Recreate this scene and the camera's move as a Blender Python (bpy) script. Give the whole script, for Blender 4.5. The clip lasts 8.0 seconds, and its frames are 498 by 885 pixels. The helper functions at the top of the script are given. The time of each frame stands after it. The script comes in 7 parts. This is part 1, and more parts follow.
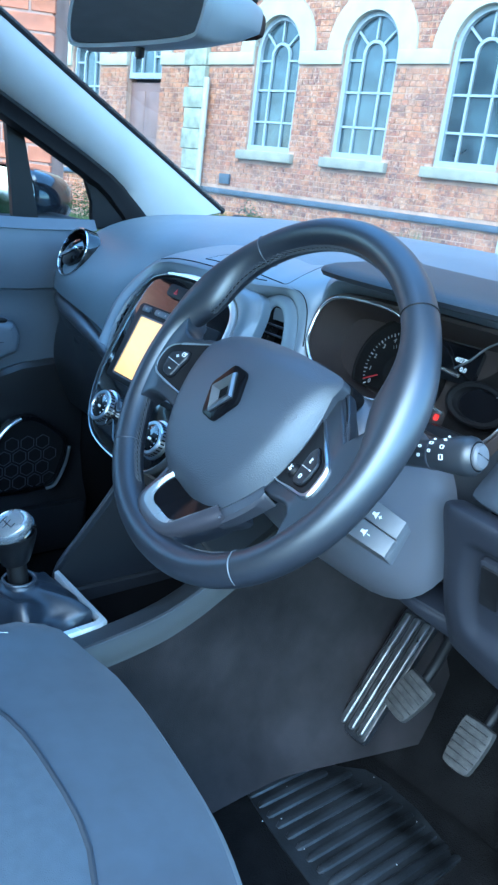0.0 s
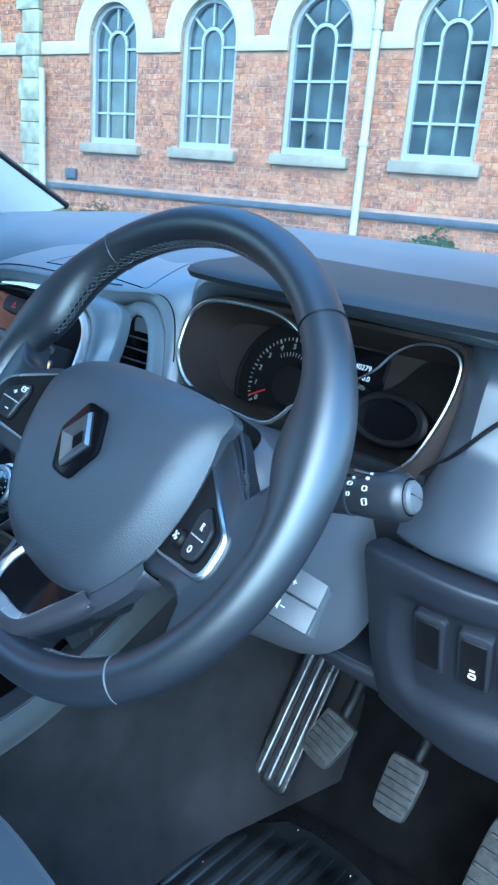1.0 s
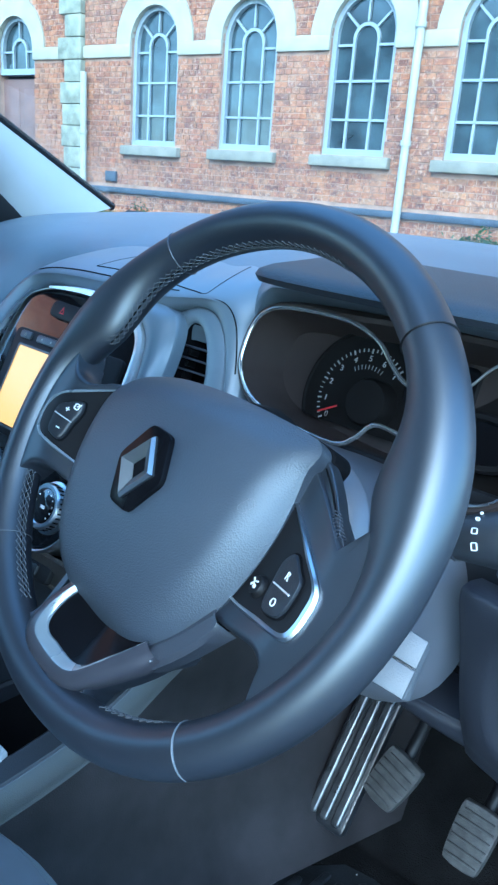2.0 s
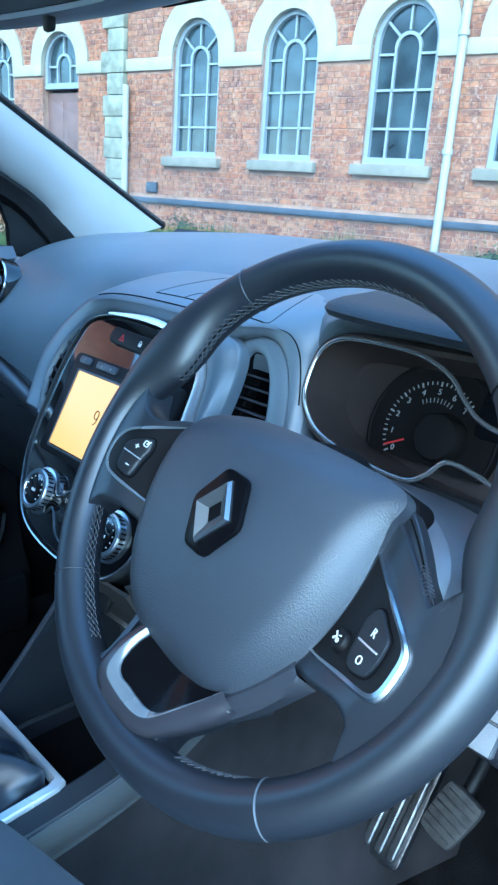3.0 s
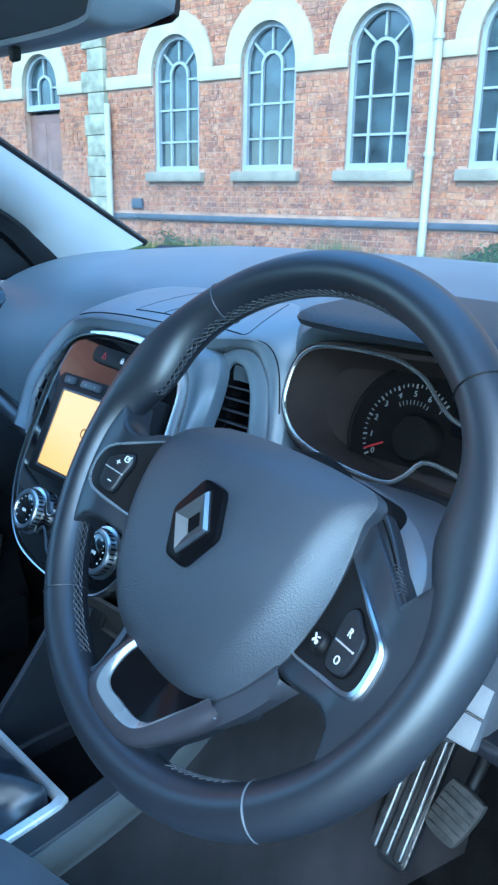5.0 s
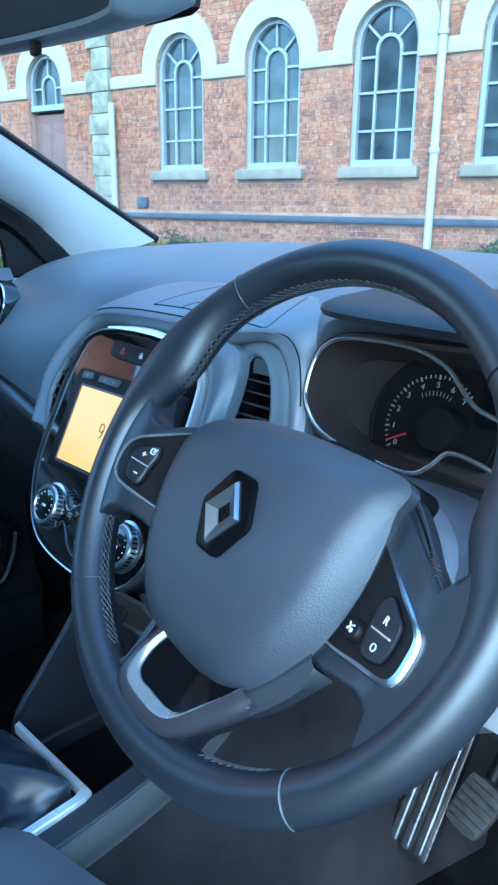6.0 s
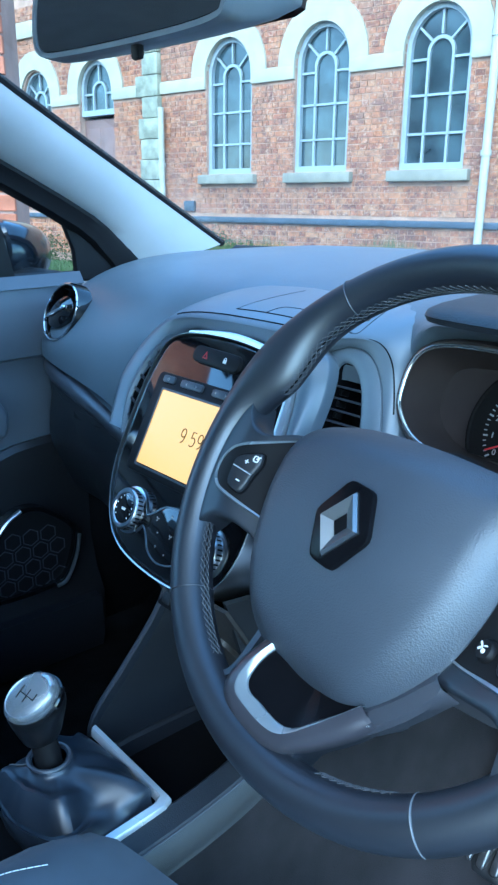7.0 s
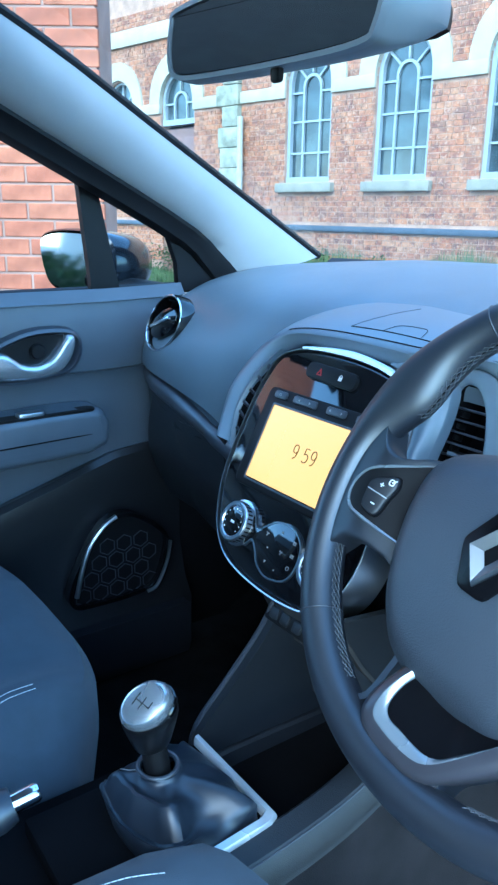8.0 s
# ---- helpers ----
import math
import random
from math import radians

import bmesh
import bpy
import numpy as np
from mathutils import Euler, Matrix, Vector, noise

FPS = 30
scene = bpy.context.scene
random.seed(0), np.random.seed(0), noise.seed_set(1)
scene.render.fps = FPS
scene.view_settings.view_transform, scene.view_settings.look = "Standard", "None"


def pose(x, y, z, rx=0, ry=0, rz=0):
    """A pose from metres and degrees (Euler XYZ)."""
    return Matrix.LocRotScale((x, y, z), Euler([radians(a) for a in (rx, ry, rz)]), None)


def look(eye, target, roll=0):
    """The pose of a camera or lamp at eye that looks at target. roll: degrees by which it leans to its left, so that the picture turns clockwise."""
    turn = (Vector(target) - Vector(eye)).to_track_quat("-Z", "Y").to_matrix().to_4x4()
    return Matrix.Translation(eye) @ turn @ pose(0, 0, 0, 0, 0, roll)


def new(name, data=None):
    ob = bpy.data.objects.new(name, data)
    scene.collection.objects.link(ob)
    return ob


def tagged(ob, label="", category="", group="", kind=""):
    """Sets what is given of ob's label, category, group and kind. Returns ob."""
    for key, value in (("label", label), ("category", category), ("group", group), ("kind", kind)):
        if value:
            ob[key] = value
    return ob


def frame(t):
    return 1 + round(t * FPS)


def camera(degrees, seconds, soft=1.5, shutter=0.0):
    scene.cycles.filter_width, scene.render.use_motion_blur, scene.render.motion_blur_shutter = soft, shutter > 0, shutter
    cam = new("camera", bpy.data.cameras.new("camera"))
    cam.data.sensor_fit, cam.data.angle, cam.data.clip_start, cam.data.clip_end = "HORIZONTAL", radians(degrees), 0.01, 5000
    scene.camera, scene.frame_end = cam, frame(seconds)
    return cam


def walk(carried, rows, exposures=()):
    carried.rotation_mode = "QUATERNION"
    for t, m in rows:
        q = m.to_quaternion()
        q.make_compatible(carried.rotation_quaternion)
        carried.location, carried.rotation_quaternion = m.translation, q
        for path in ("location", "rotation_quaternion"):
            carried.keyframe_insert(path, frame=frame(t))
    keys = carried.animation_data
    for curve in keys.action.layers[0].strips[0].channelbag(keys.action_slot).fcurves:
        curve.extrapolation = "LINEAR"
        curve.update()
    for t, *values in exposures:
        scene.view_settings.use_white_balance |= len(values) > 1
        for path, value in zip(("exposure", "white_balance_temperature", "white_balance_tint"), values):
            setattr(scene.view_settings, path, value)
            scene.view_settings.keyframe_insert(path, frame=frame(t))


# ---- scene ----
cam = camera(36.66, 8.0, soft=2.5)
PATH = [
    (0, (0.8334, -0.4164, 1.1590), (-0.6254, 0.8030, 0.5046), 7.2),
    (0.5, (0.7564, -0.3851, 1.1429), (-0.5366, 1.0168, 0.5025), 6.2),
    (1, (0.7189, -0.3172, 1.1510), (-0.5095, 1.1410, 0.5106), 4.9),
    (1.5, (0.6804, -0.2842, 1.1560), (-0.5635, 1.1631, 0.5227), 4.6),
    (2, (0.6524, -0.2871, 1.1439), (-0.6456, 1.1078, 0.5005), 4.5),
    (3.5, (0.6204, -0.2968, 1.1680), (-0.7677, 1.0188, 0.5468), 3.5),
    (4, (0.6262, -0.2948, 1.1691), (-0.7594, 1.0295, 0.5599), 2.4),
    (4.5, (0.6415, -0.2890, 1.1660), (-0.7331, 1.0484, 0.5619), 1.4),
    (6, (0.6317, -0.3030, 1.1590), (-0.7518, 1.0216, 0.5498), 0.6),
    (6.5, (0.6187, -0.3104, 1.1530), (-0.7959, 0.9822, 0.5448), 0.6),
    (7, (0.5926, -0.3303, 1.1590), (-0.8640, 0.9171, 0.5568), 0.6),
    (7.5, (0.5782, -0.3471, 1.1721), (-0.9278, 0.8445, 0.5769), 0.6),
    (8, (0.5609, -0.3706, 1.1691), (-1.0066, 0.7418, 0.5820), 0.9),
]
EXPOSURES = [(0.0, 3.25), (0.5, 3.12), (1.5, 3.01), (3.5, 3.03), (4.5, 3.0), (6.5, 2.94), (8.0, 3.17)]
walk(cam, [(t, look(eye, target, roll)) for t, eye, target, roll in PATH], [(t, e, 4660, -10) for t, e in EXPOSURES])

# ---- light: open sky, low soft sun behind the camera ----
world = bpy.data.worlds.new("sky")
scene.world = world
world.use_nodes = True
wn_ = world.node_tree.nodes
sky = wn_.new("ShaderNodeTexSky")
sky.sky_type = "NISHITA"
sky.sun_disc = False
sky.sun_elevation = radians(42)
sky.sun_rotation = radians(151)
world.node_tree.links.new(sky.outputs[0], wn_["Background"].inputs[0])
wn_["Background"].inputs[1].default_value = 0.15
sun = new("sun", bpy.data.lights.new("sun", "SUN"))
sun.data.energy, sun.data.angle, sun.data.color = 0.38, radians(55), (1.0, 0.93, 0.84)
sun.matrix_world = look((3.8, -6.8, 7.0), (0, 0, 0))


# ---- materials ----
def material(name, color, rough=0.5, metal=0.0, var=0.12, scale=30.0, bump=0.0, bump_scale=400.0, coat=0.0, spec=0.5, sheen=0.0, tint=None):
    m = bpy.data.materials.new(name)
    m.use_nodes = True
    nt = m.node_tree
    b = nt.nodes["Principled BSDF"]
    b.inputs["Metallic"].default_value = metal
    b.inputs["Coat Weight"].default_value = coat
    b.inputs["Coat Roughness"].default_value = 0.05
    b.inputs["Specular IOR Level"].default_value = spec
    b.inputs["Sheen Weight"].default_value = sheen
    if tint:
        b.inputs["Specular Tint"].default_value = (*tint, 1)
    tc = nt.nodes.new("ShaderNodeTexCoord")
    n1 = nt.nodes.new("ShaderNodeTexNoise")
    n1.inputs["Scale"].default_value, n1.inputs["Detail"].default_value = scale, 6
    nt.links.new(tc.outputs["Object"], n1.inputs["Vector"])
    mr = nt.nodes.new("ShaderNodeMapRange")
    mr.inputs[1].default_value, mr.inputs[2].default_value = 0.3, 0.7
    mr.inputs[3].default_value, mr.inputs[4].default_value = 1 - var, 1 + var
    nt.links.new(n1.outputs[0], mr.inputs[0])
    mul = nt.nodes.new("ShaderNodeMix")
    mul.data_type, mul.blend_type = "RGBA", "MULTIPLY"
    mul.inputs[0].default_value = 1
    mul.inputs[6].default_value = (*color, 1)
    nt.links.new(mr.outputs[0], mul.inputs[7])
    nt.links.new(mul.outputs[2], b.inputs["Base Color"])
    r = nt.nodes.new("ShaderNodeMapRange")
    r.inputs[3].default_value, r.inputs[4].default_value = max(rough - 0.06, 0.02), min(rough + 0.06, 1)
    n2 = nt.nodes.new("ShaderNodeTexNoise")
    n2.inputs["Scale"].default_value = scale * 0.3
    nt.links.new(tc.outputs["Object"], n2.inputs["Vector"])
    nt.links.new(n2.outputs[0], r.inputs[0])
    nt.links.new(r.outputs[0], b.inputs["Roughness"])
    if bump:
        v = nt.nodes.new("ShaderNodeTexVoronoi")
        v.inputs["Scale"].default_value = bump_scale
        nt.links.new(tc.outputs["Object"], v.inputs["Vector"])
        bp = nt.nodes.new("ShaderNodeBump")
        bp.inputs["Strength"].default_value = bump
        bp.inputs["Distance"].default_value = 0.001
        nt.links.new(v.outputs["Distance"], bp.inputs["Height"])
        nt.links.new(bp.outputs[0], b.inputs["Normal"])
    return m


def varied(name, colors, rough, per, scale=8.0, bump=0.3, bump_scale=60.0):
    """A material whose colour changes from piece to piece (per: Object Info or island random) and by stains."""
    m = material(name, (1, 1, 1), rough, 0, 0.3, scale, bump, bump_scale, spec=0.3)
    nt = m.node_tree
    src = nt.nodes.new("ShaderNodeObjectInfo" if per == "object" else "ShaderNodeNewGeometry")
    ramp = nt.nodes.new("ShaderNodeValToRGB")
    ramp.color_ramp.interpolation = "LINEAR"
    els = ramp.color_ramp.elements
    for i, c in enumerate(colors):
        e = els[i] if i < 2 else els.new(0.5)
        e.position = i / (len(colors) - 1) if i < 2 else 0.5
    for i, c in enumerate(colors):
        els[i].position = i / (len(colors) - 1)
        els[i].color = (*c, 1)
    nt.links.new(src.outputs["Random" if per == "object" else "Random Per Island"], ramp.inputs[0])
    mix = next(n for n in nt.nodes if n.bl_idname == "ShaderNodeMix")
    nt.links.new(ramp.outputs[0], mix.inputs[6])
    return m


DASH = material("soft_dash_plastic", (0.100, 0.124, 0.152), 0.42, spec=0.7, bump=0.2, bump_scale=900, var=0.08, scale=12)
# Lighter copy of the dash plastic: light on the driver-facing parts, in their colour.
DASHLIT = material("dash_plastic_lit", (0.135, 0.16, 0.192), 0.38, spec=0.9, bump=0.06, bump_scale=1200, var=0.06, scale=12)
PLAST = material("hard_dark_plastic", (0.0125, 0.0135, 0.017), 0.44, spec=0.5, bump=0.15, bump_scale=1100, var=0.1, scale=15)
PLAST2 = material("satin_grey_plastic", (0.032, 0.034, 0.044), 0.38, spec=1.0, bump=0.12, bump_scale=1100, var=0.08, scale=15)
HOODP = material("hood_grain", (0.021, 0.0245, 0.031), 0.5, spec=0.55, bump=0.3, bump_scale=640, var=0.08, scale=15)
# Base colour darkened for the light that falls off low on the dash.
KNEEP = material("shaded_knee_grain", (0.0175, 0.0188, 0.0265), 0.48, spec=0.55, bump=0.16, bump_scale=1000, var=0.08, scale=15)
BLACK = material("black_plastic", (0.0065, 0.0062, 0.007), 0.5, var=0.15, spec=0.24)
# Brown lift stands for light and lens reflection over the instruments.
BINNACLE = material("binnacle_lens_tone", (0.036, 0.028, 0.026), 0.5, var=0.1, spec=0.35, bump=0.08, bump_scale=900)
# Near-black for joints and openings; also stands in for shade under parts.
VOID = material("gap_shade_black", (0.005, 0.005, 0.006), 0.9, spec=0.05)
DIALP = material("dial_black", (0.006, 0.0052, 0.005), 0.7, spec=0.1)
LEATHER = material("wheel_leather", (0.0105, 0.0118, 0.0175), 0.43, spec=1.2, tint=(0.9, 0.95, 1.0), bump=0.03, bump_scale=1500, var=0.12, scale=20)
HUBP = material("airbag_cover_vinyl", (0.033, 0.038, 0.051), 0.48, spec=0.95, tint=(0.88, 0.95, 1.0), bump=0.22, bump_scale=950, var=0.1, scale=18)
GLOSS = material("piano_black", (0.004, 0.004, 0.005), 0.06, coat=0.6, var=0.2)
CHROME = material("chrome", (0.75, 0.77, 0.8), 0.12, 1.0, var=0.04)
GAITER = material("gaiter_leather", (0.017, 0.022, 0.033), 0.4, spec=0.8, bump=0.04, bump_scale=1500, var=0.12, scale=20)
SATIN = material("satin_chrome", (0.55, 0.57, 0.6), 0.3, 1.0, var=0.05)
RIMCHROME = material("dial_rim_chrome", (0.66, 0.65, 0.64), 0.14, 0.9, var=0.05)
UCHROME = material("spoke_chrome", (0.30, 0.335, 0.37), 0.28, 0.55, var=0.04)
UDARK = material("dark_silver_paint", (0.05, 0.049, 0.06), 0.32, 0.3, var=0.06)
FELT = material("tunnel_felt", (0.0205, 0.0182, 0.0190), 0.85, spec=0.2, bump=0.3, bump_scale=700, var=0.55, scale=9)
MIRGREY = material("mirror_housing_paint", (0.175, 0.19, 0.20), 0.4, var=0.05)
BRIGHT = material("bright_satin_metal", (0.52, 0.54, 0.57), 0.26, 0.8, var=0.05)
SEAM = material("worn_seam", (0.1, 0.11, 0.125), 0.7)
OUTERP = material("outer_dash_plastic", (0.042, 0.049, 0.065), 0.42, spec=0.8, bump=0.05, bump_scale=1200, var=0.08, scale=14)
SILVER = material("silver_paint", (0.60, 0.62, 0.64), 0.26, 0.45, var=0.06)
DOORTRIM = material("soft_door_trim", (0.082, 0.092, 0.112), 0.42, spec=0.8, bump=0.12, bump_scale=1100, var=0.08, scale=12)
DOORLOW = material("hard_door_plastic", (0.0145, 0.0143, 0.016), 0.38, spec=0.7, bump=0.1, bump_scale=1100, var=0.1, scale=15)
GREYTRIM = material("pillar_trim", (0.42, 0.428, 0.432), 0.75, bump=0.08, bump_scale=1100, var=0.05, scale=10)
FABRIC = material("seat_fabric", (0.039, 0.053, 0.074), 0.85, bump=0.14, bump_scale=1500, var=0.1, scale=40, sheen=0.15)
FABRIC2 = material("seat_insert_fabric", (0.050, 0.068, 0.090), 0.85, bump=0.3, bump_scale=1300, var=0.1, scale=90, sheen=0.2)
INK = material("display_ink", (0.06, 0.035, 0.01), 0.6, var=0.02)
THREAD = material("pale_thread", (0.6, 0.65, 0.68), 0.8)
PIPING = material("seat_piping", (0.03, 0.036, 0.046), 0.85)
THREAD2 = material("dark_thread", (0.075, 0.08, 0.09), 0.8)
CARPET = material("carpet", (0.006, 0.0058, 0.006), 0.95, spec=0.1, bump=0.9, bump_scale=500, var=0.5, scale=25)
RUBBER = material("worn_rubber_mat", (0.014, 0.015, 0.018), 0.34, spec=1.0, bump=0.3, bump_scale=300, var=0.7, scale=25)
PEDAL = material("dusty_pedal_rubber", (0.036, 0.034, 0.033), 0.65, bump=0.3, bump_scale=400, var=0.5, scale=90)
PRINTG = material("dial_print_grey", (0.28, 0.27, 0.26), 0.6, var=0.02)
WHITEP = material("print_white", (0.7, 0.7, 0.7), 0.6, var=0.02)
REDP = material("print_red", (0.4, 0.012, 0.016), 0.5, var=0.02)
SHROUDP = material("column_shroud_plastic", (0.088, 0.089, 0.105), 0.42, spec=0.9, bump=0.06, bump_scale=1200, var=0.08, scale=15)
SIDEP = material("console_side_plastic", (0.036, 0.0325, 0.0315), 0.5, spec=0.5, bump=0.2, bump_scale=900, var=0.15, scale=15)
KNOBP = material("knob_grip_plastic", (0.007, 0.007, 0.008), 0.3, spec=0.45, var=0.1)
BADGE = material("smoked_chrome", (0.42, 0.44, 0.46), 0.34, 1.0, var=0.04)
INSERT = material("black_spoke_insert", (0.004, 0.004, 0.005), 0.22, spec=0.1, var=0.2)
STRIPP = material("console_strip_plastic", (0.021, 0.021, 0.0225), 0.4, spec=0.65, bump=0.2, bump_scale=900, var=0.15, scale=15)
STALKP = material("stalk_plastic", (0.020, 0.022, 0.027), 0.4, spec=0.7, bump=0.05, bump_scale=1200)
HEEL = material("dusty_heel_rubber", (0.0125, 0.014, 0.0165), 0.4, spec=0.8, bump=0.3, bump_scale=300, var=0.92, scale=16)
GREYLEV = material("grey_lever_plastic", (0.095, 0.097, 0.105), 0.45, bump=0.1, bump_scale=900)
BODY = material("car_paint", (0.008, 0.010, 0.016), 0.18, 0.1, coat=0.5, var=0.05)
LINER = material("headliner", (0.45, 0.46, 0.47), 0.9, bump=0.2)
STONE = material("painted_stone", (0.36, 0.325, 0.24), 0.8, var=0.1, scale=4, bump=0.3, bump_scale=40)
SILLST = material("sill_stone", (0.23, 0.21, 0.16), 0.85, var=0.2, scale=5, bump=0.3, bump_scale=50)
MORTAR = material("mortar", (0.33, 0.205, 0.14), 0.95, var=0.3, scale=5, bump=0.4, bump_scale=80)
MORTAR2 = material("grey_mortar", (0.3, 0.19, 0.145), 0.95, var=0.2, scale=6, bump=0.4, bump_scale=80)
BLUEB = material("blue_engineering_brick", (0.05, 0.06, 0.08), 0.5, var=0.3, scale=6)
FRAMEP = material("window_paint", (0.27, 0.295, 0.305), 0.5, var=0.06, scale=6)
DOORP = material("old_door_paint", (0.17, 0.095, 0.075), 0.6, var=0.2, scale=4)
PIPEP = material("pipe_paint", (0.37, 0.36, 0.3), 0.5, var=0.1, scale=5)
ASPH = material("asphalt", (0.085, 0.085, 0.084), 0.9, var=0.3, scale=3, bump=0.6, bump_scale=120)
BRICKS = [(0.11, 0.044, 0.03), (0.31, 0.12, 0.054), (0.34, 0.155, 0.076), (0.26, 0.09, 0.045), (0.35, 0.185, 0.1), (0.21, 0.072, 0.039), (0.32, 0.132, 0.064)]


def mottled_brick(name, per):
    """Old brick: each one its own colour, worn patches across the joints, soot."""
    m = varied(name, BRICKS, 0.9, per, 14.0, 0.5, 45.0)
    nt = m.node_tree
    b = nt.nodes["Principled BSDF"]
    src = b.inputs["Base Color"].links[0].from_socket
    geo = nt.nodes.new("ShaderNodeNewGeometry")
    for scale, lo, hi, color, most in ((7.0, 0.5, 0.72, (0.34, 0.2, 0.12), 0.6), (3.1, 0.5, 0.66, (0.13, 0.06, 0.046), 0.75), (9.0, 0.56, 0.64, (0.10, 0.05, 0.04), 0.7), (15.0, 0.5, 0.68, (0.42, 0.185, 0.085), 0.75), (26.0, 0.55, 0.66, (0.46, 0.31, 0.22), 0.65), (21.0, 0.58, 0.66, (0.1, 0.052, 0.042), 0.6), (1.1, 0.5, 0.75, (0.29, 0.165, 0.11), 0.5)):
        n = nt.nodes.new("ShaderNodeTexNoise")
        n.inputs["Scale"].default_value, n.inputs["Detail"].default_value = scale, 5
        nt.links.new(geo.outputs["Position"], n.inputs["Vector"])
        r = nt.nodes.new("ShaderNodeMapRange")
        r.inputs[1].default_value, r.inputs[2].default_value, r.inputs[4].default_value = lo, hi, most
        nt.links.new(n.outputs[0], r.inputs[0])
        x = nt.nodes.new("ShaderNodeMix")
        x.data_type = "RGBA"
        x.inputs[7].default_value = (*color, 1)
        nt.links.new(r.outputs[0], x.inputs[0])
        nt.links.new(src, x.inputs[6])
        src = x.outputs[2]
    nt.links.new(src, b.inputs["Base Color"])
    return m


BRICK = mottled_brick("old_red_brick", "island")
BRICKP = varied("red_pier_brick", [(0.29, 0.095, 0.05), (0.35, 0.128, 0.068), (0.32, 0.105, 0.056)], 0.8, "object", 12, 0.3, 90)
GRASS = varied("grass", [(0.06, 0.1, 0.035), (0.085, 0.125, 0.045), (0.12, 0.14, 0.065)], 0.8, "island", 10, 0)
WEED = varied("weed_leaf", [(0.04, 0.085, 0.028), (0.065, 0.115, 0.04), (0.09, 0.13, 0.055)], 0.6, "island", 10, 0)
LEAF = varied("hedge_leaf", [(0.03, 0.07, 0.02), (0.06, 0.1, 0.035), (0.09, 0.12, 0.05)], 0.6, "island", 10, 0)


def glowing(name, color, power):
    m = bpy.data.materials.new(name)
    m.use_nodes = True
    b = m.node_tree.nodes["Principled BSDF"]
    b.inputs["Base Color"].default_value = (0.02, 0.02, 0.02, 1)
    b.inputs["Emission Color"].default_value = (*color, 1)
    b.inputs["Emission Strength"].default_value = power
    b.inputs["Roughness"].default_value = 0.25
    return m


SCREEN = glowing("lit_amber_screen", (1.0, 0.48, 0.125), 0.188)
WARN = glowing("lit_red_warning", (1.0, 0.03, 0.02), 0.15)
DIGIT = glowing("lit_digits", (0.8, 0.9, 1.0), 0.12)


def glass(name, color, rough=0.0, film=0.0):
    m = bpy.data.materials.new(name)
    m.use_nodes = True
    nt = m.node_tree
    b = nt.nodes["Principled BSDF"]
    nt.nodes.remove(b)
    t = nt.nodes.new("ShaderNodeBsdfTransparent")
    t.inputs[0].default_value = (*color, 1)
    g = nt.nodes.new("ShaderNodeBsdfGlossy")
    g.inputs["Roughness"].default_value = rough
    lw = nt.nodes.new("ShaderNodeLayerWeight")
    lw.inputs[0].default_value = 0.5
    pw = nt.nodes.new("ShaderNodeMath")
    pw.operation = "POWER"
    pw.inputs[1].default_value = 5.0
    nt.links.new(lw.outputs["Facing"], pw.inputs[0])
    f = nt.nodes.new("ShaderNodeMath")
    f.operation = "MULTIPLY_ADD"
    f.inputs[1].default_value, f.inputs[2].default_value = 0.9, 0.02
    nt.links.new(pw.outputs[0], f.inputs[0])
    mx = nt.nodes.new("ShaderNodeMixShader")
    nt.links.new(f.outputs[0], mx.inputs[0])
    nt.links.new(t.outputs[0], mx.inputs[1])
    nt.links.new(g.outputs[0], mx.inputs[2])
    last = mx
    if film:                                      # glare veil mixed in as a pale film, along with dust
        d = nt.nodes.new("ShaderNodeBsdfDiffuse")
        d.inputs[0].default_value = (0.75, 0.77, 0.74, 1)
        tc = nt.nodes.new("ShaderNodeTexCoord")
        nz = nt.nodes.new("ShaderNodeTexNoise")
        nz.inputs["Scale"].default_value = 5.0
        nt.links.new(tc.outputs["Object"], nz.inputs["Vector"])
        mr = nt.nodes.new("ShaderNodeMapRange")
        mr.inputs[1].default_value, mr.inputs[2].default_value = 0.3, 0.7
        mr.inputs[3].default_value, mr.inputs[4].default_value = film * 0.7, film * 1.3
        nt.links.new(nz.outputs[0], mr.inputs[0])
        last = nt.nodes.new("ShaderNodeMixShader")
        nt.links.new(mr.outputs[0], last.inputs[0])
        nt.links.new(mx.outputs[0], last.inputs[1])
        nt.links.new(d.outputs[0], last.inputs[2])
    nt.links.new(last.outputs[0], nt.nodes["Material Output"].inputs[0])
    return m


GLASS = glass("clear_glass", (0.93, 0.97, 0.97))
# Dark unseen glass, added to hold back light from the rear.
TINT = glass("rear_blocking_glass", (0.12, 0.13, 0.13))
# Windscreen with its reflected veil put into the pane as a pale film.
SCREENGLASS = glass("veiled_windscreen_glass", (0.93, 0.97, 0.97), 0.0, 0.08)
WGLASS = material("old_window_glass", (0.035, 0.05, 0.056), 0.05, var=0.7, scale=2.5, spec=0.5, bump=0.6, bump_scale=2.2)
MIRROR = material("mirror_glass", (0.8, 0.82, 0.84), 0.01, 1.0, var=0.0)
DIMMIRROR = material("dimming_mirror_glass", (0.15, 0.16, 0.165), 0.02, 0.75, var=0.0)


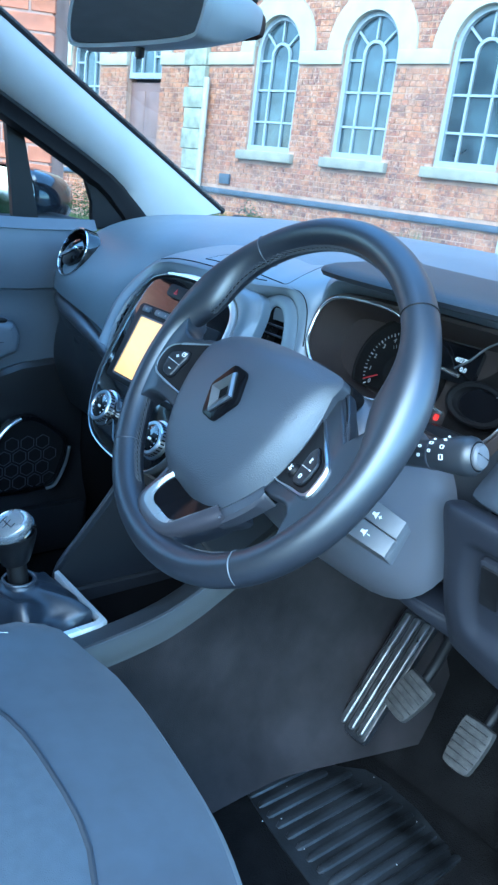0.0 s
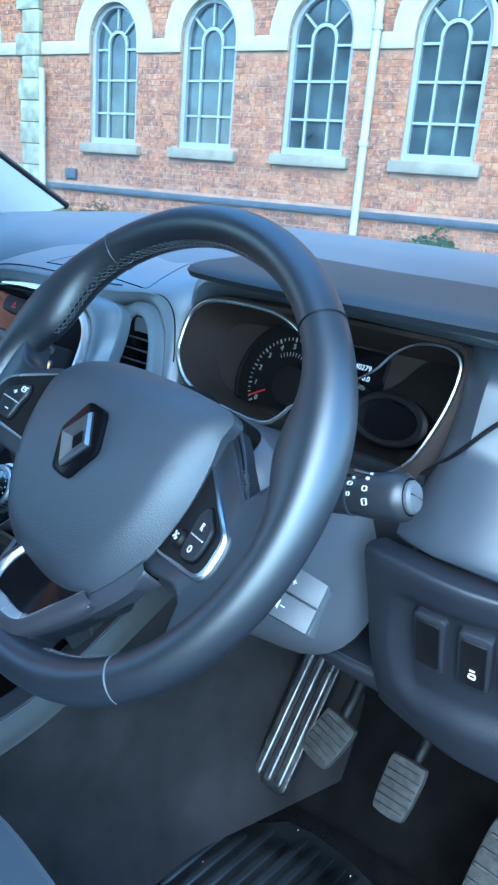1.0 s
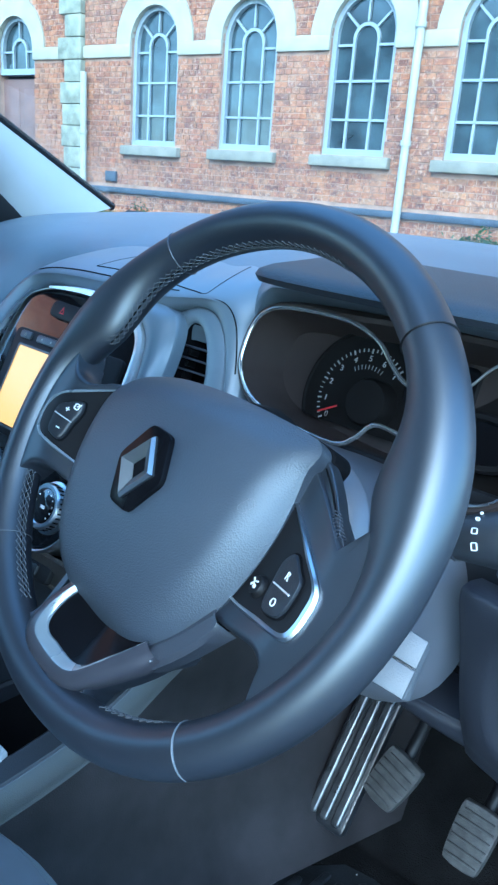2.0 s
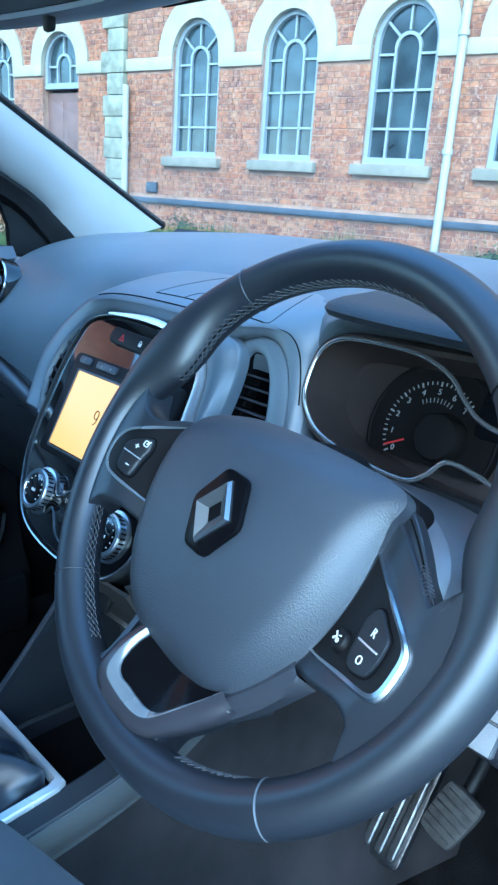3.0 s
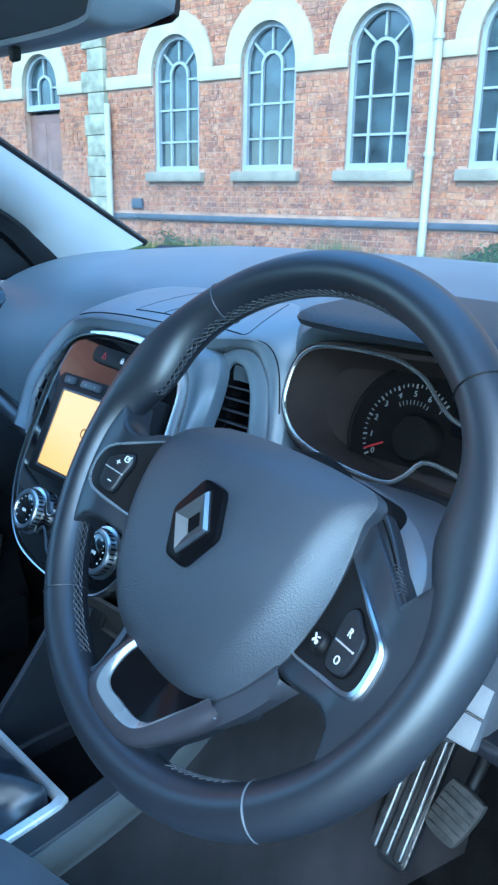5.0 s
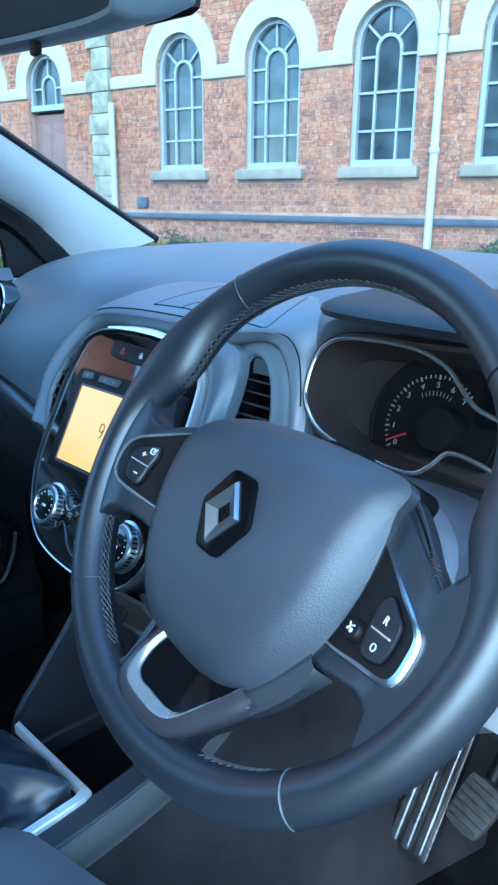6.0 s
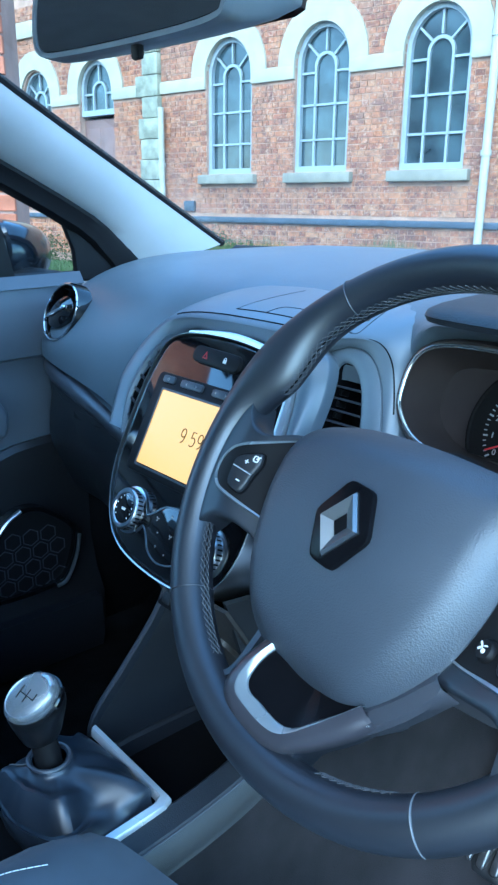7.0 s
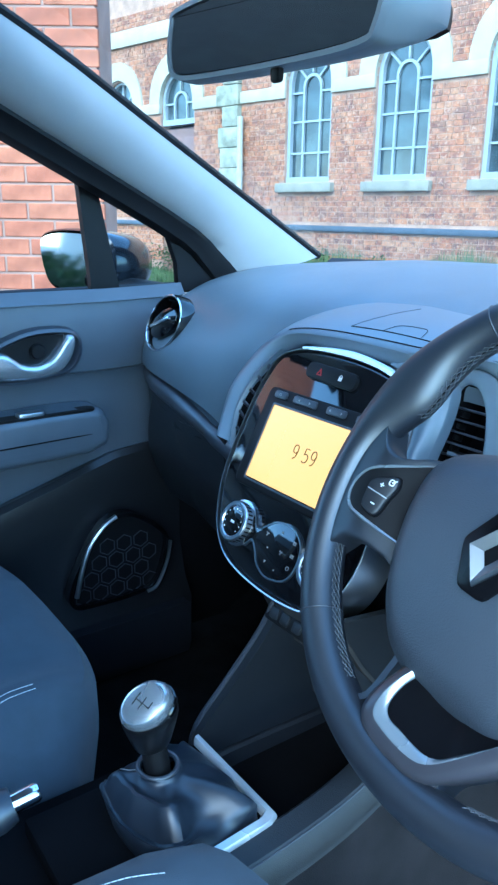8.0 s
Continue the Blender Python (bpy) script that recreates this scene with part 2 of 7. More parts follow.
# ---- mesh helpers ----
def part(name, bm, mat, parent=None, label="", smooth=True, m=None):
    if m is not None:
        bm.transform(m)
    bmesh.ops.recalc_face_normals(bm, faces=bm.faces[:])
    me = bpy.data.meshes.new(name)
    bm.to_mesh(me)
    bm.free()
    me.materials.append(mat)
    if smooth:
        me.polygons.foreach_set("use_smooth", [True] * len(me.polygons))
        me.set_sharp_from_angle(angle=radians(38))
    ob = new(name, me)
    if parent is not None:
        ob.parent = parent
        if parent.type == "EMPTY":
            ob.matrix_parent_inverse = Matrix.Translation(-parent.location)
    return tagged(ob, label)


def thing(name, label, category, loc=(0, 0, 0), group="", kind=""):
    ob = new(name)
    ob.empty_display_size = 0.05
    ob.location = loc
    return tagged(ob, label, category, group, kind)


def basis(o, u, v):
    """Local x along u, y along v, z along their cross product."""
    u, v = Vector(u).normalized(), Vector(v).normalized()
    n = u.cross(v).normalized()
    return Matrix.Translation(o) @ Matrix((u, v, n)).transposed().to_4x4()


def loft(rows, close_u=False, close_v=False, caps=False):
    bm = bmesh.new()
    vs = [[bm.verts.new(p) for p in r] for r in rows]
    nr, nc = len(rows), len(rows[0])
    for i in range(nr if close_v else nr - 1):
        for j in range(nc if close_u else nc - 1):
            a, b = vs[i], vs[(i + 1) % nr]
            bm.faces.new((a[j], a[(j + 1) % nc], b[(j + 1) % nc], b[j]))
    if caps:
        bm.faces.new(vs[0])
        bm.faces.new(vs[-1])
    return bm


def thicken(bm, d):
    """Gives a sheet a thickness: a second skin along the normals, joined at the rim."""
    bmesh.ops.recalc_face_normals(bm, faces=bm.faces[:])
    bm.normal_update()
    vs, fs = bm.verts[:], bm.faces[:]
    edges = [e for e in bm.edges if len(e.link_faces) == 1]
    twin = {v: bm.verts.new(v.co - v.normal * d) for v in vs}
    for f in fs:
        bm.faces.new([twin[v] for v in reversed(f.verts)])
    for e in edges:
        p, q = e.verts
        bm.faces.new((p, q, twin[q], twin[p]))
    return bm


def curve(pts, n, closed=False):
    """n points along a Catmull-Rom curve through pts."""
    pts = [Vector(p) for p in pts]
    k = len(pts)
    segs = k if closed else k - 1
    out = []
    total = n if closed else n - 1
    for i in range(n):
        s = i * segs / total
        j = min(int(s), segs - 1)
        u = s - j
        if closed:
            a, b, c, d = pts[(j - 1) % k], pts[j % k], pts[(j + 1) % k], pts[(j + 2) % k]
        else:
            a, b, c, d = pts[max(j - 1, 0)], pts[j], pts[min(j + 1, k - 1)], pts[min(j + 2, k - 1)]
        out.append(0.5 * (2 * b + (c - a) * u + (2 * a - 5 * b + 4 * c - d) * u * u + (3 * b - a - 3 * c + d) * u ** 3))
    return out


def tube(path, radius, n=10, closed=False, flat=1.0):
    path = [Vector(p) for p in path]
    k = len(path)
    rows, prev = [], None
    for i, p in enumerate(path):
        t = (path[(i + 1) % k] - path[i - 1]) if closed else (path[min(i + 1, k - 1)] - path[max(i - 1, 0)])
        t.normalize()
        if prev is None:
            ref = Vector((0, 0, 1)) if abs(t.z) < 0.9 else Vector((1, 0, 0))
            prev = (ref - t * ref.dot(t)).normalized()
        else:
            prev = (prev - t * prev.dot(t)).normalized()
        q = t.cross(prev)
        r = radius[i] if isinstance(radius, (list, tuple)) else radius
        rows.append([p + r * (math.cos(a) * prev * flat + math.sin(a) * q) for a in (2 * math.pi * j / n for j in range(n))])
    return loft(rows, True, closed, not closed)


def box(center, size, bevel=0.0, seg=2):
    bm = bmesh.new()
    bmesh.ops.create_cube(bm, size=1, matrix=Matrix.Translation(center) @ Matrix.Diagonal((*size, 1)))
    if bevel:
        bmesh.ops.bevel(bm, geom=bm.edges[:], offset=bevel, segments=seg, affect="EDGES", profile=0.5)
    return bm


def prism(outline, z0, z1, bevel=0.0, seg=2):
    bm = bmesh.new()
    lo = [bm.verts.new((p[0], p[1], z0)) for p in outline]
    hi = [bm.verts.new((p[0], p[1], z1)) for p in outline]
    k = len(outline)
    bm.faces.new(lo)
    top = bm.faces.new(hi)
    for i in range(k):
        bm.faces.new((lo[i], lo[(i + 1) % k], hi[(i + 1) % k], hi[i]))
    if bevel:
        bmesh.ops.recalc_face_normals(bm, faces=bm.faces[:])
        bmesh.ops.bevel(bm, geom=[e for e in top.edges], offset=bevel, segments=seg, affect="EDGES", profile=0.5)
    return bm


def ring(outer, inner, z0, z1):
    bm = bmesh.new()
    k = len(outer)
    rows = [[(p[0], p[1], z) for p in o] for o, z in ((outer, z0), (outer, z1), (inner, z1), (inner, z0))]
    bm.free()
    return loft(rows, True, True)


def shrink(outline, f, c=None):
    k = len(outline)
    cx = sum(p[0] for p in outline) / k if c is None else c[0]
    cy = sum(p[1] for p in outline) / k if c is None else c[1]
    return [(cx + (p[0] - cx) * f, cy + (p[1] - cy) * f) for p in outline]


def inset(outline, d):
    """Moves a closed outline inwards by d along its normals."""
    k = len(outline)
    area = sum(outline[i][0] * outline[(i + 1) % k][1] - outline[(i + 1) % k][0] * outline[i][1] for i in range(k))
    s = 1 if area > 0 else -1
    out = []
    for i in range(k):
        a, b = outline[i - 1], outline[(i + 1) % k]
        tx, ty = b[0] - a[0], b[1] - a[1]
        l = math.hypot(tx, ty) or 1
        out.append((outline[i][0] - s * d * ty / l, outline[i][1] + s * d * tx / l))
    return out


def dome(outline, levels, c=None):
    """Rings of the outline at (factor, height), closed at the last one."""
    rows = [[(p[0], p[1], h) for p in shrink(outline, f, c)] for f, h in levels]
    bm = loft(rows, True)
    bm.verts.ensure_lookup_table()
    k = len(outline)
    bm.faces.new(bm.verts[len(bm.verts) - k:])
    return bm


def rounded(w, h, r, n=5):
    pts = []
    for cx, cy, a0 in ((w / 2 - r, h / 2 - r, 0), (-w / 2 + r, h / 2 - r, 90), (-w / 2 + r, -h / 2 + r, 180), (w / 2 - r, -h / 2 + r, 270)):
        for i in range(n + 1):
            a = radians(a0 + 90 * i / n)
            pts.append((cx + r * math.cos(a), cy + r * math.sin(a)))
    return pts


def circle(r, n=32, cx=0.0, cy=0.0):
    return [(cx + r * math.cos(2 * math.pi * i / n), cy + r * math.sin(2 * math.pi * i / n)) for i in range(n)]


def join(*bms):
    out = bmesh.new()
    for b in bms:
        me = bpy.data.meshes.new("tmp")
        b.to_mesh(me)
        b.free()
        out.from_mesh(me)
        bpy.data.meshes.remove(me)
    return out


def writing(name, text, size, m, mat, parent, depth=0.0003):
    cu = bpy.data.curves.new(name, "FONT")
    cu.body, cu.size, cu.extrude, cu.align_x, cu.align_y = text, size, depth, "CENTER", "CENTER"
    ob = new("text_source", cu)
    me = bpy.data.meshes.new_from_object(ob)
    bpy.data.objects.remove(ob)
    bm = bmesh.new()
    bm.from_mesh(me)
    bpy.data.meshes.remove(me)
    return part(name, bm, mat, parent, smooth=False, m=m)


# ---- outside: ground and building ----
def jitter_sheet(x0, x1, y0, y1, nx, ny):
    return loft([[(x0 + (x1 - x0) * i / nx, y0 + (y1 - y0) * j / ny, 0.0) for i in range(nx + 1)] for j in range(ny + 1)])


ground = tagged(part("ground", jitter_sheet(-150, 150, -150, 150, 10, 10), ASPH), "dark grey asphalt yard running up to the building", "ground", kind="structure")

ANG = 10.02
WALL = basis((-6.068, 7.661, 0), (math.cos(radians(ANG)), math.sin(radians(ANG)), 0), (0, 0, 1))   # x along the wall, y up, z towards the yard
# window centres along the wall
WINS = [-2.71, -1.07, 0.58, 2.22, 3.86]
HALF, SILL, SPRING, TOPZ = 0.44, 1.62, 2.98, 3.46
building = thing("brick_hall", "old red brick hall with tall white arched windows behind the car", "building", WALL @ Vector((0, 0, 0)))


def wall_with_holes():
    """Front leaf of the hall as strips between and around the openings."""
    bm = bmesh.new()
    spans = sorted([(c - HALF, c + HALF, SILL - 0.0, SPRING) for c in WINS] + [(-6.14, -5.24, 0.0, SPRING), (-7.75, -6.93, SILL, SPRING)])
    x0, x1, zt = -16.0, 14.0, 7.5
    x = x0
    for a, b, zb, zs in spans:
        bmesh.ops.create_cube(bm, size=1, matrix=Matrix.Translation(((x + a) / 2, zt / 2, -0.12)) @ Matrix.Diagonal((a - x, zt, 0.22, 1)))
        if zb > 0:
            bmesh.ops.create_cube(bm, size=1, matrix=Matrix.Translation(((a + b) / 2, zb / 2, -0.12)) @ Matrix.Diagonal((b - a, zb, 0.22, 1)))
        # arch head
        c, r = (a + b) / 2, (b - a) / 2
        k = 16
        for z in (-0.01, -0.23):
            prev = None
            for i in range(k + 1):
                t = math.pi * i / k
                p = (c - r * math.cos(t), zs + r * math.sin(t) * 1.12, z)
                q = (c - r * math.cos(t), zt, z)
                cur = (bm.verts.new(p), bm.verts.new(q))
                if prev:
                    bm.faces.new((prev[0], cur[0], cur[1], prev[1]))
                prev = cur
        rows = []
        for z in (-0.01, -0.23):
            rows.append([(c - r * math.cos(math.pi * i / k), zs + r * math.sin(math.pi * i / k) * 1.12, z) for i in range(k + 1)])
        vs = [[bm.verts.new(p) for p in row] for row in rows]
        for i in range(k):
            bm.faces.new((vs[0][i], vs[0][i + 1], vs[1][i + 1], vs[1][i]))
        x = b
    bmesh.ops.create_cube(bm, size=1, matrix=Matrix.Translation(((x + x1) / 2, zt / 2, -0.12)) @ Matrix.Diagonal((x1 - x, zt, 0.22, 1)))
    return bm


hall_wall = part("wall", wall_with_holes(), MORTAR, building, "mortar bed of the brick wall", False, WALL)
for x in (-16.1, 14.1):
    part("side_wall", box((x, 3.75, -4), (0.2, 7.5, 8)), MORTAR, building, smooth=False, m=WALL)
part("rear_wall", box((-1, 3.75, -8), (30.4, 7.5, 0.2)), MORTAR, building, smooth=False, m=WALL)
part("roof", box((-1, 7.6, -4), (31, 0.2, 8.6)), BLUEB, building, smooth=False, m=WALL)
# Flat backing panel; its dark colour stands for the unlit room.
part("room_backing", box((-1, 3.0, -1.2), (29, 6, 0.1)), material("dim_room", (0.1, 0.11, 0.12), 0.9), building, smooth=False, m=WALL)


def arch_pts(c, r, rise, spring, n, a0=0.0, a1=math.pi):
    return [(c - r * math.cos(a0 + (a1 - a0) * i / n), spring + rise * math.sin(a0 + (a1 - a0) * i / n)) for i in range(n + 1)]


def arch_band(c, r0, r1, spring, k=1.12, foot=0.0, z0=-0.05, z1=0.03, n=18):
    o = arch_pts(c, r1, r1 * k, spring, n)
    i = arch_pts(c, r0, r0 * k, spring, n)
    if foot:
        o = [(c - r1, spring - foot)] + o + [(c + r1, spring - foot)]
        i = [(c - r0, spring - foot)] + i + [(c + r0, spring - foot)]
    rows = [[(p[0], p[1], z) for p in q] for q, z in ((o, z0), (o, z1), (i, z1), (i, z0))]
    return loft([list(x) for x in zip(*rows)], True, False, True)


def bar(x0, z0, x1, z1, w=0.03, d0=-0.13, d1=-0.09):
    """A straight glazing bar."""
    dx, dz = x1 - x0, z1 - z0
    l = math.hypot(dx, dz)
    m = Matrix.Translation(((x0 + x1) / 2, (z0 + z1) / 2, (d0 + d1) / 2)) @ Matrix.Rotation(math.atan2(dz, dx), 4, "Z")
    bm = bmesh.new()
    bmesh.ops.create_cube(bm, size=1, matrix=m @ Matrix.Diagonal((l, w, d1 - d0, 1)))
    return bm


def arched_window(c, sill=SILL, low=True):
    win = part("window", join(arch_band(c, HALF - 0.06, HALF, SPRING, foot=SPRING - sill, z0=-0.2, z1=-0.06), bar(c - HALF, sill + 0.04, c + HALF, sill + 0.04, 0.08, -0.2, -0.05)), FRAMEP, building,
               "white painted arched timber window with glazing bars", False, WALL)
    k = 1.12
    w = HALF - 0.05
    third = 0.16
    z1, z2 = sill + 0.42, sill + 0.86
    bars = [bar(c - third, sill, c - third, SPRING - 0.03), bar(c + third, sill, c + third, SPRING - 0.03)]
    bars += [bar(c - w, z, c + w, z, 0.028) for z in (z1, z2)]
    bars += [bar(c - w, SPRING - 0.1, c - third, SPRING - 0.1, 0.028), bar(c + third, SPRING - 0.1, c + w, SPRING - 0.1, 0.028)]
    bars += [arch_band(c, third - 0.02, third + 0.02, SPRING - 0.03, 1.0, z0=-0.13, z1=-0.09, n=10)]
    for a in (90, 38, 142):
        t = radians(a)
        bars.append(bar(c + third * math.cos(t), SPRING + third * math.sin(t), c + w * math.cos(t), SPRING + w * k * math.sin(t), 0.026))
    for bm_ in bars:
        part("glazing_bar", bm_, FRAMEP, win, smooth=False, m=WALL)
    o = [(c - w, sill)] + arch_pts(c, w, w * k, SPRING, 16) + [(c + w, sill)]
    part("pane", prism(o, -0.135, -0.128), WGLASS, win, smooth=False, m=WALL)
    part("window_sill", box((c, sill - 0.075, -0.01), (1.1, 0.13, 0.2), 0.012), SILLST, win, "weathered grey-green stone sill", m=WALL)
    part("arch_surround", arch_band(c, HALF, HALF + 0.27, SPRING, 1.1, foot=0.02), STONE, win, "cream painted stone arch band", m=WALL)
    return win


for c in WINS + [-7.34]:
    arched_window(c)

# linking impost bands between the arches
edges = [-16.0] + sorted([c for c in WINS + [-7.34, -5.69]]) + [14.0]
for a, b in zip(edges[:-1], edges[1:]):
    x0 = a + (HALF if a > -16 else 0)
    x1 = b - (HALF if b < 14 else 0)
    if x1 - x0 > 0.05:
        part("impost_band", box(((x0 + x1) / 2, 2.9, -0.005), (x1 - x0 - 0.004, 0.17, 0.075), 0.006), STONE, building, "cream painted stone band", m=WALL)

# entrance with arched fanlight
door = part("entrance_door", box((-5.69, 1.28, -0.15), (0.9, 2.56, 0.06), 0.004), DOORP, building, "dark weathered panelled timber door", False, WALL)
for px in (-5.9, -5.48):
    for pz, ph in ((0.55, 0.7), (1.3, 0.5), (2.05, 0.75)):
        part("panel", box((px, pz, -0.118), (0.32, ph, 0.012), 0.008), DOORP, door, m=WALL)
fan = part("fanlight", join(arch_band(-5.69, HALF - 0.06, HALF, SPRING, foot=0.34, z0=-0.2, z1=-0.06), bar(-6.13, 2.66, -5.25, 2.66, 0.09, -0.2, -0.05),
           bar(-5.85, 2.7, -5.85, SPRING), bar(-5.53, 2.7, -5.53, SPRING), arch_band(-5.69, 0.14, 0.18, SPRING, 1.0, z0=-0.13, z1=-0.09, n=10),
           bar(-5.69, SPRING + 0.16, -5.69, SPRING + 0.43), bar(-6.1, SPRING - 0.02, -5.86, SPRING - 0.02), bar(-5.52, SPRING - 0.02, -5.28, SPRING - 0.02)), FRAMEP, building, "white arched fanlight over the door", False, WALL)
part("pane", prism([(-6.08, 2.7)] + arch_pts(-5.69, 0.39, 0.43, SPRING, 14) + [(-5.3, 2.7)], -0.135, -0.128), WGLASS, fan, smooth=False, m=WALL)
part("arch_surround", arch_band(-5.69, HALF, HALF + 0.27, SPRING, 1.1, foot=0.02), STONE, fan, "cream painted stone arch band", m=WALL)

# pale stone quoins where the entrance bay meets the hall
for i in range(22):
    w = (0.46 if i % 2 else 0.37) + 0.035 * math.sin(i * 2.3)
    if 2.8 < 0.1 + i * 0.31 + 0.15 < 3.0:
        continue
    part("quoin", box((-4.28 - (w - 0.36) * 0.5, 0.16 + i * 0.31, 0.03), (w, 0.3, 0.12), 0.01), material("quoin_stone", (0.25, 0.245, 0.175), 0.9, var=0.35, scale=6, bump=0.4, bump_scale=30) if i == 0 else bpy.data.materials["quoin_stone"], building, m=WALL)
part("cornice_band", box((-10.2, 4.12, 0.0), (11.4, 0.26, 0.1), 0.01), STONE, building, "cream painted upper stone band", m=WALL)
for x, l in ((-10.2, 11.4), (4.96, 18.0)):
    part("string_course", box((x, 0.965, 0.015), (l, 0.08, 0.07), 0.01), BLUEB, building, "dark blue brick string course", m=WALL)


def downpipe(x, z0, z1, r):
    p = tagged(part("downpipe", tube([(x, z0, 0.1), (x, z0 + 0.1, 0.09), (x, (z0 + z1) / 2, 0.09), (x, z1, 0.09)], r, 12), PIPEP, m=WALL), "white painted cast iron downpipe fixed to the brick wall", "pipe", "downpipes")
    for z in [z0 + 0.5 + i * 1.25 for i in range(int((z1 - z0) / 1.25) + 1)]:
        if z < z1:
            part("collar", tube([(x, z, 0.09), (x, z + 0.06, 0.09)], r * 1.3, 12), PIPEP, p, m=WALL)
    return p


downpipe(1.34, 0.0, 7.3, 0.05)
downpipe(-4.03, 0.0, 2.62, 0.05)
tagged(part("wall_vent", box((-3.5, 1.16, 0.01), (0.22, 0.15, 0.06), 0.01), BLUEB, m=WALL), "small dark vent brick in the hall wall", "vent")

# grass verge and weeds at the foot of the hall
rng = random.Random(4)
bm = bmesh.new()
for i in range(16000):
    x = rng.uniform(-9, 6)
    d = rng.uniform(0.03, 1.0)
    clump = noise.noise(Vector((x * 0.9, d * 2, 3)))
    h = (0.44 + 0.36 * max(0, clump + 0.25) + rng.random() * 0.16) * (1.0 if x > -4.4 else 0.3)
    a = rng.uniform(0, 6.28)
    lean = rng.uniform(0.02, 0.12)
    p = Vector((x, 0, d))
    w = 0.011
    q = Vector((math.cos(a) * w, 0, math.sin(a) * w))
    tip = p + Vector((rng.uniform(-1, 1) * lean, h, rng.uniform(-1, 1) * lean))
    bm.faces.new([bm.verts.new(v) for v in (p - q, p + q, tip)])
tagged(part("grass", bm, GRASS, smooth=False, m=WALL), "uneven green grass and weeds at the wall foot", "grass", kind="stuff")
bm = bmesh.new()
for cx, cd, s, top, n in ((-2.45, 0.4, 0.32, 0.9, 1500), (-1.9, 0.5, 0.3, 0.78, 900), (-3.3, 0.3, 0.3, 0.75, 800), (-1.0, 0.5, 0.3, 0.72, 700), (2.45, 0.4, 0.55, 1.0, 5200), (0.5, 0.4, 0.25, 0.72, 500), (1.75, 0.4, 0.25, 0.74, 600), (-5.0, 0.5, 0.5, 0.8, 1200), (-6.6, 0.5, 0.5, 0.8, 1200)):
    for i in range(n):
        v = Vector((rng.gauss(0, 0.55), rng.random() ** 0.75, rng.gauss(0, 0.5)))
        p = Vector((cx + v.x * s * 1.3, v.y * top * (1 - 0.35 * min(1, abs(v.x))) * (0.85 + 0.3 * noise.noise(Vector((cx + v.x * s * 5, v.z, 1)))), max(0.04, cd + v.z * s * 0.7)))
        u = Vector((rng.gauss(0, 1), rng.gauss(0, 1), rng.gauss(0, 1))).normalized() * 0.03
        w = u.orthogonal().normalized() * 0.014
        bm.faces.new([bm.verts.new(q) for q in (p - u, p - w, p + u, p + w)])
tagged(part("weed_clumps", bm, WEED, smooth=False, m=WALL), "leafy green weeds growing along the wall", "plants", kind="stuff")

# hedge and pale house behind the car, seen in the mirrors
bm = bmesh.new()
for i in range(5200):
    p = Vector((rng.uniform(-9, -1.2), -7.5 + rng.gauss(0, 0.35), 0))
    p.z = rng.random() ** 0.7 * (0.8 + 0.5 * noise.noise(Vector((p.x * 0.9, 0, 2)))) + 0.05
    u = Vector((rng.gauss(0, 1), rng.gauss(0, 1), rng.gauss(0, 1))).normalized() * 0.09
    w = u.orthogonal().normalized() * 0.05
    bm.faces.new([bm.verts.new(q) for q in (p - u, p - w, p + u, p + w)])
tagged(part("hedge", bm, LEAF, smooth=False), "dark green leafy hedge behind the car", "hedge", kind="stuff")
house = thing("pale_house", "pale rendered house with white windows behind the hedge", "house", (-6, -14, 0))
hw = part("wall", box((-6, -14, 2.6), (16, 0.4, 5.2), 0.02), material("pale_render", (0.5, 0.47, 0.42), 0.9, var=0.1, scale=1.5), house, smooth=False)
for x in (-11, -8, -5, -2, 1):
    wd = part("window", join(box((x, -13.78, 2.9), (1.3, 0.08, 0.1)), box((x, -13.78, 4.3), (1.3, 0.08, 0.1)), *[box((x + d, -13.78, 3.6), (0.09, 0.08, 1.5)) for d in (-0.62, 0, 0.62)]), FRAMEP, house, "white framed window", False)
    part("pane", box((x, -13.79, 3.6), (1.2, 0.03, 1.36)), WGLASS, wd, smooth=False)
part("roof", prism([(-14.4, 5.2), (2.4, 5.2), (1.6, 6.8), (-13.6, 6.8)], 0, 4), BLUEB, house, smooth=False, m=basis((0, -13.6, 0), (1, 0, 0), (0, 0, 1)) @ Matrix.Rotation(math.pi, 4, "Y") @ Matrix.Diagonal((-1, 1, 1, 1)))


# ---- car shell ----
CX = -0.04                                        # middle of the car
car = thing("car_shell", "dark parked car seen from its driver's door opening", "car", (CX, 0, 0))


def mirror_x(p):
    return (2 * CX - p[0], p[1], p[2])


# floor, sills, roof, rear
part("floor_pan", join(box((CX, -0.6, 0.27), (1.44, 2.9, 0.04), 0.005), box((CX, 0.86, 0.5), (1.44, 0.06, 0.9), 0.01)), BLACK, car, m=None)
part("carpet", loft([[(x, y, z) for x, z in ((-0.68, 0.32), (-0.2, 0.315), (0.06, 0.315), (0.2, 0.315), (0.64, 0.315))] for y, dz in ((-1.9, 0), (0.2, 0), (0.45, 0))] +
     [[(x, 0.6, 0.4) for x in (-0.68, -0.2, 0.06, 0.2, 0.64)], [(x, 0.74, 0.62) for x in (-0.68, -0.2, 0.06, 0.2, 0.64)], [(x, 0.78, 1.0) for x in (-0.68, -0.2, 0.06, 0.2, 0.64)]]), CARPET, car, "dark carpet")
part("door_sill", box((0.68, -0.4, 0.35), (0.12, 1.6, 0.14), 0.02), BLACK, car)
ROOFZ = 1.50
roofrows = []
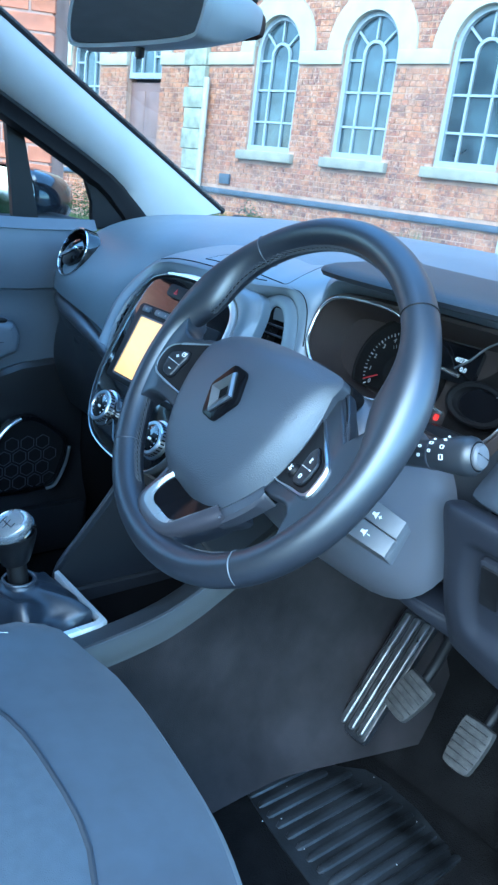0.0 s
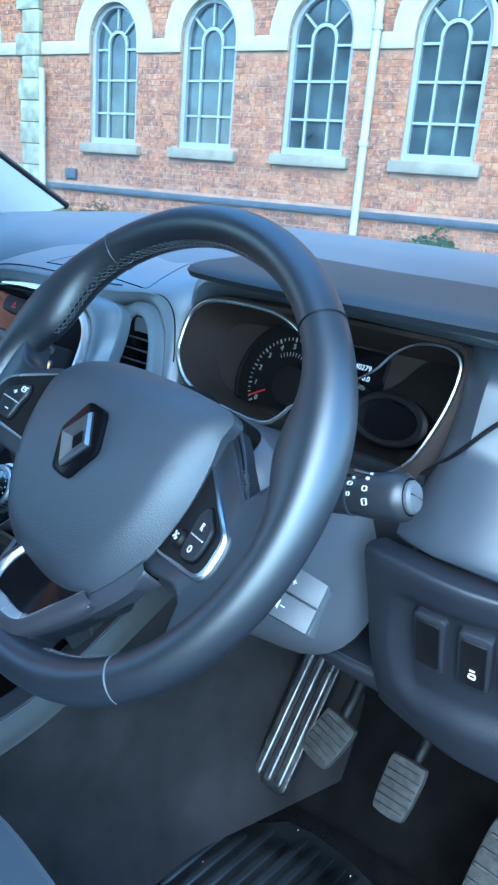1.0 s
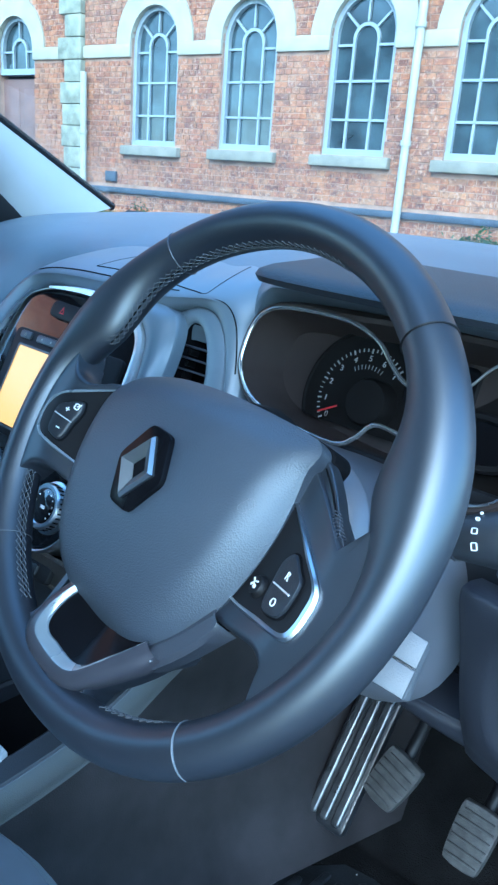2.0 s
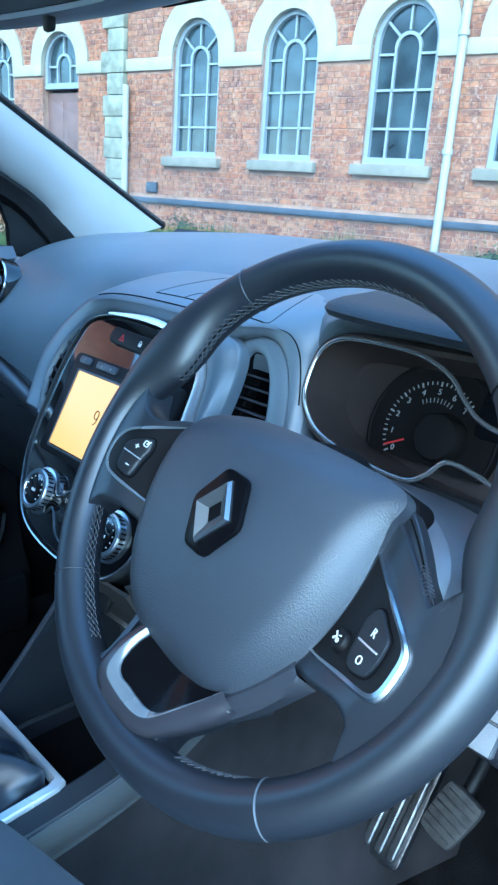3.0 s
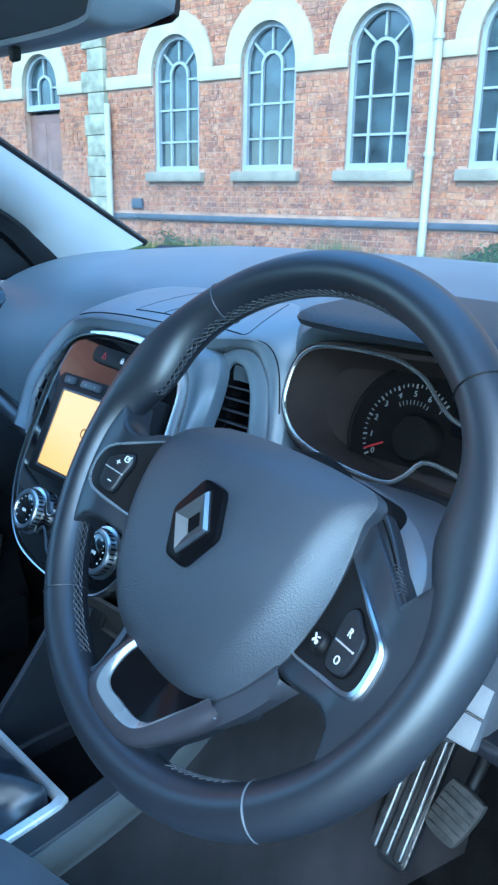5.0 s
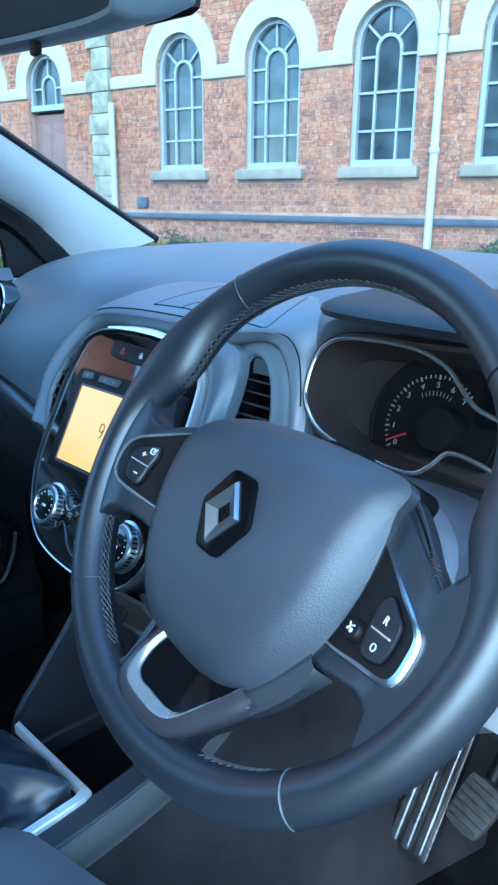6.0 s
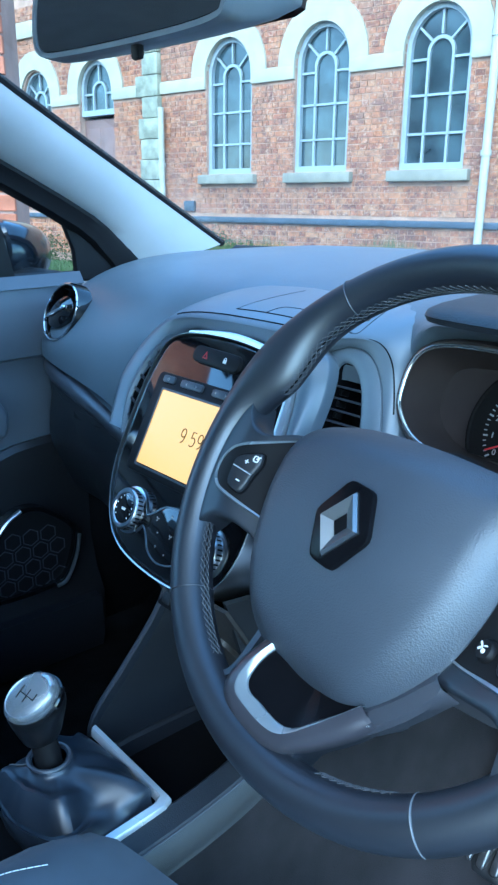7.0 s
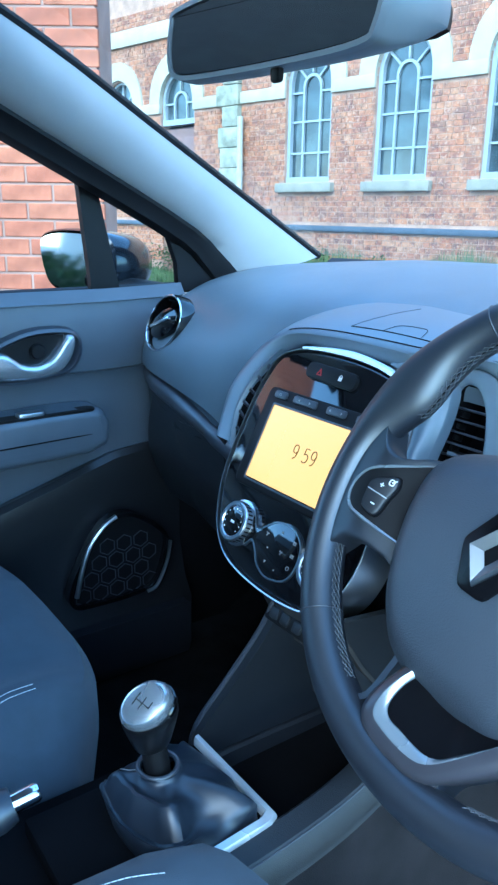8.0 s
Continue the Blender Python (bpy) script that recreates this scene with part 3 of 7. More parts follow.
for y, z in ((-0.05, 1.44), (-0.2, 1.48), (-0.6, 1.51), (-1.4, 1.5), (-2.2, 1.42)):
    roofrows.append([(CX + x, y, z - 0.05 * (x / 0.56) ** 4) for x in (-0.56, -0.4, -0.2, 0, 0.2, 0.4, 0.56)])
part("headliner", thicken(loft(roofrows), 0.02), LINER, car, "pale grey headliner")
part("roof_skin", thicken(loft([[(x, y, z + 0.03) for x, y, z in r] for r in roofrows]), 0.006), BODY, car, "dark painted roof")
part("tailgate", box((CX, -2.25, 0.65), (1.4, 0.06, 0.7), 0.02), BLACK, car)
for s in (-1, 1):
    part("rear_side_panel", box((CX + s * 0.66, -1.75, 0.65), (0.08, 1.0, 0.75), 0.02), BLACK, car)
part("rear_bench", join(box((CX, -1.45, 0.5), (1.25, 0.55, 0.3), 0.06), box((CX, -1.8, 0.85), (1.25, 0.2, 0.7), 0.06)), FABRIC, car, "dark rear bench")
# Unseen rear panels and panes, added to dim what enters from behind.
for s in (-1, 1):
    g_ = part("rear_block_pane", thicken(loft([[(CX + s * 0.7, -0.95, 1.0), (CX + s * 0.7, -2.2, 1.0)], [(CX + s * 0.6, -0.92, 1.44), (CX + s * 0.6, -2.0, 1.42)]]), 0.004), TINT, car, "unseen dark glass that cuts light from behind")
    part("rear_block_panel", box((CX + s * 0.7, -1.5, 0.7), (0.06, 1.3, 0.62), 0.02), BLACK, car, "unseen dark panel that cuts light from behind")
part("tailgate_block_pane", thicken(loft([[(CX - 0.62, -2.25, 1.0), (CX + 0.62, -2.25, 1.0)], [(CX - 0.55, -2.15, 1.42), (CX + 0.55, -2.15, 1.42)]]), 0.004), TINT, car, "unseen dark glass that cuts light from behind")
for s in (-1, 1):
    x0, x1 = CX + s * 0.7, CX + s * 0.58
    part("b_pillar", tube([(x0, -0.95, 0.4), (x0, -0.95, 1.0), (x1, -0.9, 1.45)], 0.05, 8), GREYTRIM if s < 0 else BLACK, car)
    part("rear_pillar", tube([(x0, -2.2, 0.95), (x1, -1.9, 1.42)], 0.09, 8), BLACK, car)
    part("roof_rail", tube([(x1 + s * 0.02, -0.02, 1.42), (x1 + s * 0.02, -0.6, 1.47), (x1 + s * 0.02, -2.0, 1.42)], 0.035, 8), BLACK, car)
part("bonnet", thicken(loft([[(CX + x, y, z - 0.08 * (x / 0.85) ** 2) for x in (-0.8, -0.4, 0, 0.4, 0.8)] for y, z in ((0.84, 1.0), (1.1, 0.99), (1.5, 0.93), (1.75, 0.8), (1.85, 0.5))]), 0.02), BODY, car, "dark painted bonnet")
part("left_flank", join(box((CX - 0.84, -0.6, 0.62), (0.06, 3.2, 0.62), 0.03), box((CX - 0.84, 1.2, 0.6), (0.06, 0.7, 0.6), 0.03)), BODY, car)

# windscreen pillar, passenger side: pale trim over a dark seal
A0 = [(-0.652, 0.655, 1.085), (-0.624, 0.524, 1.15), (-0.602, 0.423, 1.2), (-0.559, 0.22, 1.3), (-0.527, 0.07, 1.375), (-0.50, -0.06, 1.43)]
B0 = [(-0.655, 0.43, 1.045), (-0.652, 0.395, 1.085), (-0.645, 0.335, 1.135), (-0.62, 0.15, 1.225), (-0.60, 0.02, 1.285), (-0.575, -0.12, 1.35)]


def pillar(side):
    a = curve(A0, 14)
    b = curve(B0, 14)
    rows = []
    trim_edge = [q.lerp(p, 0.13) for p, q in zip(a, b)]
    for p, q in zip(a, trim_edge):
        mid = (p + q) / 2 + Vector((0.022, -0.006, 0.0))
        mid2 = p * 0.8 + q * 0.2 + Vector((0.0145, -0.006, -0.001))
        mid3 = p * 0.2 + q * 0.8 + Vector((0.016, -0.003, 0))
        r = [p + Vector((-0.03, 0.01, 0)), p, mid2, mid, mid3, q, q + Vector((-0.03, 0, 0))]
        rows.append([mirror_x(v) if side > 0 else tuple(v) for v in r])
    part("pillar_trim", loft(rows), GREYTRIM, car, "pale blue-grey fabric-look pillar trim")
    e = [mirror_x(p) if side > 0 else tuple(p) for p in (v + Vector((-0.006, 0.006, 0.002)) for v in a)]
    part("windscreen_seal", tube(e, 0.008, 8), BLACK, car)
    rows = []
    for q, e_ in zip(b, trim_edge):
        r = [e_ + Vector((0.004, 0.004, 0.004)), e_ + Vector((0.006, -0.004, -0.002)), q + Vector((0.005, -0.002, 0.0)), q + Vector((0.002, -0.008, -0.012)), q + Vector((-0.018, -0.012, -0.019)), q + Vector((-0.045, -0.006, -0.014)), q + Vector((-0.06, 0.02, 0.01))]
        rows.append([mirror_x(v) if side > 0 else tuple(v) for v in r])
    part("door_seal", loft(rows), BLACK, car, "black rubber door seal")


pillar(-1)
pillar(1)
wrow = []
for p in curve(A0, 8):
    h = abs(p.x - CX)
    wrow.append([(CX - h + 2 * h * i / 10, p.y + 0.10 * (1 - (2 * i / 10 - 1) ** 2), p.z + 0.004) for i in range(11)])
ws = tagged(part("windscreen", loft(wrow), SCREENGLASS), "clear curved windscreen glass", "windscreen", kind="structure")
ws.visible_shadow = False
part("scuttle", tube([(CX - 0.62 + 1.24 * i / 12, 0.70 + 0.11 * (1 - (2 * i / 12 - 1) ** 2), 1.06) for i in range(13)], 0.022, 8), BLACK, car, "black rubber windscreen base")

part("kick_panel", box((-0.70, 0.6, 0.62), (0.03, 0.56, 0.7), 0.01), BLACK, car)
part("kick_panel", box((0.64, 0.62, 0.62), (0.03, 0.5, 0.7), 0.01), BLACK, car)
# ---- passenger door ----
pdoor = thing("passenger_door", "closed passenger door with dark plastic trim panel", "car door", (-0.66, 0, 0.4))
ydoor = [-1.0, -0.6, -0.3, -0.1, 0.05, 0.18, 0.27, 0.335]


def door_x(y, z):
    bulge = 0.03 * max(0.0, 1 - abs(z - 0.97) / 0.08) ** 0.5 if z > 0.89 else 0
    return -0.655 + 0.02 * max(0, (1.0 - z)) + (-0.012 if z < 0.9 else 0.0) - 0.06 * max(0, (y - 0.2)) + bulge * 0.6


zs = [1.028, 1.03, 1.026, 1.0, 0.96, 0.92, 0.903, 0.897, 0.88, 0.84, 0.78, 0.74]
rows = []
for y in ydoor:
    r = [(-0.71, y, 1.02)] + [(door_x(y, z), y, z + 0.03 * max(0, y - 0.2)) for z in zs] + ([(-0.664, y, 0.70), (-0.668, y, 0.55)] if y < 0.15 else [(-0.672, y, 0.71), (-0.70, y, 0.70)])
    rows.append(r)
part("upper_panel", thicken(loft(rows), 0.012), DOORTRIM, pdoor, "soft dark blue-grey door trim")
low = [(0.0, -0.66), (0.004, -0.642), (-0.006, -0.632), (-0.04, -0.628), (-0.12, -0.645), (-0.22, -0.645), (-0.29, -0.625), (-0.33, -0.60), (-0.39, -0.60), (-0.43, -0.62)]
rows = []
for y in ydoor:
    top = 0.75 - 0.29 * max(0.0, 0.2 - y) if y > -0.3 else 0.605
    rows.append([(x - 0.03 * max(0, (y - 0.15) / 0.2), y, max(0.32, (top + d * (top - 0.32) / 0.43))) for d, x in low])
part("lower_panel", thicken(loft(rows), 0.008), DOORLOW, pdoor, "dark hard plastic lower door trim")
part("door_pocket", loft([[(x, y, z) for x, z in ((-0.6, 0.44), (-0.575, 0.44), (-0.57, 0.36), (-0.58, 0.33), (-0.61, 0.33))] for y in (-0.9, -0.4, 0.0, 0.12, 0.3)], False), PLAST, pdoor)
arm = prism(curve([(-0.9, 0.835), (-0.2, 0.845), (0.1, 0.85), (0.148, 0.835), (0.152, 0.80), (0.13, 0.778), (0.0, 0.768), (-0.9, 0.75)], 32, True), 0.0, 0.075, 0.014, 3)
DM = basis((-0.66, 0, 0), (0, 1, 0), (0, 0, 1))
armrest = part("armrest", arm, DOORTRIM, pdoor, "padded dark armrest", m=DM)
part("armrest_groove", tube([(-0.5835, y, 0.806 + 0.02 * y) for y in (-0.9, -0.4, 0.0, 0.09, 0.118)], [0.0012, 0.0012, 0.0012, 0.001, 0.0004], 6), VOID, armrest)
part("armrest_insert", prism(rounded(0.2, 0.028, 0.012), 0.0, 0.004), BLACK, armrest, m=basis((-0.603, 0.03, 0.846), (0, 1, 0), (-1, 0, 0.0)) @ Matrix.Identity(4))
part("window_switch", prism(rounded(0.045, 0.02, 0.006), 0.002, 0.008, 0.002), SATIN, armrest, "satin chrome window switch", m=basis((-0.603, 0.02, 0.848), (0, 1, 0), (-1, 0, 0)))
recess = curve([(-0.03, 0.955), (0.03, 0.978), (0.09, 0.98), (0.115, 0.968), (0.118, 0.94), (0.095, 0.912), (0.04, 0.902), (-0.03, 0.905), (-0.05, 0.93)], 36, True)
handle = part("handle_recess", loft([[(p[0], p[1], h) for p in q] for q, h in ((inset(recess, -0.006), 0.02), (inset(recess, -0.003), 0.038), (inset(recess, 0.002), 0.041), (inset(recess, 0.006), 0.036), (inset(recess, 0.007), 0.0))], True), PLAST2, pdoor, "dark oval handle surround", m=basis((-0.658, 0, 0), (0, 1, 0), (0, 0, 1)))
part("lock_knob", dome(circle(0.013, 20, 0.048, 0.948), [(1.0, 0.026), (1.0, 0.034), (0.8, 0.037)]), BLACK, handle, m=basis((-0.658, 0, 0), (0, 1, 0), (0, 0, 1)))
part("recess_floor", prism(inset(recess, 0.006), 0.0, 0.027), BLACK, handle, m=basis((-0.658, 0, 0), (0, 1, 0), (0, 0, 1)))
ho_ = [(p.x, p.y) for p in curve([(-0.046, 0.946), (-0.03, 0.953), (-0.008, 0.950), (0.006, 0.941), (0.02, 0.931), (0.045, 0.928), (0.066, 0.938), (0.082, 0.957), (0.094, 0.972), (0.107, 0.972), (0.109, 0.956), (0.098, 0.930), (0.078, 0.912), (0.045, 0.905), (0.0, 0.906), (-0.035, 0.912), (-0.046, 0.926)], 48, True)]
part("inner_handle", prism(ho_, 0.024, 0.048, 0.008, 3), BRIGHT, handle, "satin chrome door handle", m=basis((-0.658, 0, 0), (0, 1, 0), (0, 0, 1)))
# speaker
spk = curve([(0.165, 0.640), (0.205, 0.636), (0.255, 0.60), (0.274, 0.57), (0.268, 0.53), (0.246, 0.482), (0.2, 0.468), (0.12, 0.468), (0.08, 0.475), (0.07, 0.51), (0.105, 0.58), (0.135, 0.622)], 48, True)
SM = basis((-0.632, 0, 0), (0, 1, 0), (0, 0, 1))
speaker = part("speaker_frame", ring(spk, inset(spk, 0.008), 0.0, 0.022), GLOSS, pdoor, "gloss black speaker surround", m=SM)
part("speaker_grille", prism(inset(spk, 0.006), 0.004, 0.013), BLACK, speaker, "black speaker mesh with honeycomb pattern", m=SM)
hexes = []
for iy in range(5):
    for ix in range(6):
        hx, hz = 0.10 + ix * 0.034 + (iy % 2) * 0.017, 0.49 + iy * 0.0295
        if hz > 0.60 or (hz > 0.56 and hx < 0.13) or (hx > 0.25 and (hz < 0.515 or hz > 0.58)) or hx > 0.25 or (hx < 0.105 and hz > 0.52):
            continue
        o = [(hx + 0.017 * math.cos(radians(30 + 60 * k)), hz + 0.017 * math.sin(radians(30 + 60 * k))) for k in range(6)]
        hexes.append(ring(o, inset(o, 0.0016), 0.013, 0.0145))
part("honeycomb", join(*hexes), PLAST2, speaker, smooth=False, m=SM)
edge = curve([(0.082, 0.50), (0.105, 0.58), (0.135, 0.622), (0.165, 0.640)], 16)
part("chrome_edge", tube([(-0.606, p[0], p[1]) for p in edge], 0.0048, 8), SATIN, speaker, m=None)
edge = curve([(0.276, 0.565), (0.268, 0.525), (0.246, 0.48), (0.225, 0.472)], 12)
part("chrome_edge", tube([(-0.606, p[0], p[1]) for p in edge], 0.0036, 8), SATIN, speaker)
# window frame, quarter bar and mirror
part("quarter_bar", loft([[(-0.675, y0, z), (-0.66, y0, z), (-0.66, y1, z), (-0.675, y1, z)] for y0, y1, z in ((0.163, 0.218, 1.02), (0.158, 0.205, 1.08), (0.15, 0.188, 1.16), (0.143, 0.172, 1.235))], True, False, True), BLACK, pdoor, "black quarter window bar")
part("window_rail", tube([(-0.68, -1.0, 1.028), (-0.68, 0.43, 1.035)], 0.01, 8), BLACK, pdoor)
part("quarter_corner", loft([[(-0.68, 0.335, 1.03), (-0.665, 0.335, 1.03), (-0.66, 0.45, 1.03)], [(-0.68, 0.332, 1.08), (-0.665, 0.332, 1.08), (-0.66, 0.42, 1.09)], [(-0.68, 0.315, 1.125), (-0.665, 0.315, 1.125), (-0.655, 0.345, 1.15)]]), BLACK, pdoor)
sg = tagged(part("side_window", loft([[(-0.682, y, z) for y in (-0.9, -0.3, 0.1, 0.3, 0.42)] for z in (1.03, 1.12)] + [[(-0.66, y, 1.22) for y in (-0.9, -0.3, 0.0, 0.1, 0.2)], [(-0.6, y, 1.38) for y in (-0.9, -0.5, -0.3, -0.25, -0.2)]]), GLASS), "clear passenger side window glass", "window", kind="structure")
sg.visible_shadow = False
mir = thing("door_mirror", "dark glossy door mirror outside the passenger window", "mirror", (-0.85, 0.2, 1.0))
mo = curve([(-1.01, 1.10), (-0.995, 1.126), (-0.92, 1.136), (-0.81, 1.13), (-0.772, 1.105), (-0.765, 1.06), (-0.79, 1.026), (-0.87, 1.015), (-0.96, 1.02), (-0.995, 1.05)], 40, True)
MM = basis((-0.85, 0.175, 0), (0.975, 0.22, 0.0), (0.02, 0.04, 1)) @ Matrix.Translation((0.87, 0, 0)) @ Matrix.Diagonal((1.0, 1.0, 1.0, 1))
housing = part("housing", dome([(p[0], p[1]) for p in mo], [(0.95, 0.004), (1.0, 0.0), (1.03, -0.015), (1.02, -0.04), (0.94, -0.08), (0.75, -0.11), (0.4, -0.125)]), BODY, mir, "dark painted mirror shell", m=MM)
part("mirror_pane", prism(inset([(p[0], p[1]) for p in mo], 0.008), 0.002, 0.006), MIRROR, housing, "mirror glass", m=MM)
part("mirror_foot", tube([(-0.80, 0.23, 1.05), (-0.74, 0.27, 1.03), (-0.68, 0.31, 1.02)], [0.035, 0.03, 0.035], 12, flat=0.7), BLACK, mir)

# ---- rear-view mirror ----
rvm = thing("rear_view_mirror", "grey interior rear-view mirror on a windscreen stem", "mirror", (0.0, 0.1, 1.3))
ro = curve([(-0.150, 0.020), (-0.140, 0.034), (-0.05, 0.040), (0.06, 0.038), (0.118, 0.030), (0.132, 0.016), (0.128, -0.018), (0.112, -0.030), (0.03, -0.034), (-0.09, -0.034), (-0.135, -0.029), (-0.149, -0.010)], 48, True)
RM = basis((-0.008, 0.05, 1.319), (1, 0.06, -0.02), (0.0, 0.12, 1))
def mirror_ring(fx, top, low, h):
    return [(p.x * fx, (p.y * top if p.y > 0 else p.y * low), h) for p in ro]


shell = part("mirror_housing", loft([mirror_ring(*q) for q in ((0.96, 0.93, 0.93, 0.003), (0.985, 0.98, 0.97, 0.004), (1.0, 1.0, 1.0, 0.0), (1.01, 1.0, 0.98, -0.012), (1.02, 1.0, 0.8, -0.03), (1.02, 0.98, 0.5, -0.05), (0.99, 0.92, 0.1, -0.068))], True), MIRGREY, rvm, "satin grey mirror housing", m=RM)
part("back_cover", loft([mirror_ring(*q) for q in ((0.985, 0.9, 0.1, -0.066), (0.95, 0.8, -0.1, -0.078), (0.8, 0.6, -0.3, -0.088), (0.3, 0.2, -0.2, -0.092))], True), BLACK, shell, "black rear cover of the mirror", m=RM)
part("mirror_pane", prism(inset([(p[0], p[1]) for p in ro], 0.006), 0.002, 0.0065), DIMMIRROR, shell, "dark dimming mirror glass", m=RM)
part("rim_seal", ring([(p[0], p[1]) for p in ro], inset([(p[0], p[1]) for p in ro], 0.0045), 0.0, 0.008), MIRGREY, shell, "grey rim round the glass", m=RM)
part("dimmer_tab", box((0.006, 0.046, 1.281), (0.013, 0.007, 0.014), 0.003), BLACK, rvm, "black dimming tab")
part("stem", tube([(-0.01, 0.09, 1.33), (-0.02, 0.16, 1.36), (-0.03, 0.2, 1.385)], [0.018, 0.014, 0.03], 12), BLACK, rvm)


# ---- dashboard ----
dash = thing("dashboard", "dark blue-grey moulded dashboard with soft-touch top", "dashboard", (CX, 0.4, 0.7))
PROF = [
    (-0.665, [(0.82, 1.05), (0.66, 1.07), (0.5, 1.066), (0.40, 1.045), (0.33, 1.012), (0.285, 0.975), (0.262, 0.94), (0.258, 0.912)]),
    (-0.58, [(0.82, 1.06), (0.66, 1.078), (0.5, 1.076), (0.38, 1.057), (0.30, 1.022), (0.25, 0.98), (0.226, 0.945), (0.222, 0.91)]),
    (-0.38, [(0.84, 1.075), (0.64, 1.094), (0.48, 1.09), (0.36, 1.07), (0.28, 1.035), (0.238, 0.985), (0.216, 0.93), (0.21, 0.886)]),
    (-0.28, [(0.85, 1.08), (0.63, 1.098), (0.48, 1.094), (0.36, 1.075), (0.29, 1.045), (0.25, 0.985), (0.232, 0.915), (0.225, 0.843)]),
    (-0.17, [(0.86, 1.08), (0.62, 1.1), (0.48, 1.097), (0.37, 1.082), (0.29, 1.058), (0.255, 1.01), (0.245, 0.95), (0.24, 0.86)]),
    (0.0, [(0.86, 1.08), (0.62, 1.101), (0.48, 1.098), (0.37, 1.086), (0.29, 1.066), (0.25, 1.04), (0.245, 0.97), (0.24, 0.9)]),
    (0.13, [(0.86, 1.08), (0.6, 1.101), (0.46, 1.099), (0.36, 1.090), (0.29, 1.073), (0.245, 1.05), (0.24, 0.99), (0.24, 0.93)]),
    (0.19, [(0.86, 1.08), (0.6, 1.101), (0.46, 1.1), (0.36, 1.094), (0.28, 1.082), (0.23, 1.066), (0.213, 1.053), (0.235, 1.03)]),
    (0.25, [(0.85, 1.08), (0.6, 1.1), (0.46, 1.1), (0.35, 1.096), (0.26, 1.087), (0.2, 1.076), (0.19, 1.066), (0.24, 1.05)]),
    (0.40, [(0.84, 1.075), (0.6, 1.098), (0.46, 1.099), (0.35, 1.095), (0.26, 1.086), (0.2, 1.075), (0.19, 1.064), (0.24, 1.05)]),
    (0.52, [(0.82, 1.06), (0.66, 1.082), (0.5, 1.09), (0.36, 1.087), (0.27, 1.078), (0.21, 1.068), (0.2, 1.058), (0.25, 1.04)]),
    (0.585, [(0.82, 1.05), (0.66, 1.07), (0.5, 1.072), (0.38, 1.06), (0.31, 1.04), (0.26, 1.03), (0.25, 1.02), (0.27, 1.0)]),
]
cols = []
for k in range(8):
    cols.append(curve([(x, p[k][0], p[k][1]) for x, p in PROF], 56))
rows = [curve([cols[k][i] for k in range(8)], 26) for i in range(56)]
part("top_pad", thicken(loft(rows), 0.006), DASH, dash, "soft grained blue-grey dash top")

# passenger side: crease, glovebox
gb = [
    (-0.66, [(0.262, 0.912), (0.27, 0.905), (0.262, 0.88), (0.275, 0.8), (0.32, 0.72), (0.36, 0.66)]),
    (-0.58, [(0.224, 0.91), (0.236, 0.903), (0.225, 0.875), (0.235, 0.8), (0.27, 0.7), (0.33, 0.63)]),
    (-0.46, [(0.214, 0.9), (0.226, 0.893), (0.205, 0.865), (0.21, 0.78), (0.25, 0.68), (0.32, 0.6)]),
    (-0.36, [(0.213, 0.878), (0.225, 0.871), (0.205, 0.845), (0.21, 0.77), (0.25, 0.67), (0.32, 0.6)]),
    (-0.29, [(0.224, 0.842), (0.234, 0.835), (0.215, 0.81), (0.215, 0.75), (0.255, 0.66), (0.32, 0.6)]),
    (-0.16, [(0.25, 0.85), (0.25, 0.84), (0.235, 0.8), (0.235, 0.74), (0.26, 0.66), (0.32, 0.6)]),
]
cols = [curve([(x, p[k][0] + (0.012 if k else 0.02), p[k][1]) for x, p in gb], 30) for k in range(6)]
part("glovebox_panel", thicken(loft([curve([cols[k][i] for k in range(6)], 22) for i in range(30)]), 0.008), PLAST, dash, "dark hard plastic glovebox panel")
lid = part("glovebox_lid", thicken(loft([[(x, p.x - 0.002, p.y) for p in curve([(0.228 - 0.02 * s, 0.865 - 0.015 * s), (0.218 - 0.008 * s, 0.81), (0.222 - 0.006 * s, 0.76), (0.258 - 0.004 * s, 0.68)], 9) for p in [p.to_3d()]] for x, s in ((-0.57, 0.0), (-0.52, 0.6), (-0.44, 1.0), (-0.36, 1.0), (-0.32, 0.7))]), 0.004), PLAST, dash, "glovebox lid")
part("lid_latch", prism(rounded(0.09, 0.02, 0.008), 0, 0.004, 0.001), BLACK, lid, m=basis((-0.42, 0.212, 0.845), (1, 0, 0), (0, 0.25, 1)))
part("glovebox_ridge", tube(curve([(-0.668, 0.275, 0.893), (-0.62, 0.25, 0.892), (-0.56, 0.232, 0.886), (-0.46, 0.219, 0.874), (-0.37, 0.218, 0.852), (-0.30, 0.226, 0.818), (-0.255, 0.237, 0.765), (-0.235, 0.25, 0.70)], 34), [0.006 + 0.010 * math.sin(math.pi * min(1, i / 26)) ** 0.6 if i < 20 else 0.016 - 0.0006 * (i - 20) for i in range(34)], 14), PLAST2, dash, "rounded ridge over the glovebox")
# Black box that fills the space under the dash with shade.
part("underdash_shade", box((CX, 0.55, 0.81), (1.25, 0.4, 0.12), 0.02), VOID, dash)

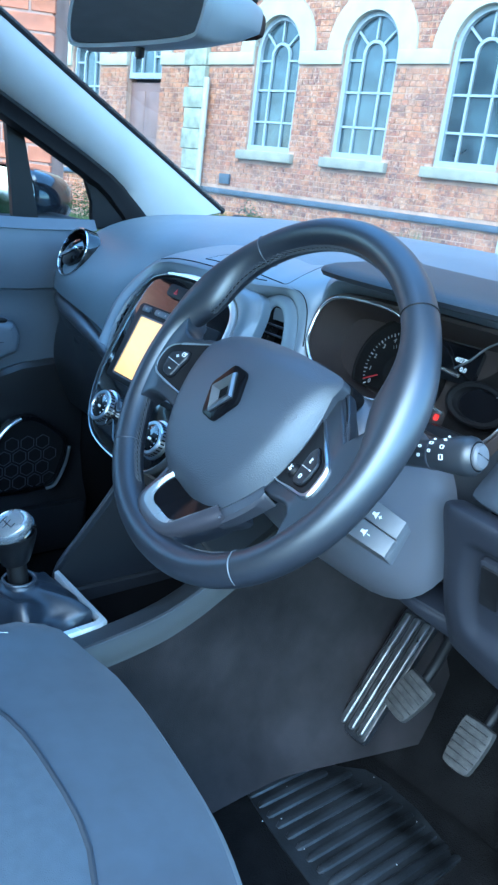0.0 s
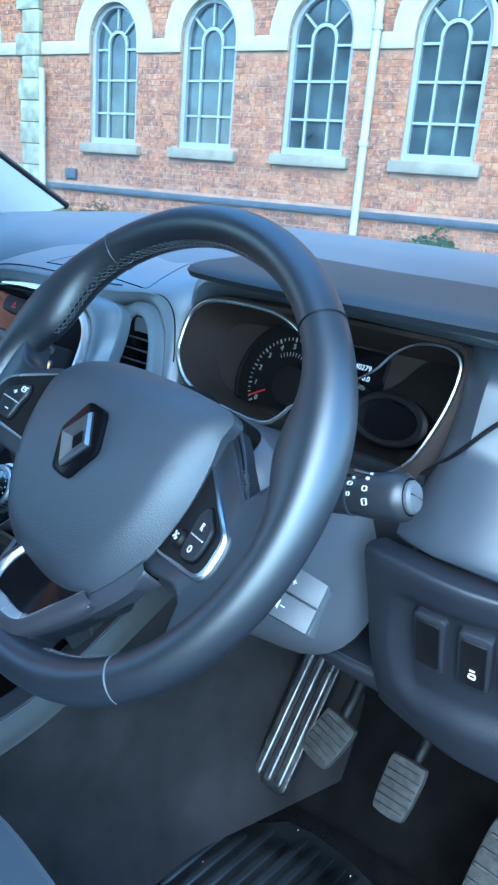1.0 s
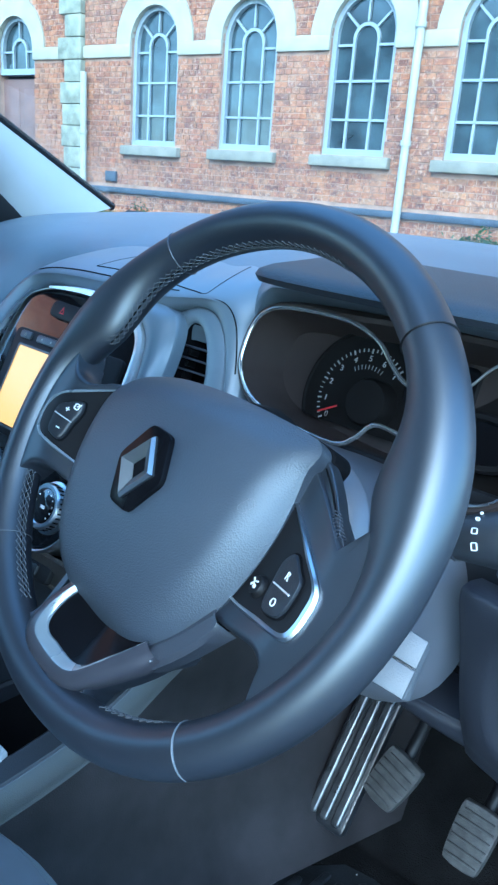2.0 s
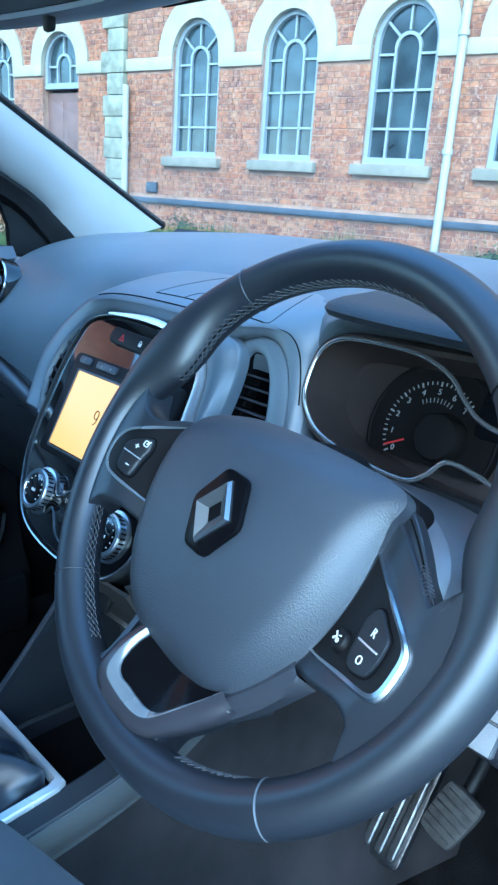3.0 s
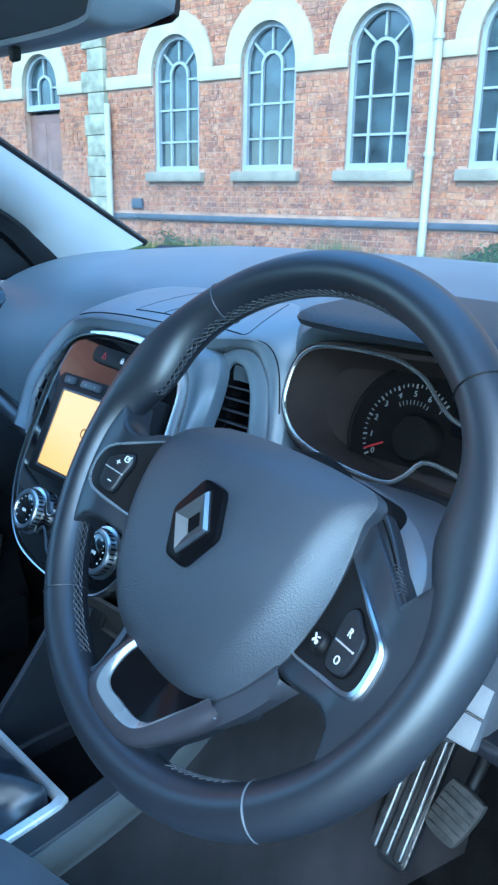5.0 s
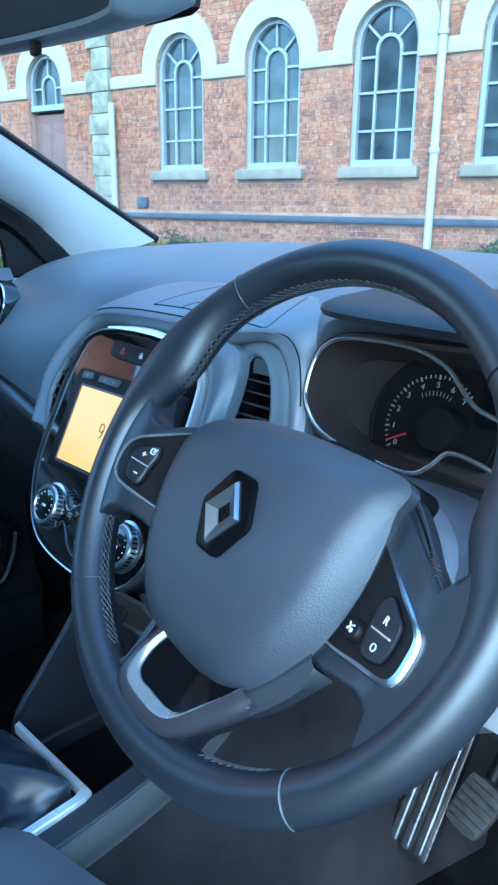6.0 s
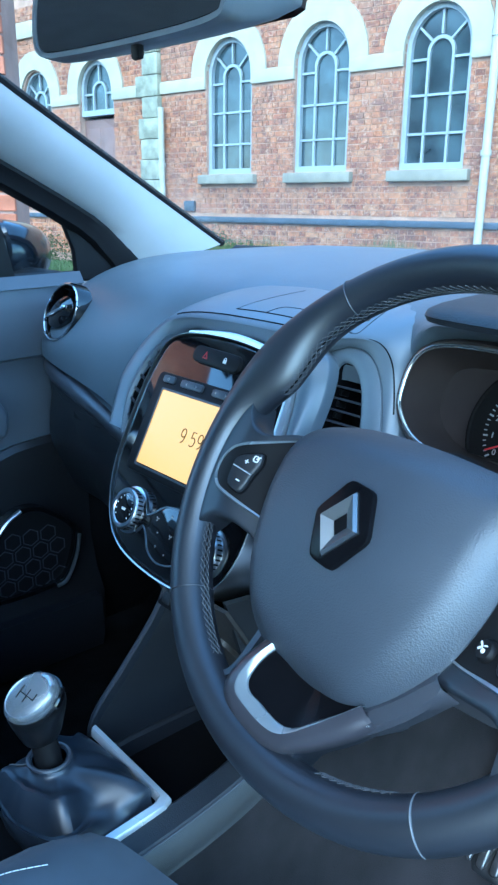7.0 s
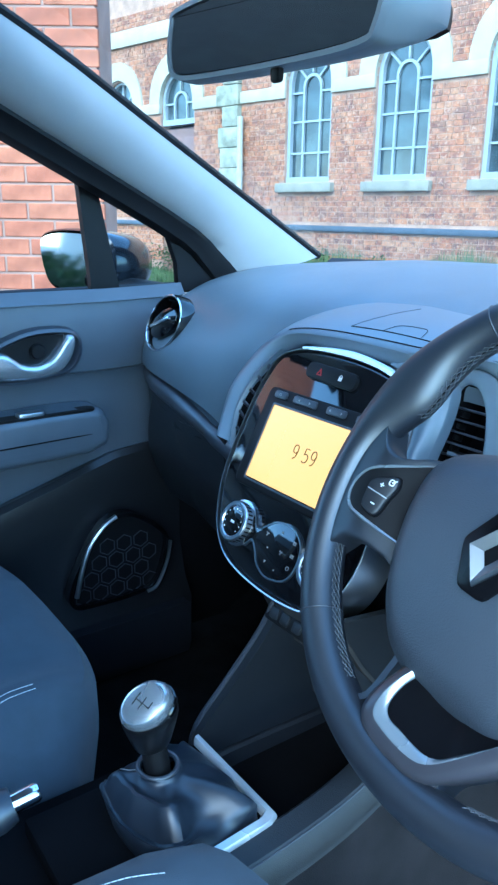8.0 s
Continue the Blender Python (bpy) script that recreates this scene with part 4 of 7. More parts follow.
# round side vents
def round_vent(x, y, z, u, v):
    m = basis((x, y, z), u, v)
    vent_ = part("round_vent", loft([[(p[0], p[1], h) for p in circle(r, 40)] for r, h in ((0.051, -0.02), (0.051, 0.002), (0.0495, 0.006), (0.046, 0.006), (0.043, 0.0), (0.042, -0.03))], True), GLOSS, dash, "gloss black round air vent with chrome grip", m=m)
    part("chrome_ring", tube([(0.0485 * math.cos(q), 0.0485 * math.sin(q), 0.006) for q in (2 * math.pi * i / 40 for i in range(40))], 0.0016, 8, True), CHROME, vent_, m=m)
    part("vent_barrel", dome(circle(0.043, 32), [(1.0, -0.03), (1.0, -0.028)]), VOID, vent_, m=m)
    part("vent_flap", dome([(q[0], q[1] * 0.72) for q in circle(0.039, 32)], [(1.0, -0.02), (1.0, -0.004), (0.9, 0.006), (0.5, 0.012)]), GLOSS, vent_, "gloss black vent flap", m=m @ Matrix.Rotation(radians(25), 4, "Z"))
    part("flap_grip", box((0, 0, 0.012), (0.05, 0.006, 0.008), 0.002), CHROME, vent_, m=m @ Matrix.Rotation(radians(25), 4, "Z"))


round_vent(-0.546, 0.2415, 0.990, (1, 0.02, 0), (0.2, 0.3, 1))
round_vent(0.594, 0.170, 0.962, (0.9, -0.35, 0), (0.0, 0.3, 1))
# Thin black tube drawn as the shade in the panel's groove.
part("panel_groove_line", tube(curve([(0.462, 0.196, 0.948), (0.480, 0.190, 0.964), (0.500, 0.183, 0.983), (0.520, 0.184, 1.006), (0.545, 0.192, 1.028), (0.58, 0.21, 1.045)], 24), [0.0006 + 0.0012 * min(1, i / 8) for i in range(24)], 8), BLACK, dash, "black line for the shaded groove beside the instruments")

# centre stack
STK = basis((0, 0.09, 0.84), (1, 0, 0), (0, 0.5, 1))
SK = math.sqrt(1.25)


def stk(pts):
    return [(x, (z - 0.84) * SK) for x, z in pts]


so = [(p.x, p.y) for p in (q.to_3d() for q in curve([(*q, 0) for q in stk([(-0.105, 1.0175), (-0.058, 1.0205), (-0.012, 1.0195), (0.03, 1.0135), (0.058, 1.003), (0.073, 0.985), (0.077, 0.95), (0.082, 0.91), (0.088, 0.87), (0.088, 0.84), (0.078, 0.812), (0.055, 0.792), (0.02, 0.785), (-0.025, 0.784), (-0.071, 0.788), (-0.104, 0.797), (-0.129, 0.815), (-0.147, 0.842), (-0.157, 0.872), (-0.1585, 0.91), (-0.157, 0.955), (-0.150, 0.986), (-0.138, 1.007)])], 92, True))]
stack = part("console_face", prism(so, -0.05, 0.0, 0.004, 2), GLOSS, dash, "piano black centre console face", m=STK)
part("stack_trim", loft([[(p[0], p[1], h) for p in o] for o, h in ((inset(so, -0.0035), -0.045), (inset(so, -0.0035), 0.0005), (inset(so, -0.0026), 0.0018), (inset(so, -0.0012), 0.0012), (inset(so, -0.0012), -0.01))], True), SATIN, stack, "satin silver edge trim", m=STK)
far_side = [p for p in inset(so, -0.0042)[52:86]]
part("stack_side", loft([[(p[0], p[1], h) for p in far_side] for h in (-0.0005, -0.022, -0.045)]), BLACK, stack, "dark flank of the console face", m=STK)
# broad silver flank
arc = [(p.x, p.y) for p in (q.to_3d() for q in curve([(*q, 0) for q in stk([(-0.11, 1.0205), (-0.058, 1.0235), (-0.012, 1.0225), (0.032, 1.0165), (0.060, 1.006), (0.076, 0.987), (0.0805, 0.95), (0.085, 0.91), (0.091, 0.87)])], 34))]
part("silver_flank", loft([[(p[0] + ox * (i / 33), p[1] + oy * (1 - i / 33) * min(1, 0.25 + i / 9), h * min(1, 0.3 + i / 9)) for i, p in enumerate(arc)] for ox, oy, h in ((-0.003, -0.003, 0.004), (0.004, 0.003, 0.005), (0.010, 0.006, 0.003), (0.012, 0.007, -0.014))]), SILVER, stack, "bright silver flank of the console face", m=STK)
BM = STK @ Matrix.Translation((-0.031, (0.9195 - 0.84) * SK, 0))
scr = part("media_unit", prism(rounded(0.200, 0.120, 0.008), -0.002, 0.005, 0.002), BLACK, stack, "black touchscreen media unit", m=BM)
part("screen_well", ring(rounded(0.162, 0.094, 0.003), rounded(0.158, 0.090, 0.003), 0.004, 0.0068), PLAST2, scr, m=BM @ Matrix.Translation((-0.002, -0.005, 0)))
disp = part("screen", prism(rounded(0.158, 0.088, 0.002), 0.003, 0.0058), SCREEN, scr, "lit amber display showing the time", smooth=False, m=BM @ Matrix.Translation((-0.002, -0.0045, 0)))
NINE = curve([(0.0036, 0.0104), (0.0028, 0.0078), (0.0, 0.0066), (-0.0028, 0.0080), (-0.0037, 0.0112), (-0.0027, 0.0146), (0.0, 0.0160), (0.0028, 0.0144), (0.0037, 0.0108), (0.0034, 0.0066), (0.0020, 0.0022), (-0.0012, 0.0)], 30)
FIVE = [Vector((*q, 0)) for q in ((0.0032, 0.0158), (-0.0026, 0.0158), (-0.0032, 0.0088))] + curve([(-0.0032, 0.0088, 0), (0.0004, 0.0098, 0), (0.0034, 0.0078, 0), (0.0038, 0.0046, 0), (0.0022, 0.0012, 0), (-0.0010, 0.0, 0), (-0.0036, 0.0012, 0)], 18)
for x, stroke in ((-0.0165, NINE), (0.0015, FIVE), (0.0135, NINE)):
    part("clock_digit", tube([Vector((p[0], p[1], 0)) for p in stroke], 0.0006, 6), INK, disp, m=BM @ Matrix.Translation((x, -0.010, 0.0060)))
for x, w in ((-0.075, 0.022), (-0.032, 0.04), (0.02, 0.03), (0.062, 0.022)):
    part("media_button", prism(rounded(w, 0.009, 0.003), 0.004, 0.0075, 0.001), PLAST2, scr, m=BM @ Matrix.Translation((x, 0.0525, 0)))
    part("button_icon", ring(circle(0.0018, 12), circle(0.0011, 12), 0.0074, 0.0079) if w < 0.025 else join(*[prism([(s_ * 0.008, -0.0016), (s_ * 0.008, 0.0016), (s_ * 0.0105, 0.0)], 0.0074, 0.0079) for s_ in (-1, 1)]), PRINTG, scr, smooth=False, m=BM @ Matrix.Translation((x, 0.0525, 0)))
HZ = STK @ Matrix.Translation((-0.044, (0.9995 - 0.84) * SK, 0)) @ Matrix.Rotation(radians(-2), 4, "Z")
hz = part("hazard_panel", prism(rounded(0.082, 0.019, 0.008), -0.001, 0.0045, 0.0015), BLACK, stack, "black hazard and lock button bar", m=HZ)
part("hazard_mark", ring([(-0.022, -0.004), (-0.013, -0.004), (-0.0175, 0.0045)], [(-0.0200, -0.0027), (-0.0150, -0.0027), (-0.0175, 0.002)], 0.0044, 0.0049), REDP, hz, smooth=False, m=HZ)
part("lock_mark", join(box((0.017, -0.001, 0.0047), (0.005, 0.004, 0.0006)), ring([(q[0] + 0.017, q[1] + 0.0015) for q in circle(0.002, 12)], [(q[0] + 0.017, q[1] + 0.0015) for q in circle(0.0014, 12)], 0.0044, 0.005)), WHITEP, hz, smooth=False, m=HZ)


def climate_knob(x, z, name):
    m = STK @ Matrix.Translation((x, (z - 0.84) * SK, 0))
    k = part("climate_knob", loft([[(p[0], p[1], h) for p in circle(r, 40)] for r, h in ((0.027, -0.002), (0.027, 0.002), (0.0235, 0.003), (0.0235, 0.011), (0.022, 0.013), (0.0185, 0.013), (0.0175, 0.0118))], True), SATIN, stack, "satin ringed rotary climate knob", m=m)
    part("knob_cap", dome(circle(0.018, 32), [(1.0, 0.008), (1.0, 0.0115), (0.9, 0.0122)]), GLOSS, k, m=m)
    part("knurl", join(*[prism([(0.0241 * math.cos(a + d), 0.0241 * math.sin(a + d)) for d in (-0.04, 0.04)] + [(0.0230 * math.cos(a), 0.0230 * math.sin(a))], 0.004, 0.0105) for a in (2 * math.pi * i / 30 for i in range(30))]), BLACK, k, smooth=False, m=m)
    ticks = []
    for i in range(11):
        a = radians(220 - 26 * i)
        ticks.append(prism([(0.0145 * math.cos(a) + dx, 0.0145 * math.sin(a) + dy) for dx, dy in ((-0.0008, -0.0008), (0.0008, -0.0008), (0.0008, 0.0008), (-0.0008, 0.0008))], 0.0120, 0.0126))
    for bm_ in ticks:
        part("tick_mark", bm_, WHITEP, k, smooth=False, m=m)
    part("pointer", box((0, -0.001, 0.0124), (0.007, 0.003, 0.0006)), WHITEP, k, smooth=False, m=m)


climate_knob(-0.094, 0.829, "l")
climate_knob(0.048, 0.828, "r")
wave = stk([(-0.074, 0.844), (-0.063, 0.834), (-0.053, 0.836), (-0.034, 0.848), (-0.008, 0.8495), (0.011, 0.839), (0.016, 0.82), (0.008, 0.803), (-0.018, 0.796), (-0.04, 0.802), (-0.052, 0.814), (-0.063, 0.821), (-0.074, 0.812)])
wv = [(p.x, p.y) for p in curve([(*q, 0) for q in wave], 52, True)]
bp_ = part("button_pod", prism(wv, -0.001, 0.003, 0.001), GLOSS, stack, "black climate button cluster", m=STK)
part("pod_trim", loft([[(p[0], p[1], h) for p in o] for o, h in ((inset(wv, -0.001), 0.0), (inset(wv, -0.001), 0.0035), (inset(wv, 0.0006), 0.0035), (inset(wv, 0.0006), 0.0))], True), SATIN, bp_, m=STK)
for bx, bz, kind in ((-0.042, 0.834, "fan"), (-0.02, 0.842, "up"), (0.003, 0.838, "bars"), (-0.034, 0.822, "dot"), (-0.012, 0.824, "fan"), (-0.03, 0.809, "down"), (-0.012, 0.806, "dot"), (0.006, 0.814, "ring"), (0.006, 0.826, "bars")):
    bm_ = {"up": lambda: prism([(-0.0016, -0.0012), (0.0016, -0.0012), (0, 0.0016)], 0.003, 0.0036),
           "down": lambda: prism([(-0.0016, 0.0012), (0.0016, 0.0012), (0, -0.0016)], 0.003, 0.0036),
           "dot": lambda: prism(circle(0.0009, 10), 0.003, 0.0036),
           "ring": lambda: ring(circle(0.0024, 16), circle(0.0017, 16), 0.003, 0.0036),
           "bars": lambda: join(*[box((0, d, 0.0033), (0.0052, 0.0007, 0.0006)) for d in (-0.0014, 0, 0.0014)]),
           "fan": lambda: join(*[prism([(0.0005 * math.cos(q + 1.6), 0.0005 * math.sin(q + 1.6)), (0.0026 * math.cos(q - 0.3), 0.0026 * math.sin(q - 0.3)), (0.0026 * math.cos(q + 0.4), 0.0026 * math.sin(q + 0.4))], 0.003, 0.0036) for q in (0.3, 2.4, 4.5)])}[kind]()
    part("button_mark", bm_, PRINTG, bp_, smooth=False, m=STK @ Matrix.Translation((bx, (bz - 0.84) * SK, 0)))

# shell round the console face and the air vent: inner edge, crest and foot of its rounded border
def on_stack(x, z, h=0.0):
    return STK @ Vector((x, (z - 0.84) * SK, h))


inner3 = curve([on_stack(x, z, -0.010) for x, z in ((-0.180, 0.900), (-0.194, 0.930), (-0.195, 0.950), (-0.187, 0.976), (-0.171, 1.000), (-0.150, 1.019), (-0.125, 1.0275), (-0.080, 1.0285), (-0.03, 1.0295), (0.02, 1.027), (0.050, 1.024))]
               + [(0.074, 0.196, 1.025), (0.095, 0.203, 1.029), (0.115, 0.209, 1.032), (0.136, 0.208, 1.028), (0.153, 0.203, 1.014), (0.164, 0.197, 0.994), (0.174, 0.187, 0.965), (0.180, 0.175, 0.930), (0.183, 0.165, 0.90)], 96)
mid3 = curve([(-0.214, 0.128, 0.898), (-0.226, 0.148, 0.932), (-0.226, 0.158, 0.955), (-0.214, 0.172, 0.983), (-0.192, 0.184, 1.010), (-0.162, 0.190, 1.0295), (-0.127, 0.192, 1.0375), (-0.080, 0.193, 1.041), (-0.03, 0.193, 1.0418), (0.02, 0.193, 1.0415), (0.055, 0.195, 1.0405),
              (0.085, 0.201, 1.041), (0.108, 0.206, 1.0425), (0.130, 0.211, 1.0435), (0.152, 0.213, 1.040), (0.168, 0.210, 1.026), (0.177, 0.204, 1.000), (0.185, 0.194, 0.966), (0.190, 0.180, 0.930), (0.193, 0.170, 0.90)], 96)
outer3 = curve([(-0.290, 0.205, 0.880), (-0.280, 0.205, 0.930), (-0.266, 0.222, 0.972), (-0.245, 0.238, 1.006), (-0.212, 0.255, 1.034), (-0.168, 0.272, 1.052), (-0.125, 0.285, 1.062), (-0.080, 0.29, 1.0655), (-0.03, 0.29, 1.067), (0.02, 0.29, 1.0675), (0.055, 0.29, 1.068),
                (0.085, 0.29, 1.0685), (0.110, 0.285, 1.0695), (0.135, 0.283, 1.070), (0.165, 0.275, 1.069), (0.178, 0.252, 1.046), (0.1815, 0.232, 1.01), (0.188, 0.210, 0.966), (0.193, 0.195, 0.930), (0.196, 0.185, 0.90)], 96)
rows = []
for i_, (a_, b_, c_) in enumerate(zip(inner3, mid3, outer3)):
    away = (b_ - a_).normalized()
    rows.append(curve([a_ - away * 0.002 + Vector((0, 0.012, -0.004)), a_, a_ * 0.5 + b_ * 0.5 + Vector((0, -0.0022, 0.0012)), b_, b_ * 0.6 + c_ * 0.4 + Vector((0, -0.002, 0.003)), c_, c_ + (Vector((0, 0.05, 0.008)) if i_ < 72 else Vector((-0.006, 0.02, -0.002)))], 20))
part("console_shell", thicken(loft(rows), 0.004), DASHLIT, dash, "lightened blue-grey shell round the console face and vent")
part("shell_groove", tube([p * 0.25 + q * 0.75 + Vector((0, -0.0012, 0.0012)) for p, q in zip(inner3[52:84], mid3[52:84])], [0.0004 + 0.0004 * min(1, i / 10) for i in range(32)], 6), VOID, dash)
part("shell_seam", tube([p + Vector((0, 0.004, 0.0026)) for p in mid3[26:56]], 0.0006, 6), VOID, dash)

# narrow vent down the far side of the console face
gap_in = [on_stack(x, z, -0.020) for x, z in ((-0.150, 0.890), (-0.158, 0.912), (-0.158, 0.94), (-0.156, 0.962), (-0.149, 0.988), (-0.138, 1.008), (-0.118, 1.019))]
gap_out = [on_stack(x, z, -0.012) for x, z in ((-0.179, 0.898), (-0.193, 0.930), (-0.194, 0.950), (-0.187, 0.976), (-0.171, 1.000), (-0.150, 1.020), (-0.125, 1.027))]
gi, go = curve(gap_in, 30), curve(gap_out, 30)
lv = part("air_vent", loft([[p + Vector((0, 0.03, 0)) for p in gi], [p * 0.5 + q * 0.5 + Vector((0, 0.035, 0)) for p, q in zip(gi, go)], [q + Vector((0.001, 0.002, 0)) for q in go]]), VOID, dash, "narrow slatted air vent beside the console face")
part("vent_lip", loft([[q + Vector((0.0035, -0.001, 0.0)) for q in go[:24]], [q + Vector((0.0, -0.005, 0.001)) for q in go[:24]], [q + Vector((-0.006, -0.003, 0.001)) for q in go[:24]], [q + Vector((-0.010, 0.004, 0.0)) for q in go[:24]]]), DASH, lv)
for i in (3, 6, 9, 12, 15, 18):
    part("slat", tube([gi[i] + Vector((0, 0.004, -0.002)), go[i] + Vector((0.004, -0.001, 0.002))], 0.0013, 6, flat=2.0), PLAST2, lv)

# air vent towards the driver
CLU = basis((0, 0.2, 1.0), (1, 0, 0), (0, 0.35, 1))
CK = math.sqrt(1 + 0.35 ** 2)


def clu(pts):
    return [(x, (z - 1.0) * CK) for x, z in pts]


def around(pts, n=72):
    """A closed outline resampled by direction from the vent's middle."""
    dense = curve([(*q, 0) for q in clu(pts)], 400, True)
    cx, cy = 0.121, clu([(0, 0.972)])[0][1]
    out = []
    for i in range(n):
        a = 2 * math.pi * i / n
        out.append(min(dense, key=lambda p: abs(((math.atan2(p.y - cy, p.x - cx) - a + math.pi) % (2 * math.pi)) - math.pi)))
    return [(p.x, p.y) for p in out]


v_in = around([(0.1035, 1.009), (0.108, 1.0150), (0.116, 1.0155), (0.1245, 1.012), (0.1325, 1.003), (0.1385, 0.993), (0.1430, 0.980), (0.147, 0.965), (0.150, 0.945), (0.149, 0.928), (0.096, 0.925), (0.096, 0.945), (0.0975, 0.957), (0.1, 0.978), (0.1015, 0.997)])
v_out = around([(0.082, 1.020), (0.096, 1.0285), (0.115, 1.0315), (0.136, 1.0275), (0.152, 1.0140), (0.163, 0.994), (0.172, 0.965), (0.179, 0.930), (0.182, 0.90), (0.095, 0.89), (0.084, 0.93), (0.080, 0.97), (0.079, 1.0)])


def ring_between(f, d=0.0):
    return [(a[0] * (1 - f) + b[0] * f, a[1] * (1 - f) + b[1] * f, d) for a, b in zip(v_in, v_out)]


vent = part("air_vent", loft([ring_between(1.0, -0.003), ring_between(0.93, 0.0005), ring_between(0.75, 0.0026), ring_between(0.45, 0.0034), ring_between(0.18, 0.0032), ring_between(0.06, 0.0022), ring_between(0.0, 0.0)], True), DASHLIT, dash, "dark slatted air vent in a blue-grey surround", m=CLU)
part("vent_well", loft([ring_between(0.0, 0.0), ring_between(-0.04, -0.006), ring_between(-0.08, -0.045)], True), VOID, vent, m=CLU)
part("vent_back", prism([q[:2] for q in ring_between(-0.05)], -0.05, -0.045), VOID, vent, m=CLU)
part("vent_flap", loft([[(x, y, h) for x, y in clu([(0.1025, z), (0.109, z + 0.0006), (0.118, z + 0.0004), (0.1285 + dx, z)])] for z, dx, h in ((1.0140, -0.006, -0.002), (1.008, 0.0, -0.005), (1.0005, 0.005, -0.009))]), DASHLIT, vent, m=CLU)
for z in (0.994, 0.983, 0.972, 0.961, 0.950, 0.939):
    x1 = 0.1375 + (0.994 - z) * 0.22
    part("slat", box(((0.0985 + x1) / 2, (z - 1.0) * CK, -0.012), (x1 - 0.0985, 0.0020, 0.020), 0.0006), PLAST2, vent, m=CLU)
    part("slat_pivot", box((0.104, (z - 1.0) * CK - 0.005, -0.016), (0.004, 0.006, 0.012), 0.0008), BLACK, vent, m=CLU)
part("slat_tab", box((0.122, clu([(0, 0.952)])[0][1], -0.001), (0.020, 0.0035, 0.010), 0.001), SATIN, vent, m=CLU)
# convex cheek between the silver flank and the vent
ck_in = curve([on_stack(x, z, 0.002) for x, z in ((0.030, 1.0235), (0.056, 1.0165), (0.075, 1.0055), (0.086, 0.990), (0.0925, 0.96), (0.0945, 0.92), (0.091, 0.87))], 36)
ck_out = curve([CLU @ Vector((x, (z - 1.0 - 0.33 * h) * CK, h)) for x, z, h in ((0.062, 1.030, 0.013), (0.083, 1.0265, 0.014), (0.0985, 1.0215, 0.015), (0.1065, 1.010, 0.016), (0.1095, 0.995, 0.017), (0.1095, 0.975, 0.018), (0.1065, 0.945, 0.020), (0.101, 0.90, 0.022))], 36)
part("shell_cheek", thicken(loft([curve([a_ + Vector((0, 0.006, 0)), a_, a_ * 0.55 + b_ * 0.45 + Vector((0.001, -0.0045, 0.002)), b_ * 0.9 + a_ * 0.1 + Vector((0, -0.0015, 0.0005)), b_, b_ + Vector((-0.001, 0.014, -0.003))], 14) for a_, b_ in zip(ck_in, ck_out)]), 0.002), DASHLIT, dash, "smooth blue-grey cheek beside the silver flank")

# tray lid in the dash top
SHELL = rows


def on_shell(x, y, lift=0.0002):
    """The point of the shell's upper side over x, y."""
    best = -1.0
    for r0, r1 in zip(SHELL, SHELL[1:]):
        for k in range(len(r0) - 1):
            for a, b, c in ((r0[k], r0[k + 1], r1[k + 1]), (r0[k], r1[k + 1], r1[k])):
                if max(a.x, b.x, c.x) < x or min(a.x, b.x, c.x) > x or max(a.y, b.y, c.y) < y or min(a.y, b.y, c.y) > y:
                    continue
                det = (b.y - c.y) * (a.x - c.x) + (c.x - b.x) * (a.y - c.y)
                if abs(det) < 1e-12:
                    continue
                u = ((b.y - c.y) * (x - c.x) + (c.x - b.x) * (y - c.y)) / det
                v = ((c.y - a.y) * (x - c.x) + (a.x - c.x) * (y - c.y)) / det
                if u > -1e-6 and v > -1e-6 and u + v < 1.000001:
                    best = max(best, u * a.z + v * b.z + (1 - u - v) * c.z)
    return Vector((x, y, (best if best > 0 else 1.067) + lift))


def seam_on_shell(name, pts, r):
    path = curve([(*q, 0) for q in pts], 40)
    part(name, tube([on_shell(p.x, p.y) for p in path], r, 6), VOID, dash)


seam_on_shell("tray_seam", [(-0.064, 0.212), (-0.02, 0.213), (0.03, 0.212), (0.08, 0.211), (0.112, 0.2095)], 0.0007)
seam_on_shell("tray_seam", [(-0.064, 0.212), (-0.056, 0.24), (-0.046, 0.268), (-0.034, 0.29)], 0.0002)
seam_on_shell("tray_seam", [(0.112, 0.2095), (0.1185, 0.214), (0.1175, 0.24), (0.110, 0.278)], 0.0003)
seam_on_shell("latch_outline", [(-0.016, 0.2135), (-0.010, 0.228), (0.0, 0.2325), (0.018, 0.233), (0.031, 0.2305), (0.038, 0.2135)], 0.00035)

# instrument cluster
left_lobe = clu([(0.182, 1.0), (0.185, 1.028), (0.2, 1.043), (0.231, 1.048), (0.285, 1.047), (0.318, 1.037), (0.338, 1.022), (0.354, 1.014)])
whole = clu([(0.182, 1.0), (0.185, 1.028), (0.2, 1.043), (0.231, 1.048), (0.285, 1.048), (0.34, 1.05), (0.42, 1.05), (0.455, 1.05), (0.474, 1.044), (0.476, 1.02), (0.471, 0.993), (0.459, 0.962), (0.44, 0.946), (0.415, 0.942), (0.38, 0.945), (0.31, 0.950), (0.25, 0.956), (0.211, 0.966), (0.19, 0.982)])
wo = [(p.x, p.y) for p in curve([(*q, 0) for q in whole], 80, True)]
clus = part("instrument_binnacle", loft([[(p[0], p[1], h) for p in q] for q, h in ((inset(wo, -0.02), -0.03), (inset(wo, -0.004), 0.0), (wo, -0.002), (inset(wo, 0.004), -0.03), (inset(wo, 0.01), -0.055))], True), BINNACLE, dash, "dark instrument binnacle with chrome rims", m=CLU)
